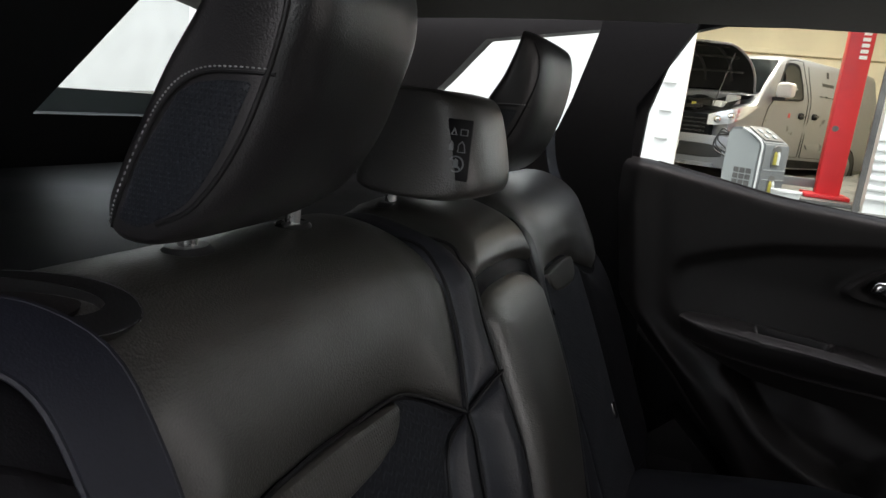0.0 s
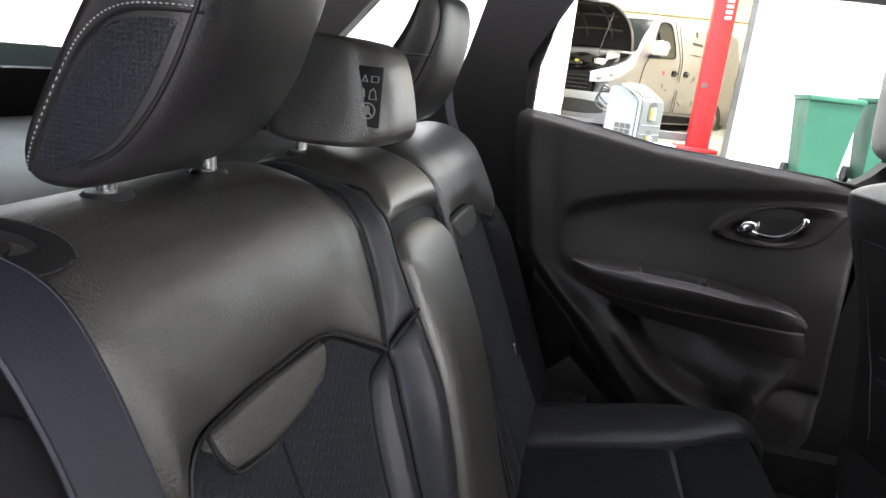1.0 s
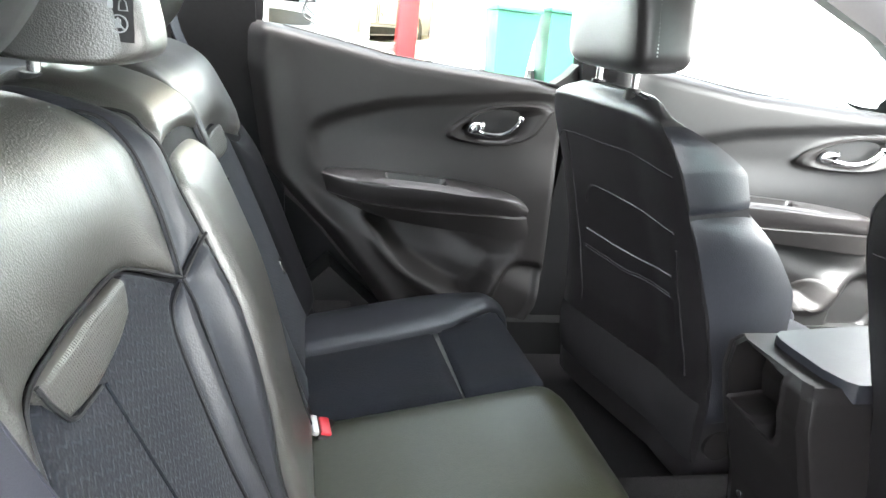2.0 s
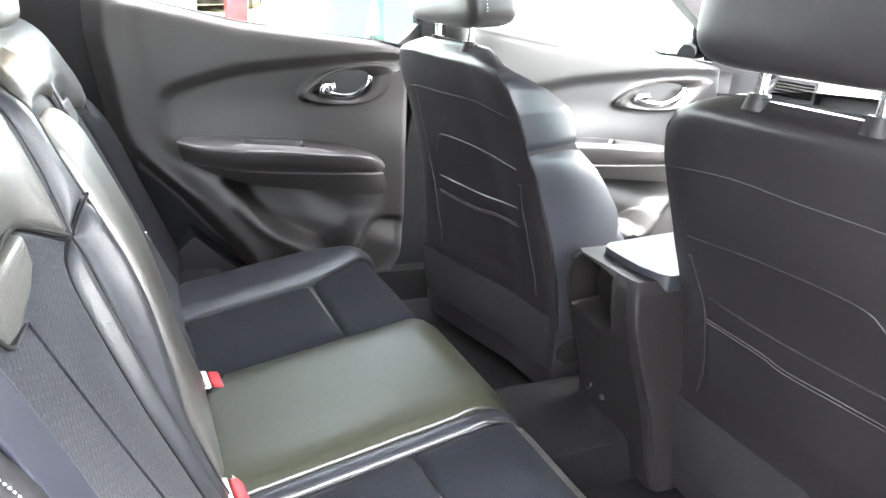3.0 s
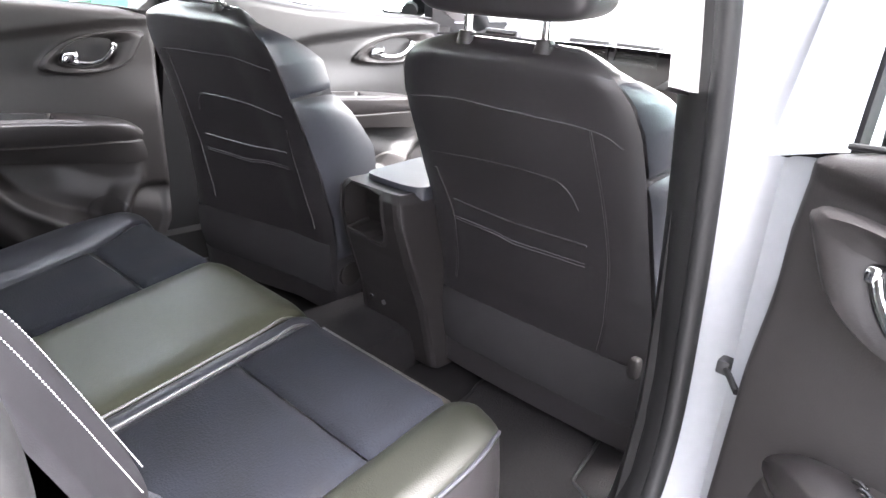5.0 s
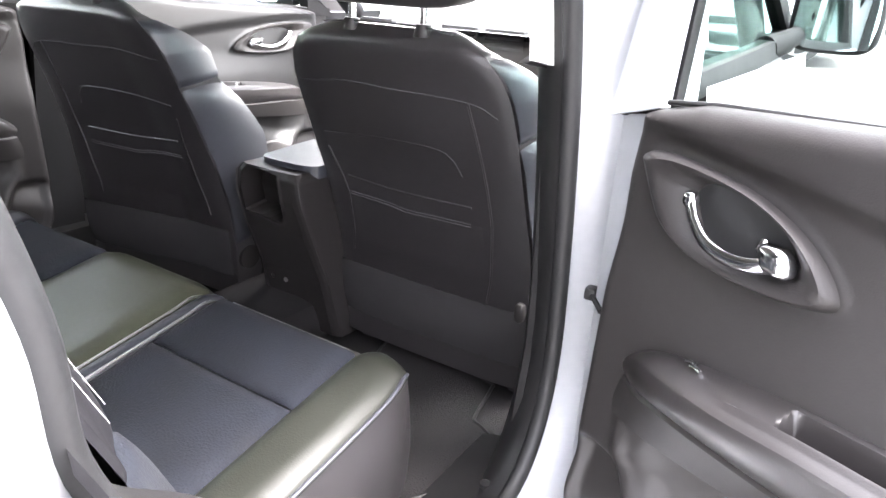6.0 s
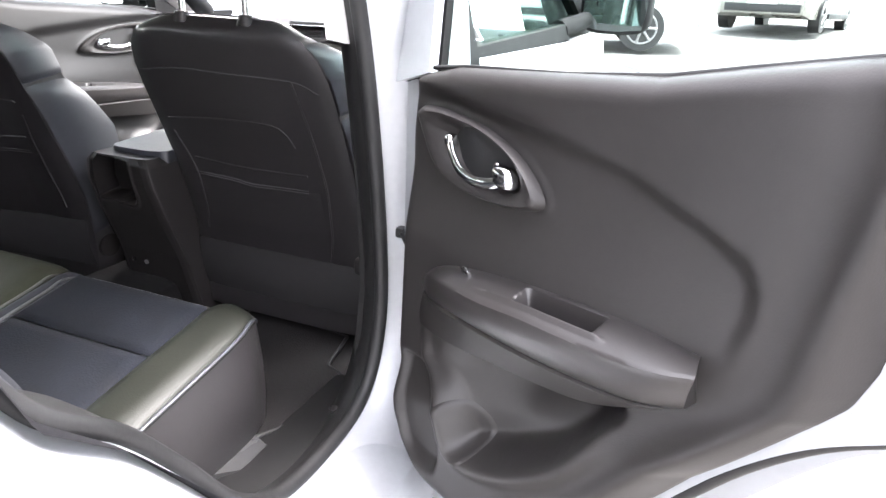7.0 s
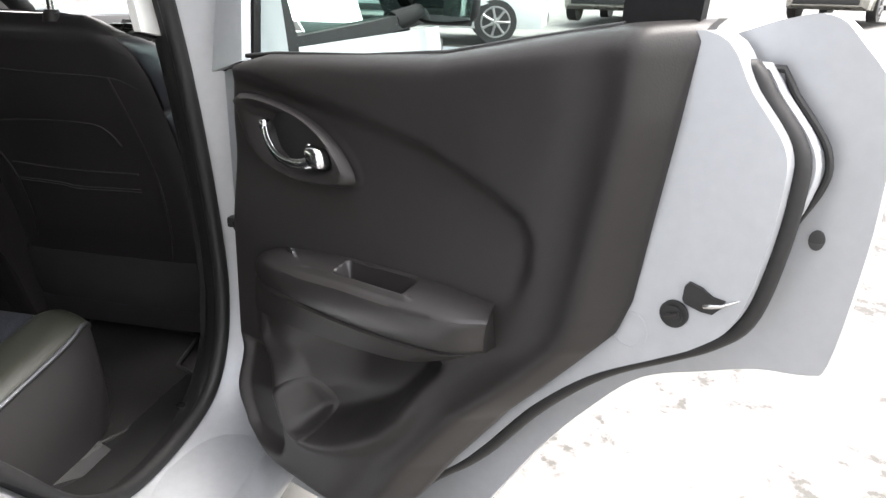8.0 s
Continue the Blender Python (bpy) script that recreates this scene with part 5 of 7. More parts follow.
    grid(bb, pk, 24, 16)
    part("map_pocket", bb, LEATHER_PLAIN, s)
    for dz in (0.0, 0.006):
        seam("pocket_piping", [(k * 0.158, 0.776 + dz), (k * 0.06, 0.772 + dz), (k * 0.02, 0.766 + dz), (-k * 0.05, 0.768 + dz), (-k * 0.128, 0.770 + dz)], 0.0008, SEAM_THREAD, 0.0105)
    seam("pocket_lip", [(k * 0.158, 0.812), (k * 0.03, 0.804), (-k * 0.13, 0.806)], 0.0022, LEATHER_PLAIN, 0.001)
    # stitched top edge
    for o in (0.0, 0.012):
        bb = bmesh.new()
        tube(bb, cr([Vector((dx + 0.000 + o, cy + y, z + 0.0015)) for y, z in ((0.13, 1.108), (0.07, 1.113), (0.0, 1.114), (-0.07, 1.113), (-0.13, 1.107))], 30), 0.0014, 5)
        part("top_stitching", bb, GREY_THREAD, s)
    # skirt and base
    bb = bmesh.new()
    grid(bb, lambda u, v: rear(-0.235 + 0.47 * u, 0.60 - 0.19 * v, 0.004 + 0.008 * math.sin(math.pi * min(1, v * 1.2)) - 0.02 * v * v), 24, 12)
    part("skirt", bb, SKIRT, s, "dark grey fabric skirt")
    for sg in (-1, 1):
        bb = bmesh.new()
        cyl(bb, (0.22 + dx, cy + sg * 0.232, 0.52), (0.22 + dx, cy + sg * 0.25, 0.52), 0.035, 0.03, n=24)
        part("recliner_cover", bb, PLASTIC, s)
        bb = bmesh.new()
        sq(bb, (0.46 + dx, cy + sg * 0.21, 0.585), (0.25, 0.055, 0.07), 0.6, 0.6, pose(0, 0, 0, 0, 8, 0), 28, 18)
        part("cushion_bolster", bb, LEATHER_BLUE, s)
    bb = bmesh.new()
    sq(bb, (0.46 + dx, cy, 0.55), (0.27, 0.24, 0.07), 0.4, 0.35, pose(0, 0, 0, 0, 8, 0), 40, 20)
    part("seat_cushion", bb, LEATHER_BLUE, s)
    bb = bmesh.new()
    box(bb, (0.44 + dx, cy, 0.44), (0.44, 0.42, 0.10), 0.03)
    part("seat_base", bb, PLASTIC_SOFT, s)
    for sg in (-1, 1):
        bb = bmesh.new()
        box(bb, (0.48 + dx, cy + sg * 0.20, 0.395), (0.50, 0.035, 0.035), 0.006)
        part("seat_rail", bb, RUBBER, s)
    # headrest
    b = bmesh.new()
    sq(b, (0.005 + dx, cy, 1.245), (0.055, 0.152, 0.100), 0.36, 0.34, pose(0, 0, 0, 0, -6, 0), 56, 36, warp=lambda p: (p.x, p.y * (1 - 0.10 * (p.z / 0.1)), p.z))
    hr = part("headrest", b, LEATHER_PLAIN, s)
    for sg in (-1, 1):
        bb = bmesh.new()
        stitches(bb, [Vector((0.005 + dx - 0.055 + 0.035, cy + sg * 0.149 * (1 - 0.10 * (z - 1.245) / 0.1), z)) + Vector((0.006 * (z - 1.245) / 0.1 * -1, sg * 0.001, 0)) for z in (1.175, 1.21, 1.25, 1.29, 1.32)], 24, 0.005, 0.0016)
        part("headrest_stitching", bb, THREAD, s, kind="stuff")
        bb = bmesh.new()
        cyl(bb, (0.008 + dx, cy + sg * 0.073, 1.08), (0.004 + dx, cy + sg * 0.073, 1.18), 0.0065, n=14)
        part("headrest_post", bb, STEEL, s)
        bb = bmesh.new()
        cyl(bb, (0.006 + dx, cy + sg * 0.073, 1.10), (0.006 + dx, cy + sg * 0.073, 1.119), 0.017, 0.012, n=20)
        part("post_guide", bb, PLASTIC, s)
    return s


front_seat(-0.385, 0.012, "black leather front seat with a stitched map pocket, before the mat")
front_seat(0.385, -0.045, "black leather front seat with bulging side bolsters, by the far door")

# ---- console ----
con = thing("centre_console", (0.1, -0.04, 0.40), "dark plastic centre console with a lidded armrest", "console")
CX = [(0.40, 0.16), (0.55, 0.125), (0.66, 0.082), (0.74, 0.058), (0.785, 0.056), (0.80, 0.064)]
CL = [(0.40, 0.06), (0.66, 0.05), (0.74, 0.046), (0.785, 0.040), (0.80, 0.030)]
CR = [(0.40, -0.17), (0.66, -0.156), (0.74, -0.15), (0.785, -0.143), (0.80, -0.130)]
zc = [0.40 + 0.38 * i / 20 for i in range(21)] + [0.785, 0.79, 0.795, 0.80]
VENT = smooth_poly([(-0.084, 0.79), (-0.03, 0.795), (0.020, 0.795), (0.034, 0.765), (0.030, 0.70), (-0.02, 0.694), (-0.076, 0.688), (-0.090, 0.72)], 36)
b = bmesh.new()
def con_side(u, v):
    z = zc[int(round(v * (len(zc) - 1)))]
    x0, yl, yr = lut(CX, z), lut(CL, z), lut(CR, z)
    path = cr([(x0, yl - 0.022, 0), (x0 + 0.006, yl - 0.007, 0), (x0 + 0.025, yl, 0), (0.3, yl, 0), (0.95, yl, 0), (0.97, (yl + yr) / 2, 0), (0.95, yr, 0), (0.3, yr, 0), (x0 + 0.025, yr, 0), (x0 + 0.006, yr + 0.007, 0), (x0, yr + 0.022, 0)], 61)
    q = path[int(round(u * 60))]
    return Vector((q.x, q.y, z))
grid(b, con_side, 61, len(zc))
slab(b, [(con_side(i / 60, 1).x, con_side(i / 60, 1).y) for i in range(61)], lambda a, c, d: Vector((a, c, 0.80 + d)), -0.004, 0.0)
part("body", b, PLASTIC, con)
b = bmesh.new()
def con_rear(u, v):
    z = 0.40 + 0.40 * v
    yl, yr = lut(CL, z) - 0.022, lut(CR, z) + 0.022
    y = yl + (yr - yl) * u
    sd = sdist(VENT, y, z)
    return Vector((lut(CX, z) + 0.06 * sstep(0.0, 0.006, sd) - 0.003 * math.exp(-((sd + 0.004) / 0.004) ** 2), y, z))
grid(b, con_rear, 70, 110)
part("rear_panel", b, PLASTIC, con, "rear panel with a deep open vent box")
b = bmesh.new()
lid = [(0.098, -0.10), (0.112, -0.138), (0.15, -0.146), (0.34, -0.146), (0.37, -0.13), (0.37, 0.0), (0.34, 0.014), (0.15, 0.014), (0.112, 0.008), (0.098, -0.02)]
slab(b, smooth_poly(lid, 48), lambda a, c, d: Vector((a, c, 0.800 + d + 0.010 * sstep(0.08, 0.3, a))), -0.016, 0.012)
es = [e for e in b.edges if len(e.link_faces) == 2 and e.calc_face_angle(0) > 1.0]
bmesh.ops.bevel(b, geom=es, offset=0.007, segments=4, affect="EDGES", clamp_overlap=True)
part("lid", b, LEATHER_BLUE, con, "padded leather lid")
def rear_con(y, z, o=0.0):
    return Vector((lut(CX, z) - o, y, z))
for y in (-0.03, 0.01):
    b = bmesh.new()
    cyl(b, rear_con(y, 0.52, -0.004), rear_con(y, 0.52, 0.003), 0.006, n=12)
    part("screw", b, STEEL, con)

# ---- floor mat ----
mat_ob = thing("floor_mat", (0.1, -0.45, 0.38), "black carpet floor mat with a bound edge", "floor mat")
mo = [(-0.27, -0.56), (-0.26, -0.30), (0.10, -0.285), (0.20, -0.262), (0.24, -0.258), (0.262, -0.275), (0.25, -0.315), (0.235, -0.43), (0.222, -0.535), (0.205, -0.548), (0.10, -0.570), (0.082, -0.582), (0.075, -0.60), (0.055, -0.635), (0.035, -0.645), (-0.02, -0.650), (-0.10, -0.64), (-0.18, -0.60)]
mo = smooth_poly(mo, 80)
b = bmesh.new()
slab(b, mo, lambda a, c, d: Vector((a, c, 0.390 + d)), -0.008, 0.004)
part("carpet", b, MAT_PILE, mat_ob)
b = bmesh.new()
tube(b, [Vector((a, c, 0.3935)) for a, c in mo], 0.004, 6, closed=True)
part("binding", b, RUBBER, mat_ob)

# ---- dashboard ----
dash = thing("dashboard", (1.4, 0, 0.7), "pale-lit dark dashboard with slatted air vents", "dashboard")
b = bmesh.new()
prof = [(1.30, 0.70), (1.27, 0.85), (1.25, 0.95), (1.27, 1.02), (1.33, 1.06), (1.5, 1.06), (1.75, 1.02), (1.75, 0.7)]
loft(b, [[Vector((x + 0.06 * (abs(y) / 0.75) ** 2, y, z - 0.02 * (abs(y) / 0.75) ** 3)) for x, z in prof] for y in [-0.78 + 1.56 * i / 24 for i in range(25)]])
part("body", b, PLASTIC, dash)
for y in (0.62, 0.24, 0.06, -0.6):
    b = bmesh.new()
    frame_slab(b, [(y - 0.085, 0.985), (y + 0.085, 0.985), (y + 0.075, 1.05), (y - 0.075, 1.05)], [(y - 0.073, 0.993), (y + 0.073, 0.993), (y + 0.065, 1.043), (y - 0.065, 1.043)], lambda a, c, d: Vector((1.265 + (c - 0.98) * 0.25 - d, a, c)), -0.02, 0.008)
    v = part("air_vent", b, RUBBER, dash)
    for i in range(5):
        b = bmesh.new()
        box(b, (1.275, y, 1.0 + 0.0095 * i), (0.02, 0.14, 0.003), 0.0, pose(0, 0, 0, 0, 20, 0))
        part("vent_slat", b, PLASTIC, v)
    b = bmesh.new()
    box(b, (1.285, y, 1.018), (0.004, 0.145, 0.05))
    part("vent_well", b, RUBBER, v)
b = bmesh.new()
box(b, (1.25, 0.44, 0.955), (0.02, 0.60, 0.022), 0.006)
part("bright_strip", b, CHROME, dash)


# ---- the near front of the car, outside: closed front door, mirror, wing, bonnet ----
bm = bmesh.new()
def side_f(u, v):
    x, z = 0.085 + 1.15 * u, 0.27 + 0.80 * v
    return Vector((x, -0.87 - 0.05 * math.sin(math.pi * min(1, 0.1 + 0.9 * (1 - v))) - 0.012 * math.exp(-((z - 0.88 - 0.05 * u) / 0.03) ** 2), z))
grid(bm, side_f, 30, 30)
fd = part("front_door_skin", bm, SILVER, shell)
bm = bmesh.new()
slab(bm, [(0.20, 1.085), (0.60, 1.10), (0.96, 1.115), (1.0, 1.13), (0.70, 1.33), (0.45, 1.40), (0.12, 1.43), (0.10, 1.2)], lambda a, b, d: Vector((a, -0.855 + 0.25 * (b - 1.08) + d, b)), 0.0, 0.004)
GLASS_DARK = GLASS.copy()
GLASS_DARK.name = "tinted_glass"
GLASS_DARK.node_tree.nodes["Principled BSDF"].inputs["Base Color"].default_value = (0.50, 0.68, 0.64, 1)
part("front_window", bm, GLASS_DARK, shell, smooth=False).visible_shadow = False
bm = bmesh.new()
frame_slab(bm, [(0.08, 1.05), (0.60, 1.065), (1.10, 1.08), (1.18, 1.10), (0.76, 1.37), (0.46, 1.44), (0.02, 1.47), (0.04, 1.2)], [(0.125, 1.085), (0.60, 1.10), (0.96, 1.115), (1.0, 1.13), (0.70, 1.32), (0.44, 1.39), (0.115, 1.42), (0.12, 1.2)],
           lambda a, b, d: Vector((a, -0.862 + 0.25 * (b - 1.08) + d, b)), -0.006, 0.03)
part("front_window_frame", bm, DULL_BLACK, shell)
bm = bmesh.new()
tube(bm, [(0.82, -0.84, 1.09), (0.90, -0.865, 1.105), (0.97, -0.88, 1.12)], [0.03, 0.026, 0.022], 10)
sq(bm, (1.02, -0.955, 1.165), (0.055, 0.098, 0.082), 0.5, 0.45)
mirror = part("wing_mirror", bm, DULL_BLACK, shell, "dark wing mirror")
bm = bmesh.new()
slab(bm, smooth_poly([(-1.035, 1.10), (-0.955, 1.093), (-0.88, 1.105), (-0.872, 1.17), (-0.89, 1.228), (-1.02, 1.23), (-1.043, 1.17)], 30), lambda a, b, d: Vector((0.964 - d + 0.05 * (a + 1.02), a, b)), -0.012, 0.004)
MIRROR = mat("mirror_glass", (0.85, 0.92, 0.92), 0.03, metal=1.0, var=0.01, rvar=0.01)
part("mirror_glass", bm, MIRROR, mirror)
bm = bmesh.new()
grid(bm, lambda u, v: Vector((1.235 + 1.1 * v, -0.90 + 1.80 * u, 1.04 - 0.10 * v ** 2 - 0.09 * abs(2 * u - 1) ** 3)), 24, 16)
grid(bm, lambda u, v: Vector((1.235 + 1.1 * u, -0.90 - 0.015 * math.sin(3 * v), 0.95 - 0.10 * u * u - 0.45 * v)), 16, 10)
part("bonnet_and_wing", bm, SILVER, shell)
for sgn, nm in ((1, "far"), (-1, "near")):
    bm = bmesh.new()
    tube(bm, cr([(1.30, sgn * 0.74, 1.06), (1.05, sgn * 0.72, 1.25), (0.80, sgn * 0.68, 1.40), (0.6, sgn * 0.66, 1.44)], 16), 0.035, 10)
    part("a_pillar", bm, DULL_BLACK, shell)
# far wing mirror
bm = bmesh.new()
tube(bm, [(1.03, 0.86, 1.09), (1.08, 0.90, 1.10), (1.12, 0.95, 1.105)], [0.03, 0.024, 0.022], 10)
sq(bm, (1.17, 1.04, 1.15), (0.055, 0.115, 0.085), 0.5, 0.45)
fm = part("wing_mirror", bm, DULL_BLACK, shell)
bm = bmesh.new()
slab(bm, smooth_poly([(1.135, 1.09), (1.04, 1.08), (0.95, 1.095), (0.94, 1.17), (0.97, 1.222), (1.12, 1.225), (1.145, 1.17)], 30), lambda a, b, d: Vector((1.114 - d - 0.05 * (a - 1.04), a, b)), -0.012, 0.004)
part("mirror_glass", bm, MIRROR, fm)

# windscreen, nose, tail, far skin and wheels close the car
bm = bmesh.new()
grid(bm, lambda u, v: Vector((1.30 - 0.36 * v + 0.05 * (1 - (2 * u - 1) ** 2), -0.70 + 1.40 * u, 1.06 + 0.37 * v)), 12, 8)
part("windscreen", bm, GLASS, shell).visible_shadow = False
bm = bmesh.new()
grid(bm, lambda u, v: Vector((2.335 - 0.16 * abs(2 * u - 1) ** 3 + 0.07 * math.sin(math.pi * v), -0.90 + 1.80 * u, 0.25 + 0.69 * v)), 24, 12)
part("front_bumper", bm, SILVER, shell)
bm = bmesh.new()
grid(bm, lambda u, v: Vector((-1.76 - 0.05 * math.sin(math.pi * v) + 0.10 * abs(2 * u - 1) ** 3, -0.88 + 1.76 * u, 0.32 + 0.84 * v)), 20, 12)
part("tailgate", bm, SILVER, shell)
bm = bmesh.new()
grid(bm, lambda u, v: Vector((-1.72 + 3.9 * u, 0.925 + 0.03 * math.sin(math.pi * v), 0.30 + 0.76 * v)), 30, 10)
part("far_side_skin", bm, SILVER, shell)
for wx in (1.62, -1.02):
    for wy in (-0.78, 0.80):
        bm = bmesh.new()
        sg = 1 if wy > 0 else -1
        prof = [(0.21, -0.09), (0.29, -0.10), (0.325, -0.075), (0.33, 0.0), (0.325, 0.075), (0.29, 0.10), (0.21, 0.09)]
        grid(bm, lambda u, v: Vector((wx + prof[int(round(v * 6))][0] * math.cos(2 * math.pi * u), wy + prof[int(round(v * 6))][1], 0.33 + prof[int(round(v * 6))][0] * math.sin(2 * math.pi * u))), 40, 7, wrap=True)
        wheel = part("wheel", bm, RUBBER, shell, "black rubber tyre")
        bm = bmesh.new()
        cyl(bm, (wx, wy - sg * 0.06, 0.33), (wx, wy + sg * 0.03, 0.33), 0.215, n=32)
        for k in range(5):
            a = 2 * math.pi * k / 5
            tube(bm, [(wx, wy + sg * 0.07, 0.33), (wx + 0.11 * math.cos(a), wy + sg * 0.075, 0.33 + 0.11 * math.sin(a)), (wx + 0.21 * math.cos(a), wy + sg * 0.055, 0.33 + 0.21 * math.sin(a))], [0.035, 0.022, 0.028], 8)
        part("rim", bm, STEEL, wheel)

# pale insert on the floor beside the cushion, cap low on the near front seat
bm = bmesh.new()
slab(bm, [(-0.17, -0.53), (-0.212, -0.632), (-0.285, -0.635), (-0.335, -0.58), (-0.28, -0.53)], lambda a, b, d: Vector((a, b, 0.402 + d)), -0.02, 0.0)
part("floor_insert", bm, GUIDE, shell, "pale grey floor insert", smooth=False)
bm = bmesh.new()
sq(bm, (0.150, -0.618, 0.615), (0.010, 0.010, 0.020), 0.6, 0.6)
part("trim_cap", bm, PLASTIC, shell)

# light upper trim of the near pillar, its belt anchor, striker, door check, sill trim
bm = bmesh.new()
slab(bm, [(-0.20, 1.46), (-0.135, 1.46), (-0.045, 1.085), (-0.125, 1.098)], lambda a, b, d: Vector((a, -0.715 + d, b)), -0.012, 0.0)
part("pillar_top_trim", bm, LIGHT_TRIM, shell, "pale grey upper pillar trim")
bm = bmesh.new()
slab(bm, [(-0.125, 1.094), (-0.04, 1.081), (-0.01, 0.85), (0.005, 0.65), (-0.02, 0.5), (0.10, 0.42), (0.14, 0.5), (0.14, 1.05), (-0.02, 1.12)], lambda a, b, d: Vector((a, -0.70 + d, b)), -0.012, 0.0)
part("pillar_lower_trim", bm, PLASTIC_SOFT, shell)
bm = bmesh.new()
cyl(bm, (-0.775, -0.798, 0.882), (-0.788, -0.824, 0.894), 0.019, 0.017, n=8)
cyl(bm, (-0.788, -0.824, 0.894), (-0.791, -0.829, 0.896), 0.010, 0.008, n=12)
part("door_striker", bm, PLASTIC_SOFT, shell)
bm = bmesh.new()
box(bm, (-0.058, -0.815, 0.79), (0.020, 0.016, 0.018), 0.004)
tube(bm, [(-0.06, -0.815, 0.79), (-0.08, -0.83, 0.788), (-0.10, -0.845, 0.786)], 0.004, 8)
part("door_check", bm, RUBBER, shell)
bm = bmesh.new()
grid(bm, lambda u, v: Vector((-0.36 + 0.42 * u, -0.60 - 0.145 * v, 0.40 + 0.035 * math.sin(1.5 * v) - 0.01)), 16, 10)
part("sill_cover", bm, PLASTIC_SOFT, shell)
bm = bmesh.new()
cyl(bm, (-0.105, -0.705, 0.43), (-0.105, -0.705, 0.437), 0.009, n=14)
part("sill_bolt", bm, STEEL, shell)
for x0, z0 in ((-0.072, 1.065), (-0.08, 1.055)):
    bm = bmesh.new()
    tube(bm, cr([(-0.03, -0.865, z0), (-0.05, -0.85, z0 + 0.10), (-0.085, -0.83, z0 + 0.30)], 12), 0.004, 6)
    part("aperture_ridge", bm, SILVER, shell)
bm = bmesh.new()
slab(bm, [(-0.66, 0.665), (-0.60, 0.655), (-0.585, 0.63), (-0.655, 0.635)], near_side, 0.02, 0.0215)
part("tyre_label", bm, WHITE_WALL, shell, "white blank tyre label", smooth=False)

# ---- workshop beyond the far windows ----
YELLOW_WALL = mat("cream_workshop_wall", (0.66, 0.60, 0.46), 0.7, bump=0.2, bscale=15, var=0.12, vscale=1.2)
DARK_FLOOR = mat("oily_workshop_floor", (0.10, 0.095, 0.09), 0.5, bump=0.3, bscale=20, var=0.4, vscale=2)
RED_PAINT = mat("red_lift_paint", (0.55, 0.02, 0.025), 0.4, var=0.12, vscale=5)
GREEN_BIN = mat("green_bin_plastic", (0.022, 0.125, 0.075), 0.5, var=0.12, vscale=6)
MACHINE_GREY = mat("grey_machine_casing", (0.13, 0.135, 0.135), 0.5, var=0.06, vscale=6)
BLACK_GLASS = mat("dark_vehicle_glass", (0.01, 0.012, 0.012), 0.06, var=0.05)
VAN_PAINT = mat("silver_van_paint", (0.20, 0.205, 0.22), 0.34, metal=0.4, var=0.04, coat=0.4)
VAN_GLASS = mat("dark_van_glass", (0.008, 0.010, 0.011), 0.08, var=0.05, spec=0.25)
YELLOW_CAP = mat("yellow_plastic", (0.32, 0.27, 0.04), 0.45, var=0.1, vscale=20)
MACHINE_PALE = mat("pale_grey_casing", (0.27, 0.285, 0.28), 0.5, var=0.06, vscale=6)
DIM_CEILING = mat("dull_workshop_ceiling", (0.16, 0.15, 0.13), 0.8, var=0.15, vscale=1.5)
RIM = mat("wheel_rim_alloy", (0.25, 0.25, 0.25), 0.35, metal=0.7, var=0.1, vscale=20)
LAMP = mat("headlamp_lens", (0.7, 0.72, 0.75), 0.12, metal=0.6, var=0.1, vscale=30)


def block(name, c, sz, material, label, category="wall", bevel=0.0):
    b = bmesh.new()
    box(b, c, sz, bevel)
    o = part(name, b, material, smooth=False)
    return tagged(o, label, category, kind="structure")


block("wall_workshop_right", (5.6, 9.15, 2.3), (8.5, 0.3, 4.6), WHITE_WALL, "white painted workshop wall beside the open bay")
block("wall_workshop_left", (-5.0, 9.05, 2.3), (8.1, 0.3, 4.6), WHITE_WALL, "white workshop door leaf beside the open bay")
block("wall_workshop_back", (0.5, 16.0, 2.3), (8.0, 0.2, 4.8), YELLOW_WALL, "cream back wall of the workshop bay")
block("wall_workshop_side", (3.4, 12.6, 2.3), (0.2, 6.8, 4.8), YELLOW_WALL, "cream side wall of the workshop bay")
block("wall_workshop_inner", (-3.4, 12.6, 2.3), (0.2, 6.8, 4.8), YELLOW_WALL, "cream inner wall of the workshop bay")
# added bright backdrop so the tailgate glass reads white
block("backdrop_yard_rear", (-14.0, 2.0, 2.6), (0.3, 34.0, 5.2), WHITE_WALL, "plain white backdrop added behind the car to whiten the tailgate window")
block("lintel", (0.2, 9.25, 3.95), (4.0, 0.5, 1.4), YELLOW_WALL, "cream lintel over the open bay")
block("ceiling_workshop", (0.0, 12.6, 4.75), (7.4, 7.2, 0.1), DIM_CEILING, "dull grey workshop ceiling", "ceiling")
b = bmesh.new()
box(b, (0.2, 12.6, 0.47), (6.8, 6.9, 0.04))
o = tagged(part("floor_workshop", b, DARK_FLOOR, smooth=False), "dark oily workshop floor", "floor", kind="structure")
for i in range(7):
    b = bmesh.new()
    box(b, (1.62, 8.99, 0.62 + 0.12 * i), (0.55, 0.03, 0.05), 0.012)
    part("cladding_rib", b, WHITE_WALL, bpy.data.objects["wall_workshop_right"])
b = bmesh.new()
box(b, (1.27, 8.98, 1.9), (0.07, 0.05, 3.2), 0.005)
part("bay_jamb", b, DARK_FLOOR, bpy.data.objects["wall_workshop_right"])
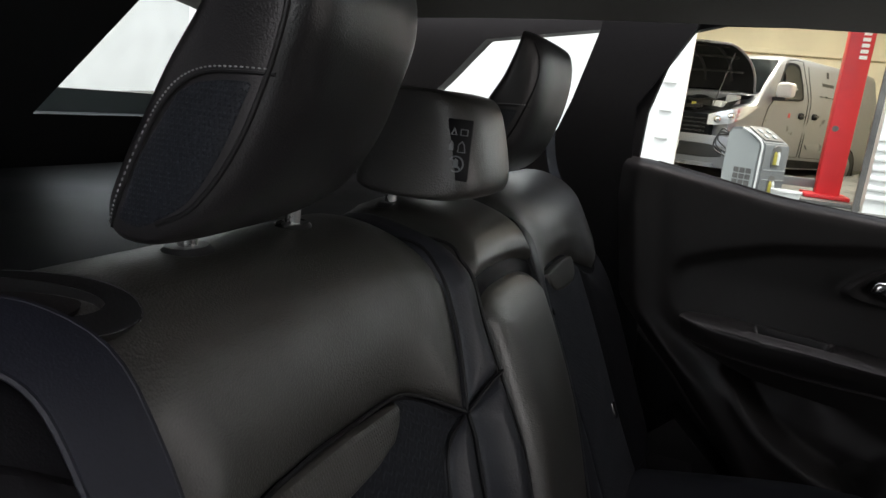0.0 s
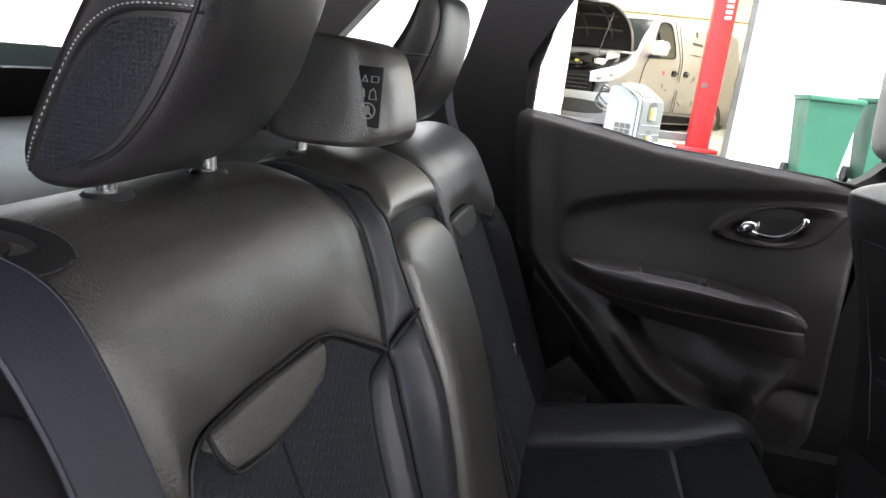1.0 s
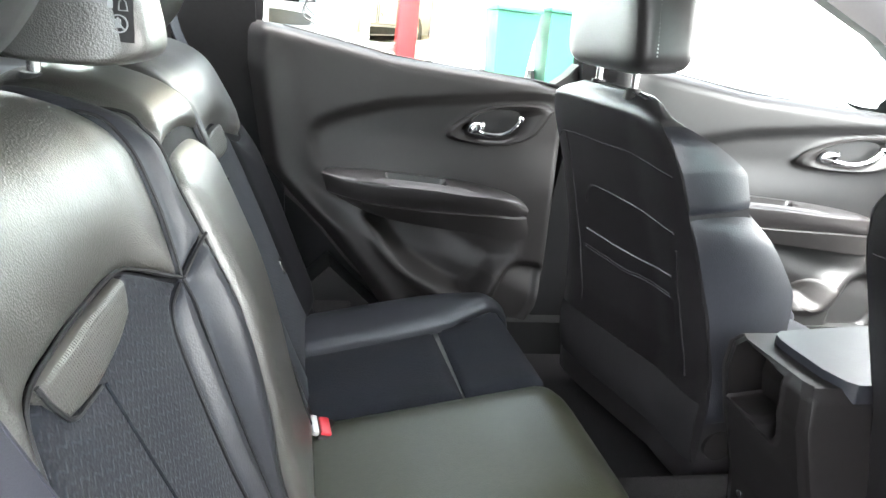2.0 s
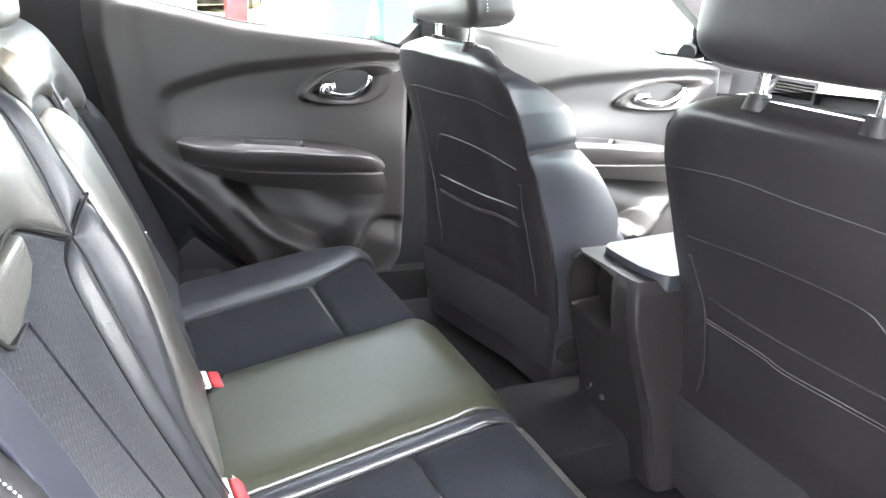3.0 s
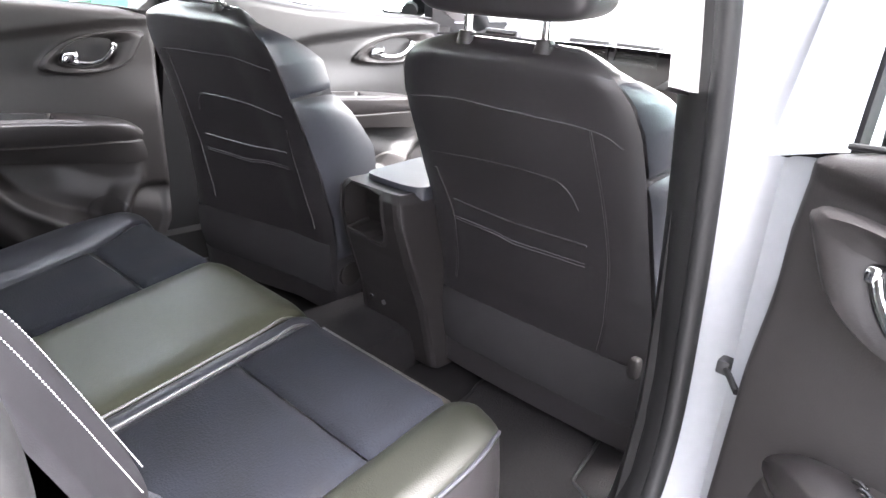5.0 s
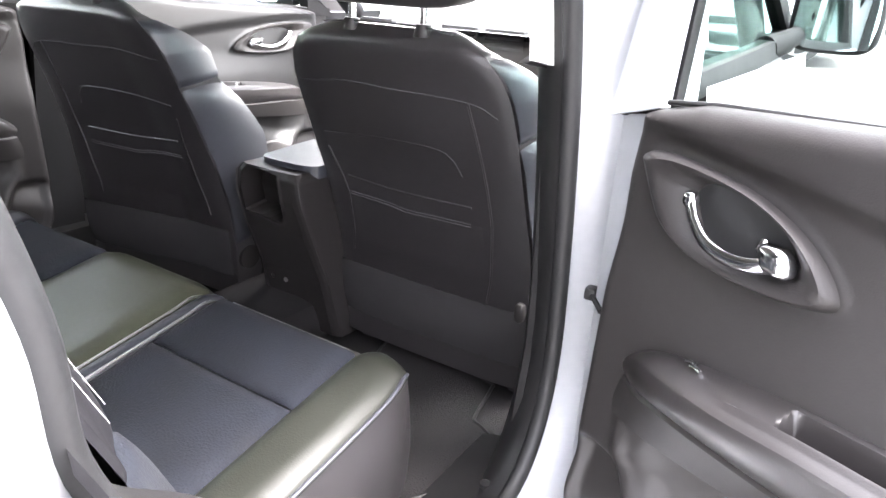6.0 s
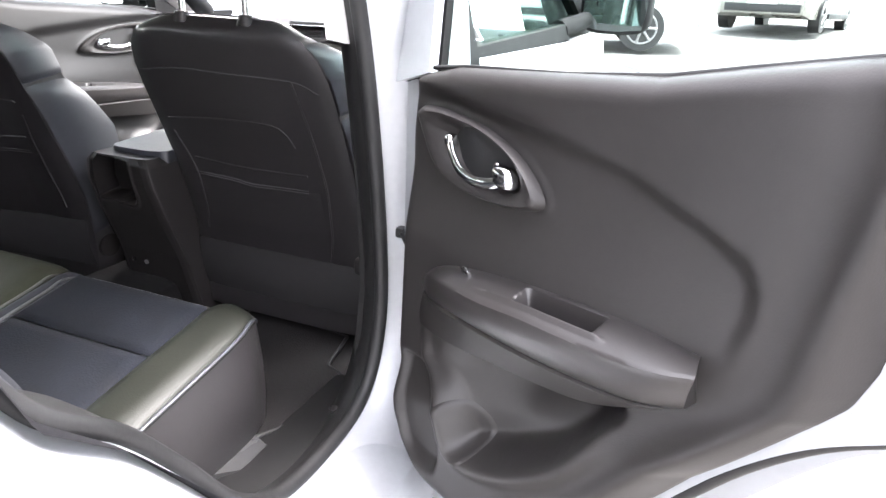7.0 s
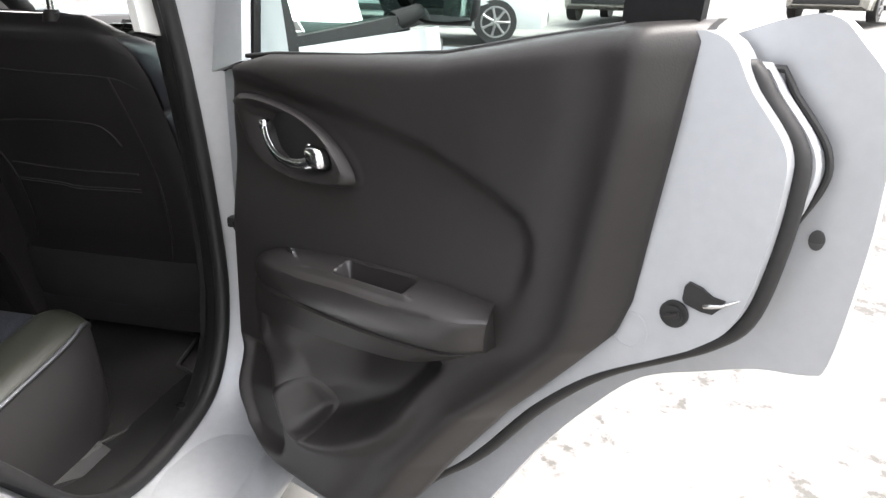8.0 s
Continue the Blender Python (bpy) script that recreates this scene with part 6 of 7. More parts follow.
for z in (0.72, 1.06, 1.42, 1.78, 2.14):
    b = bmesh.new()
    box(b, (-1.16, 8.885, z), (0.16, 0.03, 0.035), 0.008)
    part("leaf_ledge", b, WHITE_WALL, bpy.data.objects["wall_workshop_left"])
b = bmesh.new()
box(b, (0.5, 15.86, 3.0), (7.8, 0.12, 0.10), 0.01)
part("wall_rail", b, YELLOW_WALL, bpy.data.objects["wall_workshop_back"])
bay = new("workshop_tube_light", bpy.data.lights.new("workshop_tube_light", "AREA"))
bay.data.shape, bay.data.size, bay.data.size_y, bay.data.energy, bay.data.color = "RECTANGLE", 2.4, 0.3, 210, (1.0, 0.92, 0.78)
bay.location = (0.4, 11.6, 4.5)

# two-post lift
lift = thing("vehicle_lift", (1.05, 9.9, 0.49), "red two-post vehicle lift with pale lettering bars", "lift")
b = bmesh.new()
box(b, (1.05, 9.9, 2.0), (0.30, 0.26, 3.0), 0.02)
part("post", b, RED_PAINT, lift)
b = bmesh.new()
box(b, (1.02, 9.85, 0.52), (0.55, 0.6, 0.05), 0.01)
part("base_plate", b, RED_PAINT, lift)
b = bmesh.new()
box(b, (0.65, 9.95, 0.66), (0.9, 0.12, 0.12), 0.01, pose(0, 0, 0, 0, 0, 12))
part("arm", b, MACHINE_GREY, lift)
for i in range(9):
    b = bmesh.new()
    box(b, (1.10, 9.767, 2.35 + 0.075 * i), (0.09, 0.004, 0.045), 0.0)
    part("lettering_bar", b, WHITE_WALL, lift)
b = bmesh.new()
cyl(b, (0.97, 9.765, 1.42), (0.97, 9.772, 1.42), 0.04, n=16)
part("cap", b, DARK_FLOOR, lift)

# air-conditioning service machine on castors, one corner towards the yard
mc = thing("service_machine", (0.02, 8.75, 0.41), "grey wheeled service machine with a sloped dark control panel", "machine")
def M(f, l, z):
    """f: out of its bottle side, l: out of its plain side, z: height."""
    return Vector((0.02 + 0.80 * f - 0.60 * l, 8.78 - 0.60 * f - 0.80 * l, z))
prof = [(-0.27, 0.47), (-0.27, 1.22), (-0.22, 1.30), (-0.04, 1.31), (0.25, 1.14), (0.27, 1.08), (0.27, 0.47)]
b = bmesh.new()
loft(b, [[M(f, l, z) for f, z in prof] for l in (-0.27, 0.25)])
bmesh.ops.bevel(b, geom=list(b.edges), offset=0.015, segments=2, affect="EDGES")
part("casing", b, MACHINE_GREY, mc)
b = bmesh.new()
slab(b, [(-0.25, 0.49), (-0.25, 1.21), (-0.21, 1.27), (-0.05, 1.28), (0.20, 1.12), (0.20, 0.49)], lambda f, z, d: M(f, 0.25 + d, z), -0.004, 0.012)
side = part("side_panel", b, MACHINE_PALE, mc, "pale grey side panel")
b = bmesh.new()
tube(b, cr([M(f, 0.27, z) for f, z in ((-0.06, 1.30), (0.12, 1.22), (0.235, 1.12), (0.245, 0.95), (0.245, 0.5))], 30), 0.014, 8)
part("edge_tube", b, LIGHT_TRIM, mc, "white edge tube")
for i in range(3):
    for j in range(3):
        b = bmesh.new()
        f0, z0 = -0.09 + 0.085 * i, 0.60 + 0.075 * j
        slab(b, [(f0, z0), (f0 + 0.074, z0), (f0 + 0.074, z0 + 0.064), (f0, z0 + 0.064)], lambda f, z, d: M(f, 0.25 + d, z), 0.006, 0.015)
        part("vent", b, DARK_FLOOR, side)
b = bmesh.new()
slab(b, [(-0.19, -0.02), (0.19, -0.02), (0.19, 0.27), (-0.19, 0.27)], lambda l, s, d: M(-0.02 + s * 0.86 - d * 0.0, l, 1.302 - s * 0.505 + d), 0.002, 0.014)
cp = part("control_panel", b, DARK_FLOOR, mc, "dark sloped control panel")
for l, s in ((-0.08, 0.08), (0.08, 0.08), (-0.08, 0.19), (0.08, 0.19)):
    b = bmesh.new()
    cyl(b, M(-0.02 + s * 0.86, l, 1.31 - s * 0.505), M(-0.01 + s * 0.86, l, 1.325 - s * 0.505), 0.04, n=18)
    part("gauge", b, MACHINE_PALE, cp)
for l, z, s in ((0.0, 0.98, 0.075), (0.0, 0.62, 0.06)):
    b = bmesh.new()
    slab(b, smooth_poly([(l - s, z - 0.11), (l + s, z - 0.11), (l + s, z + 0.11), (l - s, z + 0.11)], 24), lambda p, q, d: M(0.27 + d, p, q), -0.004, 0.008)
    pocket = part("bottle_recess", b, DARK_FLOOR, mc)
    for k in (-0.03, 0.03):
        b = bmesh.new()
        cyl(b, M(0.285, l + k, z - 0.09), M(0.285, l + k, z + 0.03), 0.024, n=14)
        cyl(b, M(0.285, l + k, z + 0.03), M(0.285, l + k, z + 0.07), 0.024, 0.010, n=14)
        part("bottle", b, YELLOW_CAP if k > 0 else LIGHT_TRIM, pocket)
for z in (0.52, 0.70, 0.82):
    b = bmesh.new()
    tube(b, [M(0.272, -0.25, z), M(0.272, 0.2, z)], 0.007, 6)
    part("rib", b, MACHINE_PALE, mc)
for k in range(3):
    b = bmesh.new()
    tube(b, cr([M(-0.26, 0.2, 1.20), M(-0.36 - 0.03 * k, 0.25, 1.26 - 0.05 * k), M(-0.40 - 0.02 * k, 0.26, 1.12 - 0.06 * k), M(-0.27, 0.24, 1.02 - 0.05 * k)], 18), 0.011, 8)
    part("hose", b, RUBBER, mc)
for f, l in ((-0.2, 0.2), (0.2, 0.2), (0.2, -0.2)):
    b = bmesh.new()
    cyl(b, M(f, l - 0.02, 0.45), M(f, l + 0.03, 0.45), 0.05, n=16)
    part("castor", b, RUBBER, mc)
bk = thing("bucket", (0.40, 8.3, 0.40), "translucent white bucket on the ground", "bucket")
b = bmesh.new()
rings = [[Vector((0.40 + r * math.cos(g), 8.3 + r * math.sin(g), z)) for g in (2 * math.pi * k / 28 for k in range(28))] for z, r in ((0.40, 0.12), (0.40, 0.135), (0.60, 0.16), (0.605, 0.172), (0.625, 0.172), (0.625, 0.155), (0.44, 0.12))]
loft(b, rings)
part("pail", b, LIGHT_TRIM, bk)

# wheelie bins
def bin_at(x, y, label):
    z = ground_z(x, y)
    w = thing("wheelie_bin", (x, y, z), label, "bin", "bins by the wall")
    b = bmesh.new()
    loft(b, [[Vector((x + sx * a, y + sy * a * 1.1, z + h)) for sx, sy in ((-1, -1), (1, -1), (1, 1), (-1, 1))] for a, h in ((0.20, 0.06), (0.28, 0.95))])
    part("body", b, GREEN_BIN, w, smooth=False)
    b = bmesh.new()
    box(b, (x, y - 0.01, z + 0.985), (0.60, 0.68, 0.06), 0.02)
    part("lid", b, GREEN_BIN, w)
    b = bmesh.new()
    tube(b, [(x - 0.26, y + 0.36, z + 0.94), (x + 0.26, y + 0.36, z + 0.94)], 0.02, 8)
    part("handle", b, GREEN_BIN, w)
    for s in (-1, 1):
        b = bmesh.new()
        cyl(b, (x + s * 0.22, y + 0.24, z + 0.10), (x + s * 0.27, y + 0.24, z + 0.10), 0.10, n=18)
        part("wheel", b, RUBBER, w)


bin_at(2.12, 8.1, "green wheelie bin standing by the white wall")
bin_at(2.83, 8.15, "green wheelie bin standing by the white wall")

# van with its bonnet up, nose towards the yard
van = thing("van", (-0.3, 11.8, 0.52), "silver van with its bonnet raised in the bay", "van")
def V(a, w, h):
    """a: back from the nose, w: towards its near flank, h: up."""
    return Vector((-1.18 + 0.535 * a + 0.845 * w, 10.46 + 0.845 * a - 0.535 * w, 0.52 + h))
def flank(h):
    return 0.95 - 0.16 * sstep(1.2, 2.0, h) - 0.05 * sstep(0.5, 0.2, h) - 0.012 * sstep(0.78, 0.84, h) * sstep(1.0, 0.9, h)
def on_flank(a, h, d):
    return V(a, flank(h) + d, h)
def bow(w):
    return 0.24 * abs(w / 0.95) ** 3
def nose_panel(name, w0, w1, h0, h1, off, thick, material, label="", round_=0.0, parent=None):
    """A band across the bowed nose."""
    b = bmesh.new()
    rings = []
    for i in range(25):
        w = w0 + (w1 - w0) * i / 24
        a = -0.05 + bow(w) + off
        k = round_ * (1 - (2 * i / 24 - 1) ** 6)
        m = (h0 + h1) / 2
        g = (h1 - h0) / 2 * (1 - round_ + k)
        rings.append([V(a + 0.02, w, m - g), V(a, w, m - g * 0.8), V(a, w, m + g * 0.8), V(a + 0.02, w, m + g), V(a + thick, w, m + g), V(a + thick, w, m - g)])
    loft(b, rings)
    return part(name, b, material, parent or van, label)
b = bmesh.new()
rings = []
for a, zt, zb, k, inset in ((0.16, 0.92, 0.24, 0.93, 0.02), (0.26, 1.0, 0.22, 0.98, 0.02), (0.45, 1.07, 0.22, 1.0, 0.03), (0.72, 1.16, 0.22, 1.0, 0.04), (0.80, 1.26, 0.22, 1.0, 0.05), (1.10, 1.58, 0.22, 1.0, 0.06), (1.42, 1.88, 0.22, 1.0, 0.07), (1.66, 1.95, 0.22, 1.0, 0.10), (2.3, 1.98, 0.22, 1.0, 0.12), (4.8, 1.98, 0.26, 1.0, 0.12)):
    hs = [zb + (zt - zb) * q for q in (0, 0.12, 0.3, 0.45, 0.6, 0.72, 0.84, 0.93, 0.98, 1.0)]
    ws = [flank(h) * k for h in hs]
    ws[-1] -= inset
    ws[-2] -= inset * 0.3
    rings.append([V(a, -w, h) for w, h in zip(ws, hs)] + [V(a, w, h) for w, h in zip(ws[::-1], hs[::-1])])
loft(b, rings)
part("body", b, VAN_PAINT, van)
nose_panel("bumper", -0.955, 0.955, 0.17, 0.63, 0.0, 0.24, VAN_PAINT)
nose_panel("lower_intake", -0.80, 0.88, 0.29, 0.52, -0.010, 0.05, RUBBER, "black lower intake", 0.35)
nose_panel("bumper_lip", -0.80, 0.80, 0.17, 0.23, -0.03, 0.06, VAN_PAINT)
grille = nose_panel("grille", -0.66, 0.66, 0.62, 0.93, 0.02, 0.10, DULL_BLACK)
for h in (0.67, 0.73, 0.79, 0.85):
    nose_panel("grille_bar", -0.60, 0.60, h, h + 0.018, 0.004, 0.03, PLASTIC, "", 0.0, grille)
nose_panel("number_plate", -0.27, 0.27, 0.40, 0.51, -0.022, 0.012, LIGHT_TRIM)
b = bmesh.new()
lamp = [(0.015, 0.64, 0.78, 0.93), (0.07, 0.78, 0.79, 0.98), (0.19, 0.90, 0.83, 1.03), (0.36, 0.963, 0.91, 1.08), (0.52, 0.972, 0.99, 1.11), (0.68, 0.968, 1.08, 1.125)]
lofted = [cr([(q[0], q[1], q[j]) for q in lamp], 24) for j in (2, 3)]
loft(b, [[V(p.x, p.y, p.z), V(p.x - 0.012, p.y + 0.008, (p.z + q.z) / 2), V(q.x, q.y, q.z), V(q.x + 0.05, q.y - 0.06, q.z), V(p.x + 0.05, p.y - 0.06, p.z)] for p, q in zip(*lofted)])
head = part("headlamp", b, LAMP, van, "clear headlamp")
for p, r in (((0.06, 0.76, 0.87), 0.055), ((0.18, 0.89, 0.93), 0.05)):
    b = bmesh.new()
    sq(b, V(*p), (r, r, r), 1, 1, nu=16, nv=10)
    part("lamp_bowl", b, CHROME, head)
b = bmesh.new()
grid(b, lambda u, v: V(0.84 + 0.52 * v, (-0.86 + 1.72 * u) * (1 - 0.09 * v), 1.335 + 0.52 * v + 0.02 * math.sin(math.pi * u)), 12, 6)
grid(b, lambda u, v: V(0.86 + 0.52 * v, (-0.86 + 1.72 * u) * (1 - 0.09 * v), 1.33 + 0.52 * v), 12, 6)
part("windscreen", b, VAN_GLASS, van, "dark windscreen")
wp = smooth_poly([(1.20, 1.24), (1.60, 1.27), (2.00, 1.31), (2.04, 1.45), (2.00, 1.76), (1.90, 1.85), (1.66, 1.85), (1.52, 1.78), (1.32, 1.50)], 40)
cx, cz = 1.66, 1.52
b = bmesh.new()
frame_slab(b, wp, [(cx + (a - cx) * 0.93, cz + (h - cz) * 0.90) for a, h in wp], on_flank, -0.012, 0.012)
win = part("side_window", b, DULL_BLACK, van)
b = bmesh.new()
slab(b, [(cx + (a - cx) * 0.94, cz + (h - cz) * 0.91) for a, h in wp], on_flank, -0.02, 0.005)
part("pane", b, VAN_GLASS, win)
b = bmesh.new()
tube(b, [on_flank(a, h, 0.012) for a, h in ((1.44, 1.26), (1.46, 1.45), (1.48, 1.68))], 0.016, 6)
part("divider", b, DULL_BLACK, win)
b = bmesh.new()
box(b, V(1.68, 0.80, 1.45), (0.10, 0.34, 0.5), 0.05, pose(0, 0, 0, 0, 0, -32))
part("head_restraint", b, PLASTIC, van)
# raised bonnet: black lining, silver rim, stiffening webs
arc = cr([(0.80, 0, 1.30), (0.735, 0, 1.52), (0.60, 0, 1.69), (0.42, 0, 1.81), (0.20, 0, 1.90), (0.06, 0, 1.92)], 16)
b = bmesh.new()
rings = []
for i, q in enumerate(arc):
    hw = 0.80 - 0.16 * (i / 15) ** 3
    rings.append([V(q.x, -hw + 2 * hw * j / 12, q.z + 0.05 * math.sin(math.pi * j / 12)) for j in range(13)] + [V(q.x + 0.03, hw - 2 * hw * j / 12, q.z + 0.03 + 0.05 * math.sin(math.pi * j / 12)) for j in range(13)])
loft(b, rings)
bonnet = part("raised_bonnet", b, DULL_BLACK, van, "black underside of the raised bonnet")
b = bmesh.new()
tube(b, [V(q.x + 0.01, 0.81 - 0.16 * (i / 15) ** 3, q.z + 0.015) for i, q in enumerate(arc)] + [V(0.05, 0.62 - 1.24 * j / 10, 1.93 + 0.05 * math.sin(math.pi * j / 10)) for j in range(11)], 0.017, 8)
part("bonnet_edge", b, VAN_PAINT, bonnet)
for i0 in (4, 8, 12):
    b = bmesh.new()
    tube(b, [V(arc[i0].x - 0.012, -0.66 + 1.32 * j / 10, arc[i0].z - 0.012 + 0.05 * math.sin(math.pi * (j + 1) / 12)) for j in range(11)], 0.028, 6, flat=0.5)
    part("bonnet_rib", b, PLASTIC, bonnet)
for w in (-0.45, 0.0, 0.45):
    b = bmesh.new()
    tube(b, [V(q.x - 0.012, w, q.z + 0.02) for q in arc[2:14]], 0.024, 6, flat=0.5)
    part("bonnet_rib", b, PLASTIC, bonnet)
b = bmesh.new()
tube(b, [V(0.20, 0.55, 1.02), V(0.36, 0.66, 1.83)], 0.008, 6)
part("bonnet_stay", b, GUIDE, bonnet)
# engine bay
b = bmesh.new()
grid(b, lambda u, v: V(0.10 + 0.70 * v, -0.80 + 1.60 * u, 1.0 + 0.28 * v - 0.05 * math.sin(math.pi * u) + 0.03 * math.sin(17 * u) * math.sin(9 * v)), 24, 12)
part("engine_bay", b, DULL_BLACK, van)
for a, w, h, sa, sw, sh, m2 in ((0.42, 0.30, 1.11, 0.20, 0.26, 0.10, PLASTIC), (0.40, -0.22, 1.13, 0.34, 0.50, 0.12, PLASTIC_SOFT), (0.30, 0.60, 1.08, 0.14, 0.16, 0.12, LIGHT_TRIM), (0.60, 0.62, 1.18, 0.12, 0.18, 0.14, LIGHT_TRIM), (0.24, 0.10, 1.04, 0.10, 0.50, 0.06, PLASTIC)):
    b = bmesh.new()
    box(b, V(a, w, h), (sw, sa, sh), 0.02, pose(0, 0, 0, 0, 0, -32))
    part("engine_cover", b, m2, van)
b = bmesh.new()
cyl(b, V(0.22, 0.22, 1.06), V(0.22, 0.22, 1.10), 0.035, n=16)
part("oil_cap", b, YELLOW_CAP, van, "yellow cap")
b = bmesh.new()
tube(b, cr([V(0.34, 0.72, 1.08), V(0.30, 0.45, 1.16), V(0.34, 0.15, 1.13), V(0.30, -0.2, 1.2)], 20), 0.018, 8)
part("hose", b, PLASTIC, van)
# mirror, handles, shut lines, mouldings, wheels
b = bmesh.new()
sq(b, V(1.16, 1.10, 1.40), (0.125, 0.08, 0.11), 0.45, 0.45, pose(0, 0, 0, 0, 0, -32))
wm = part("wing_mirror", b, LIGHT_TRIM, van, "pale mirror shell")
b = bmesh.new()
box(b, V(1.16, 1.04, 1.27), (0.20, 0.12, 0.05), 0.015, pose(0, 0, 0, 0, 0, -32))
part("mirror_arm", b, RUBBER, wm)
for a, h in ((2.06, 1.07), (2.50, 1.09)):
    b = bmesh.new()
    sq(b, on_flank(a, h, 0.0), (0.085, 0.03, 0.05), 0.6, 0.6, pose(0, 0, 0, 0, 0, 57.7))
    dh = part("door_handle", b, DULL_BLACK, van)
    b = bmesh.new()
    tube(b, [on_flank(a - 0.08, h + 0.01, 0.03), on_flank(a + 0.08, h + 0.01, 0.03)], 0.014, 6)
    part("pull", b, GUIDE, dh)
for pts in (((1.00, 0.45), (0.98, 0.8), (1.02, 1.1), (1.14, 1.24), (1.40, 1.60), (1.56, 1.84), (1.72, 1.90), (1.98, 1.91), (2.10, 1.86), (2.20, 1.4), (2.22, 0.9), (2.20, 0.42)), ((2.26, 1.86), (2.30, 1.2), (2.28, 0.42)), ((3.50, 1.88), (3.52, 1.2), (3.50, 0.42)), ((2.2, 0.42), (1.0, 0.42)), ((2.28, 0.42), (3.5, 0.42))):
    b = bmesh.new()
    tube(b, [on_flank(q.x, q.y, 0.003) for q in cr([(a, h, 0) for a, h in pts], 60)], 0.006, 5)
    part("shut_line", b, RUBBER, van)
b = bmesh.new()
slab(b, smooth_poly([(1.35, 0.24), (3.3, 0.26), (3.3, 0.36), (1.35, 0.36)], 30), on_flank, -0.01, 0.02)
part("sill_moulding", b, DULL_BLACK, van)
b = bmesh.new()
slab(b, smooth_poly([(2.45, 0.56), (3.4, 0.58), (3.4, 0.66), (2.45, 0.64)], 30), on_flank, -0.01, 0.014)
part("side_moulding", b, VAN_PAINT, van)
for a in (0.86, 3.95):
    b = bmesh.new()
    cyl(b, V(a, 0.70, 0.27), V(a, 0.962, 0.27), 0.37, n=32)
    part("wheel_arch", b, DULL_BLACK, van)
    b = bmesh.new()
    cyl(b, V(a, 0.72, 0.30), V(a, 0.97, 0.30), 0.31, n=32)
    wh = part("wheel", b, RUBBER, van)
    b = bmesh.new()
    cyl(b, V(a, 0.95, 0.30), V(a, 0.975, 0.30), 0.20, 0.17, n=24)
    part("rim", b, RIM, wh)
for a0, a1, h0, h1, m2 in ((2.72, 3.12, 1.60, 1.65, PLASTIC), (2.88, 2.96, 1.74, 1.84, PLASTIC), (2.62, 3.2, 1.42, 1.44, GUIDE), (1.66, 1.72, 1.02, 1.09, RED_PAINT)):
    b = bmesh.new()
    slab(b, [(a0, h0), (a1, h0), (a1, h1), (a0, h1)], on_flank, -0.002, 0.003)
    part("lettering_bar", b, m2, van)


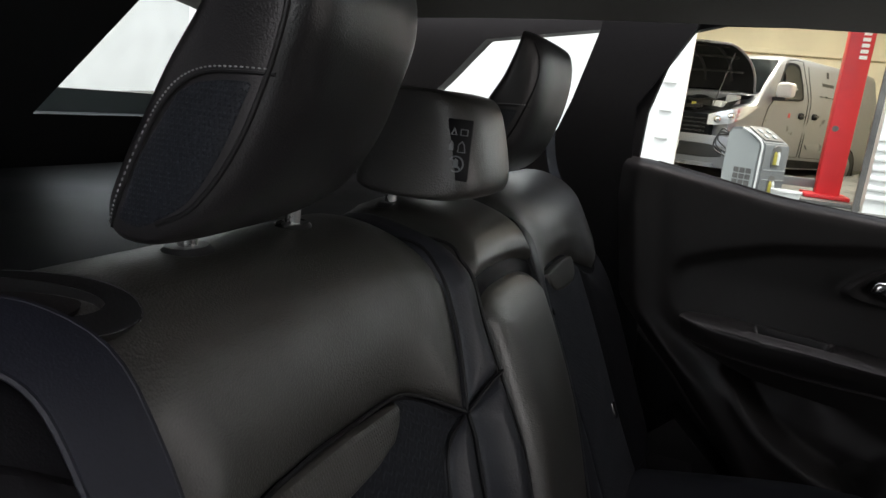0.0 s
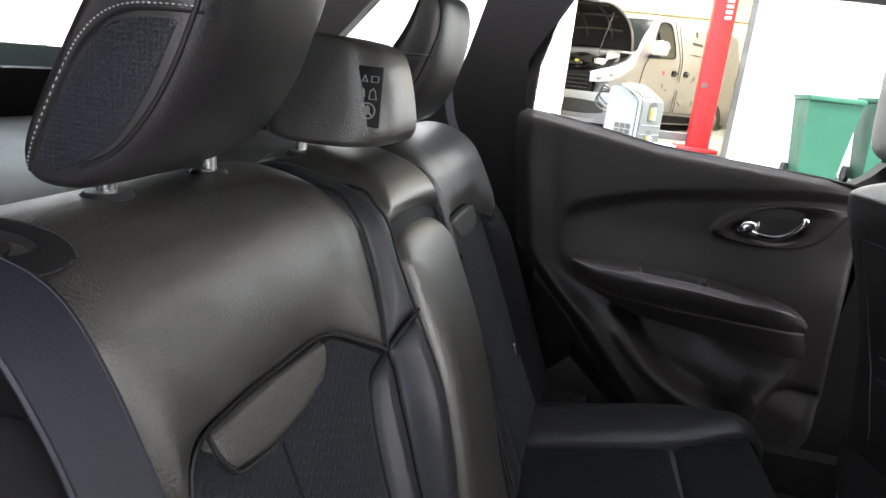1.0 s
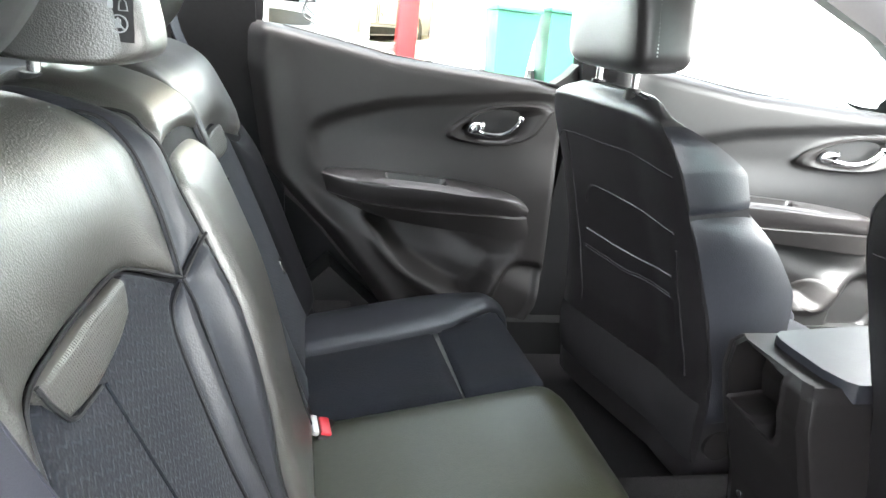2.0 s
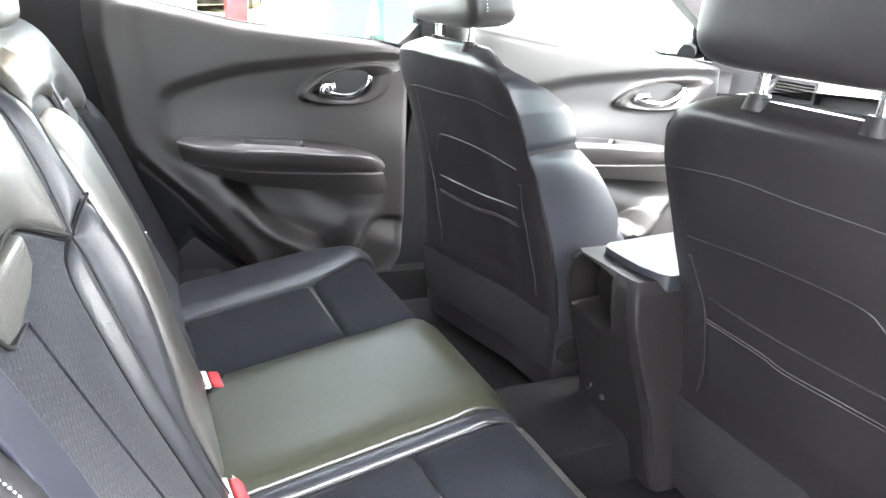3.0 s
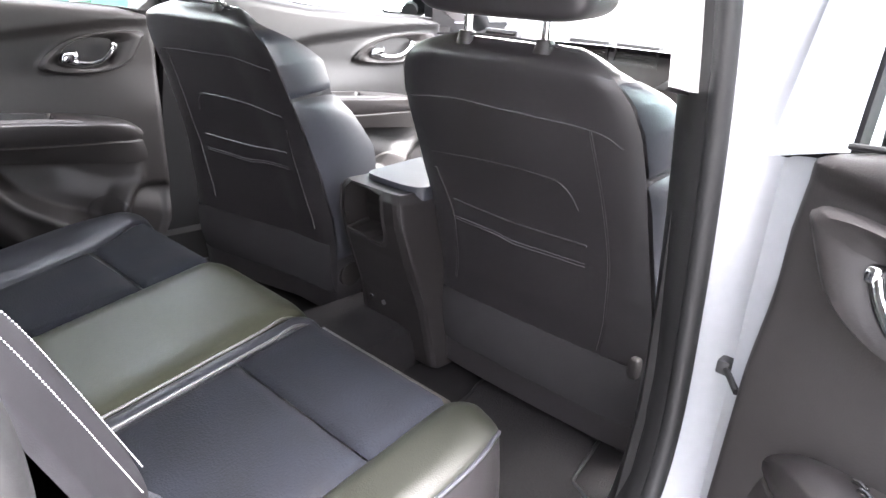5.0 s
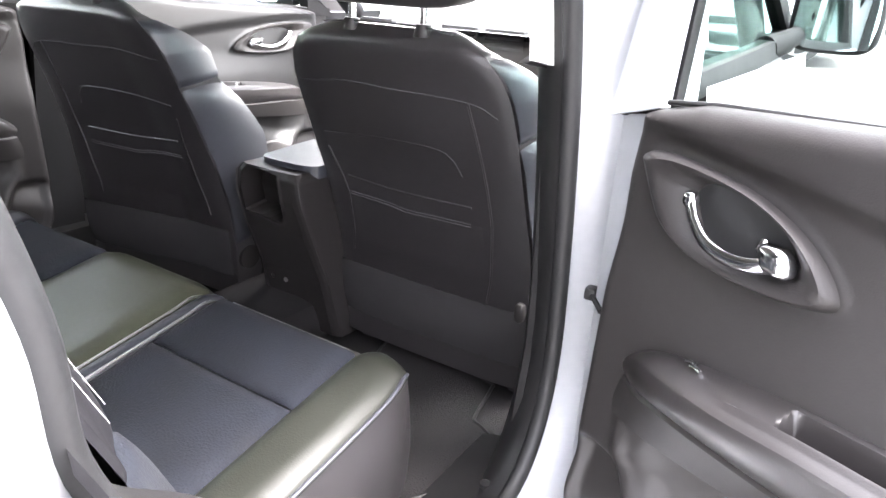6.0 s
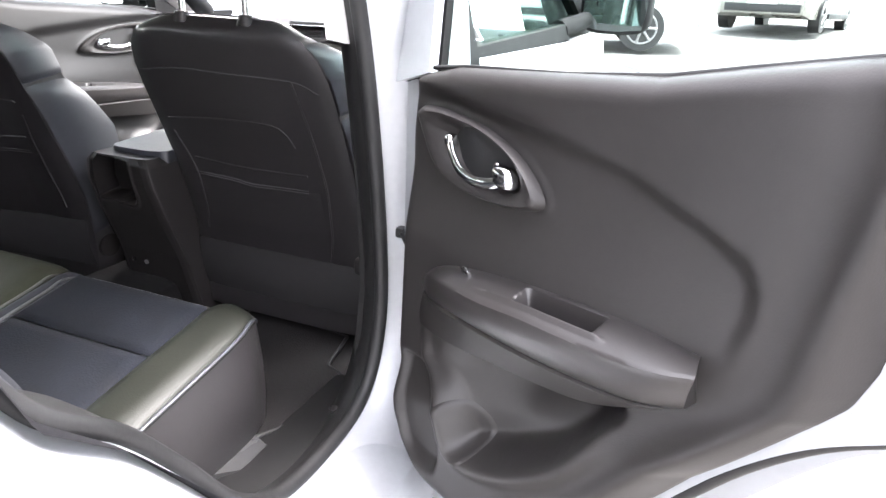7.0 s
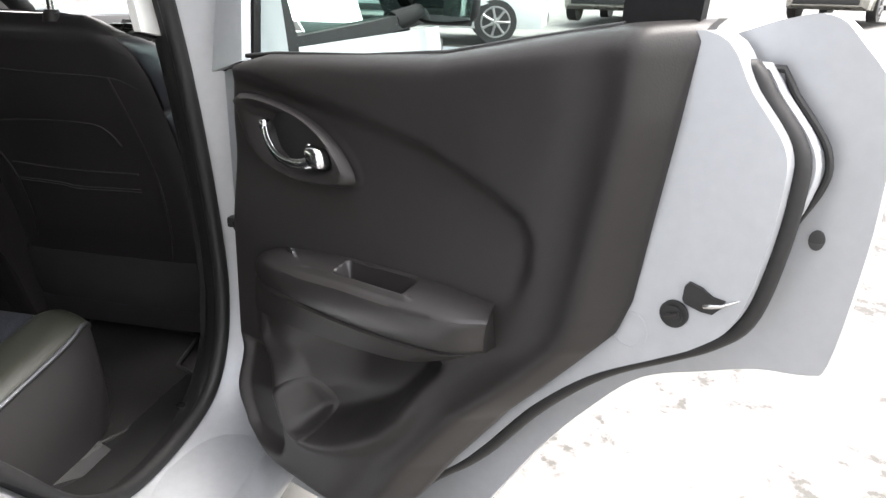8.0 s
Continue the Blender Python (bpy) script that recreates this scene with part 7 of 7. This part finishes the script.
# ---- parked cars beyond the open door ----
def parked_car(x, y, heading, paint, label, tall=1.5):
    z = ground_z(x, y)
    c = thing("parked_car", (x, y, z), label, "car", "parked cars")
    m = Matrix.Translation((x, y, z)) @ Matrix.Rotation(heading, 4, "Z")
    def W(a, w, h):
        return m @ Vector((a, w, h))
    b = bmesh.new()
    rings = []
    for a, zt, w, zb in ((2.1, 0.62, 0.70, 0.30), (2.0, 0.78, 0.80, 0.24), (1.2, 0.95, 0.87, 0.22), (0.75, 1.02, 0.88, 0.22), (-1.7, 1.04, 0.88, 0.22), (-2.0, 0.98, 0.82, 0.26), (-2.1, 0.7, 0.74, 0.34)):
        rings.append([W(a, -w, zb), W(a, -w - 0.02, (zb + zt) / 2), W(a, -w + 0.06, zt), W(a, w - 0.06, zt), W(a, w + 0.02, (zb + zt) / 2), W(a, w, zb)])
    loft(b, rings)
    part("body", b, paint, c)
    b = bmesh.new()
    loft(b, [[W(0.95, -0.76, 1.0), W(0.35, -0.62, tall - 0.04), W(-1.5, -0.60, tall - 0.05), W(-2.0, -0.72, 1.02)], [W(0.95, 0.76, 1.0), W(0.35, 0.62, tall - 0.04), W(-1.5, 0.60, tall - 0.05), W(-2.0, 0.72, 1.02)]])
    part("glasshouse", b, BLACK_GLASS, c, smooth=False)
    b = bmesh.new()
    box(b, m @ Vector((-0.6, 0, tall - 0.03)), (1.7, 1.22, 0.05), 0.02, m.to_3x3().to_4x4())
    part("roof", b, paint, c)
    for a in (1.3, -1.35):
        for s in (-1, 1):
            b = bmesh.new()
            cyl(b, W(a, s * 0.70, 0.32), W(a, s * 0.89, 0.32), 0.32, n=28)
            w = part("wheel", b, RUBBER, c)
            b = bmesh.new()
            for k in range(7):
                g = 2 * math.pi * k / 7
                tube(b, [W(a, s * 0.90, 0.32), W(a + 0.12 * math.cos(g), s * 0.905, 0.32 + 0.12 * math.sin(g)), W(a + 0.21 * math.cos(g), s * 0.895, 0.32 + 0.21 * math.sin(g))], [0.03, 0.018, 0.022], 6)
            tube(b, [W(a + 0.215 * math.cos(2 * math.pi * k / 28), s * 0.893, 0.32 + 0.215 * math.sin(2 * math.pi * k / 28)) for k in range(28)], 0.014, 6, closed=True)
            part("rim", b, RIM, w)
    b = bmesh.new()
    box(b, m @ Vector((2.08, 0, 0.62)), (0.06, 0.9, 0.16), 0.02, m.to_3x3().to_4x4())
    part("grille", b, RUBBER, c)
    b = bmesh.new()
    box(b, m @ Vector((2.10, 0, 0.40)), (0.06, 1.3, 0.14), 0.02, m.to_3x3().to_4x4())
    part("lower_intake", b, RUBBER, c)
    b = bmesh.new()
    box(b, m @ Vector((2.13, 0, 0.52)), (0.02, 0.5, 0.11), 0.004, m.to_3x3().to_4x4())
    part("number_plate", b, LIGHT_TRIM, c)
    for s in (-1, 1):
        b = bmesh.new()
        sq(b, m @ Vector((1.98, s * 0.62, 0.72)), (0.14, 0.17, 0.08), 0.6, 0.6, m.to_3x3().to_4x4())
        part("headlamp", b, LAMP, c)
        b = bmesh.new()
        box(b, m @ Vector((-0.1, s * 0.90, 0.30)), (2.1, 0.05, 0.10), 0.02, m.to_3x3().to_4x4())
        part("sill", b, RUBBER, c)
    return c


WHITE_PAINT = mat("white_car_paint", (0.42, 0.44, 0.44), 0.25, var=0.03, coat=0.5)
CREAM_PAINT = mat("pale_beige_car_paint", (0.17, 0.165, 0.145), 0.3, metal=0.2, var=0.03, coat=0.5)
parked_car(10.2, 1.5, radians(-78), WHITE_PAINT, "white car parked across the yard")
parked_car(15.1, -2.1, radians(165), CREAM_PAINT, "pale beige car facing the yard", 1.65)
parked_car(17.4, -7.2, radians(150), CREAM_PAINT, "pale silver car parked far off", 1.6)
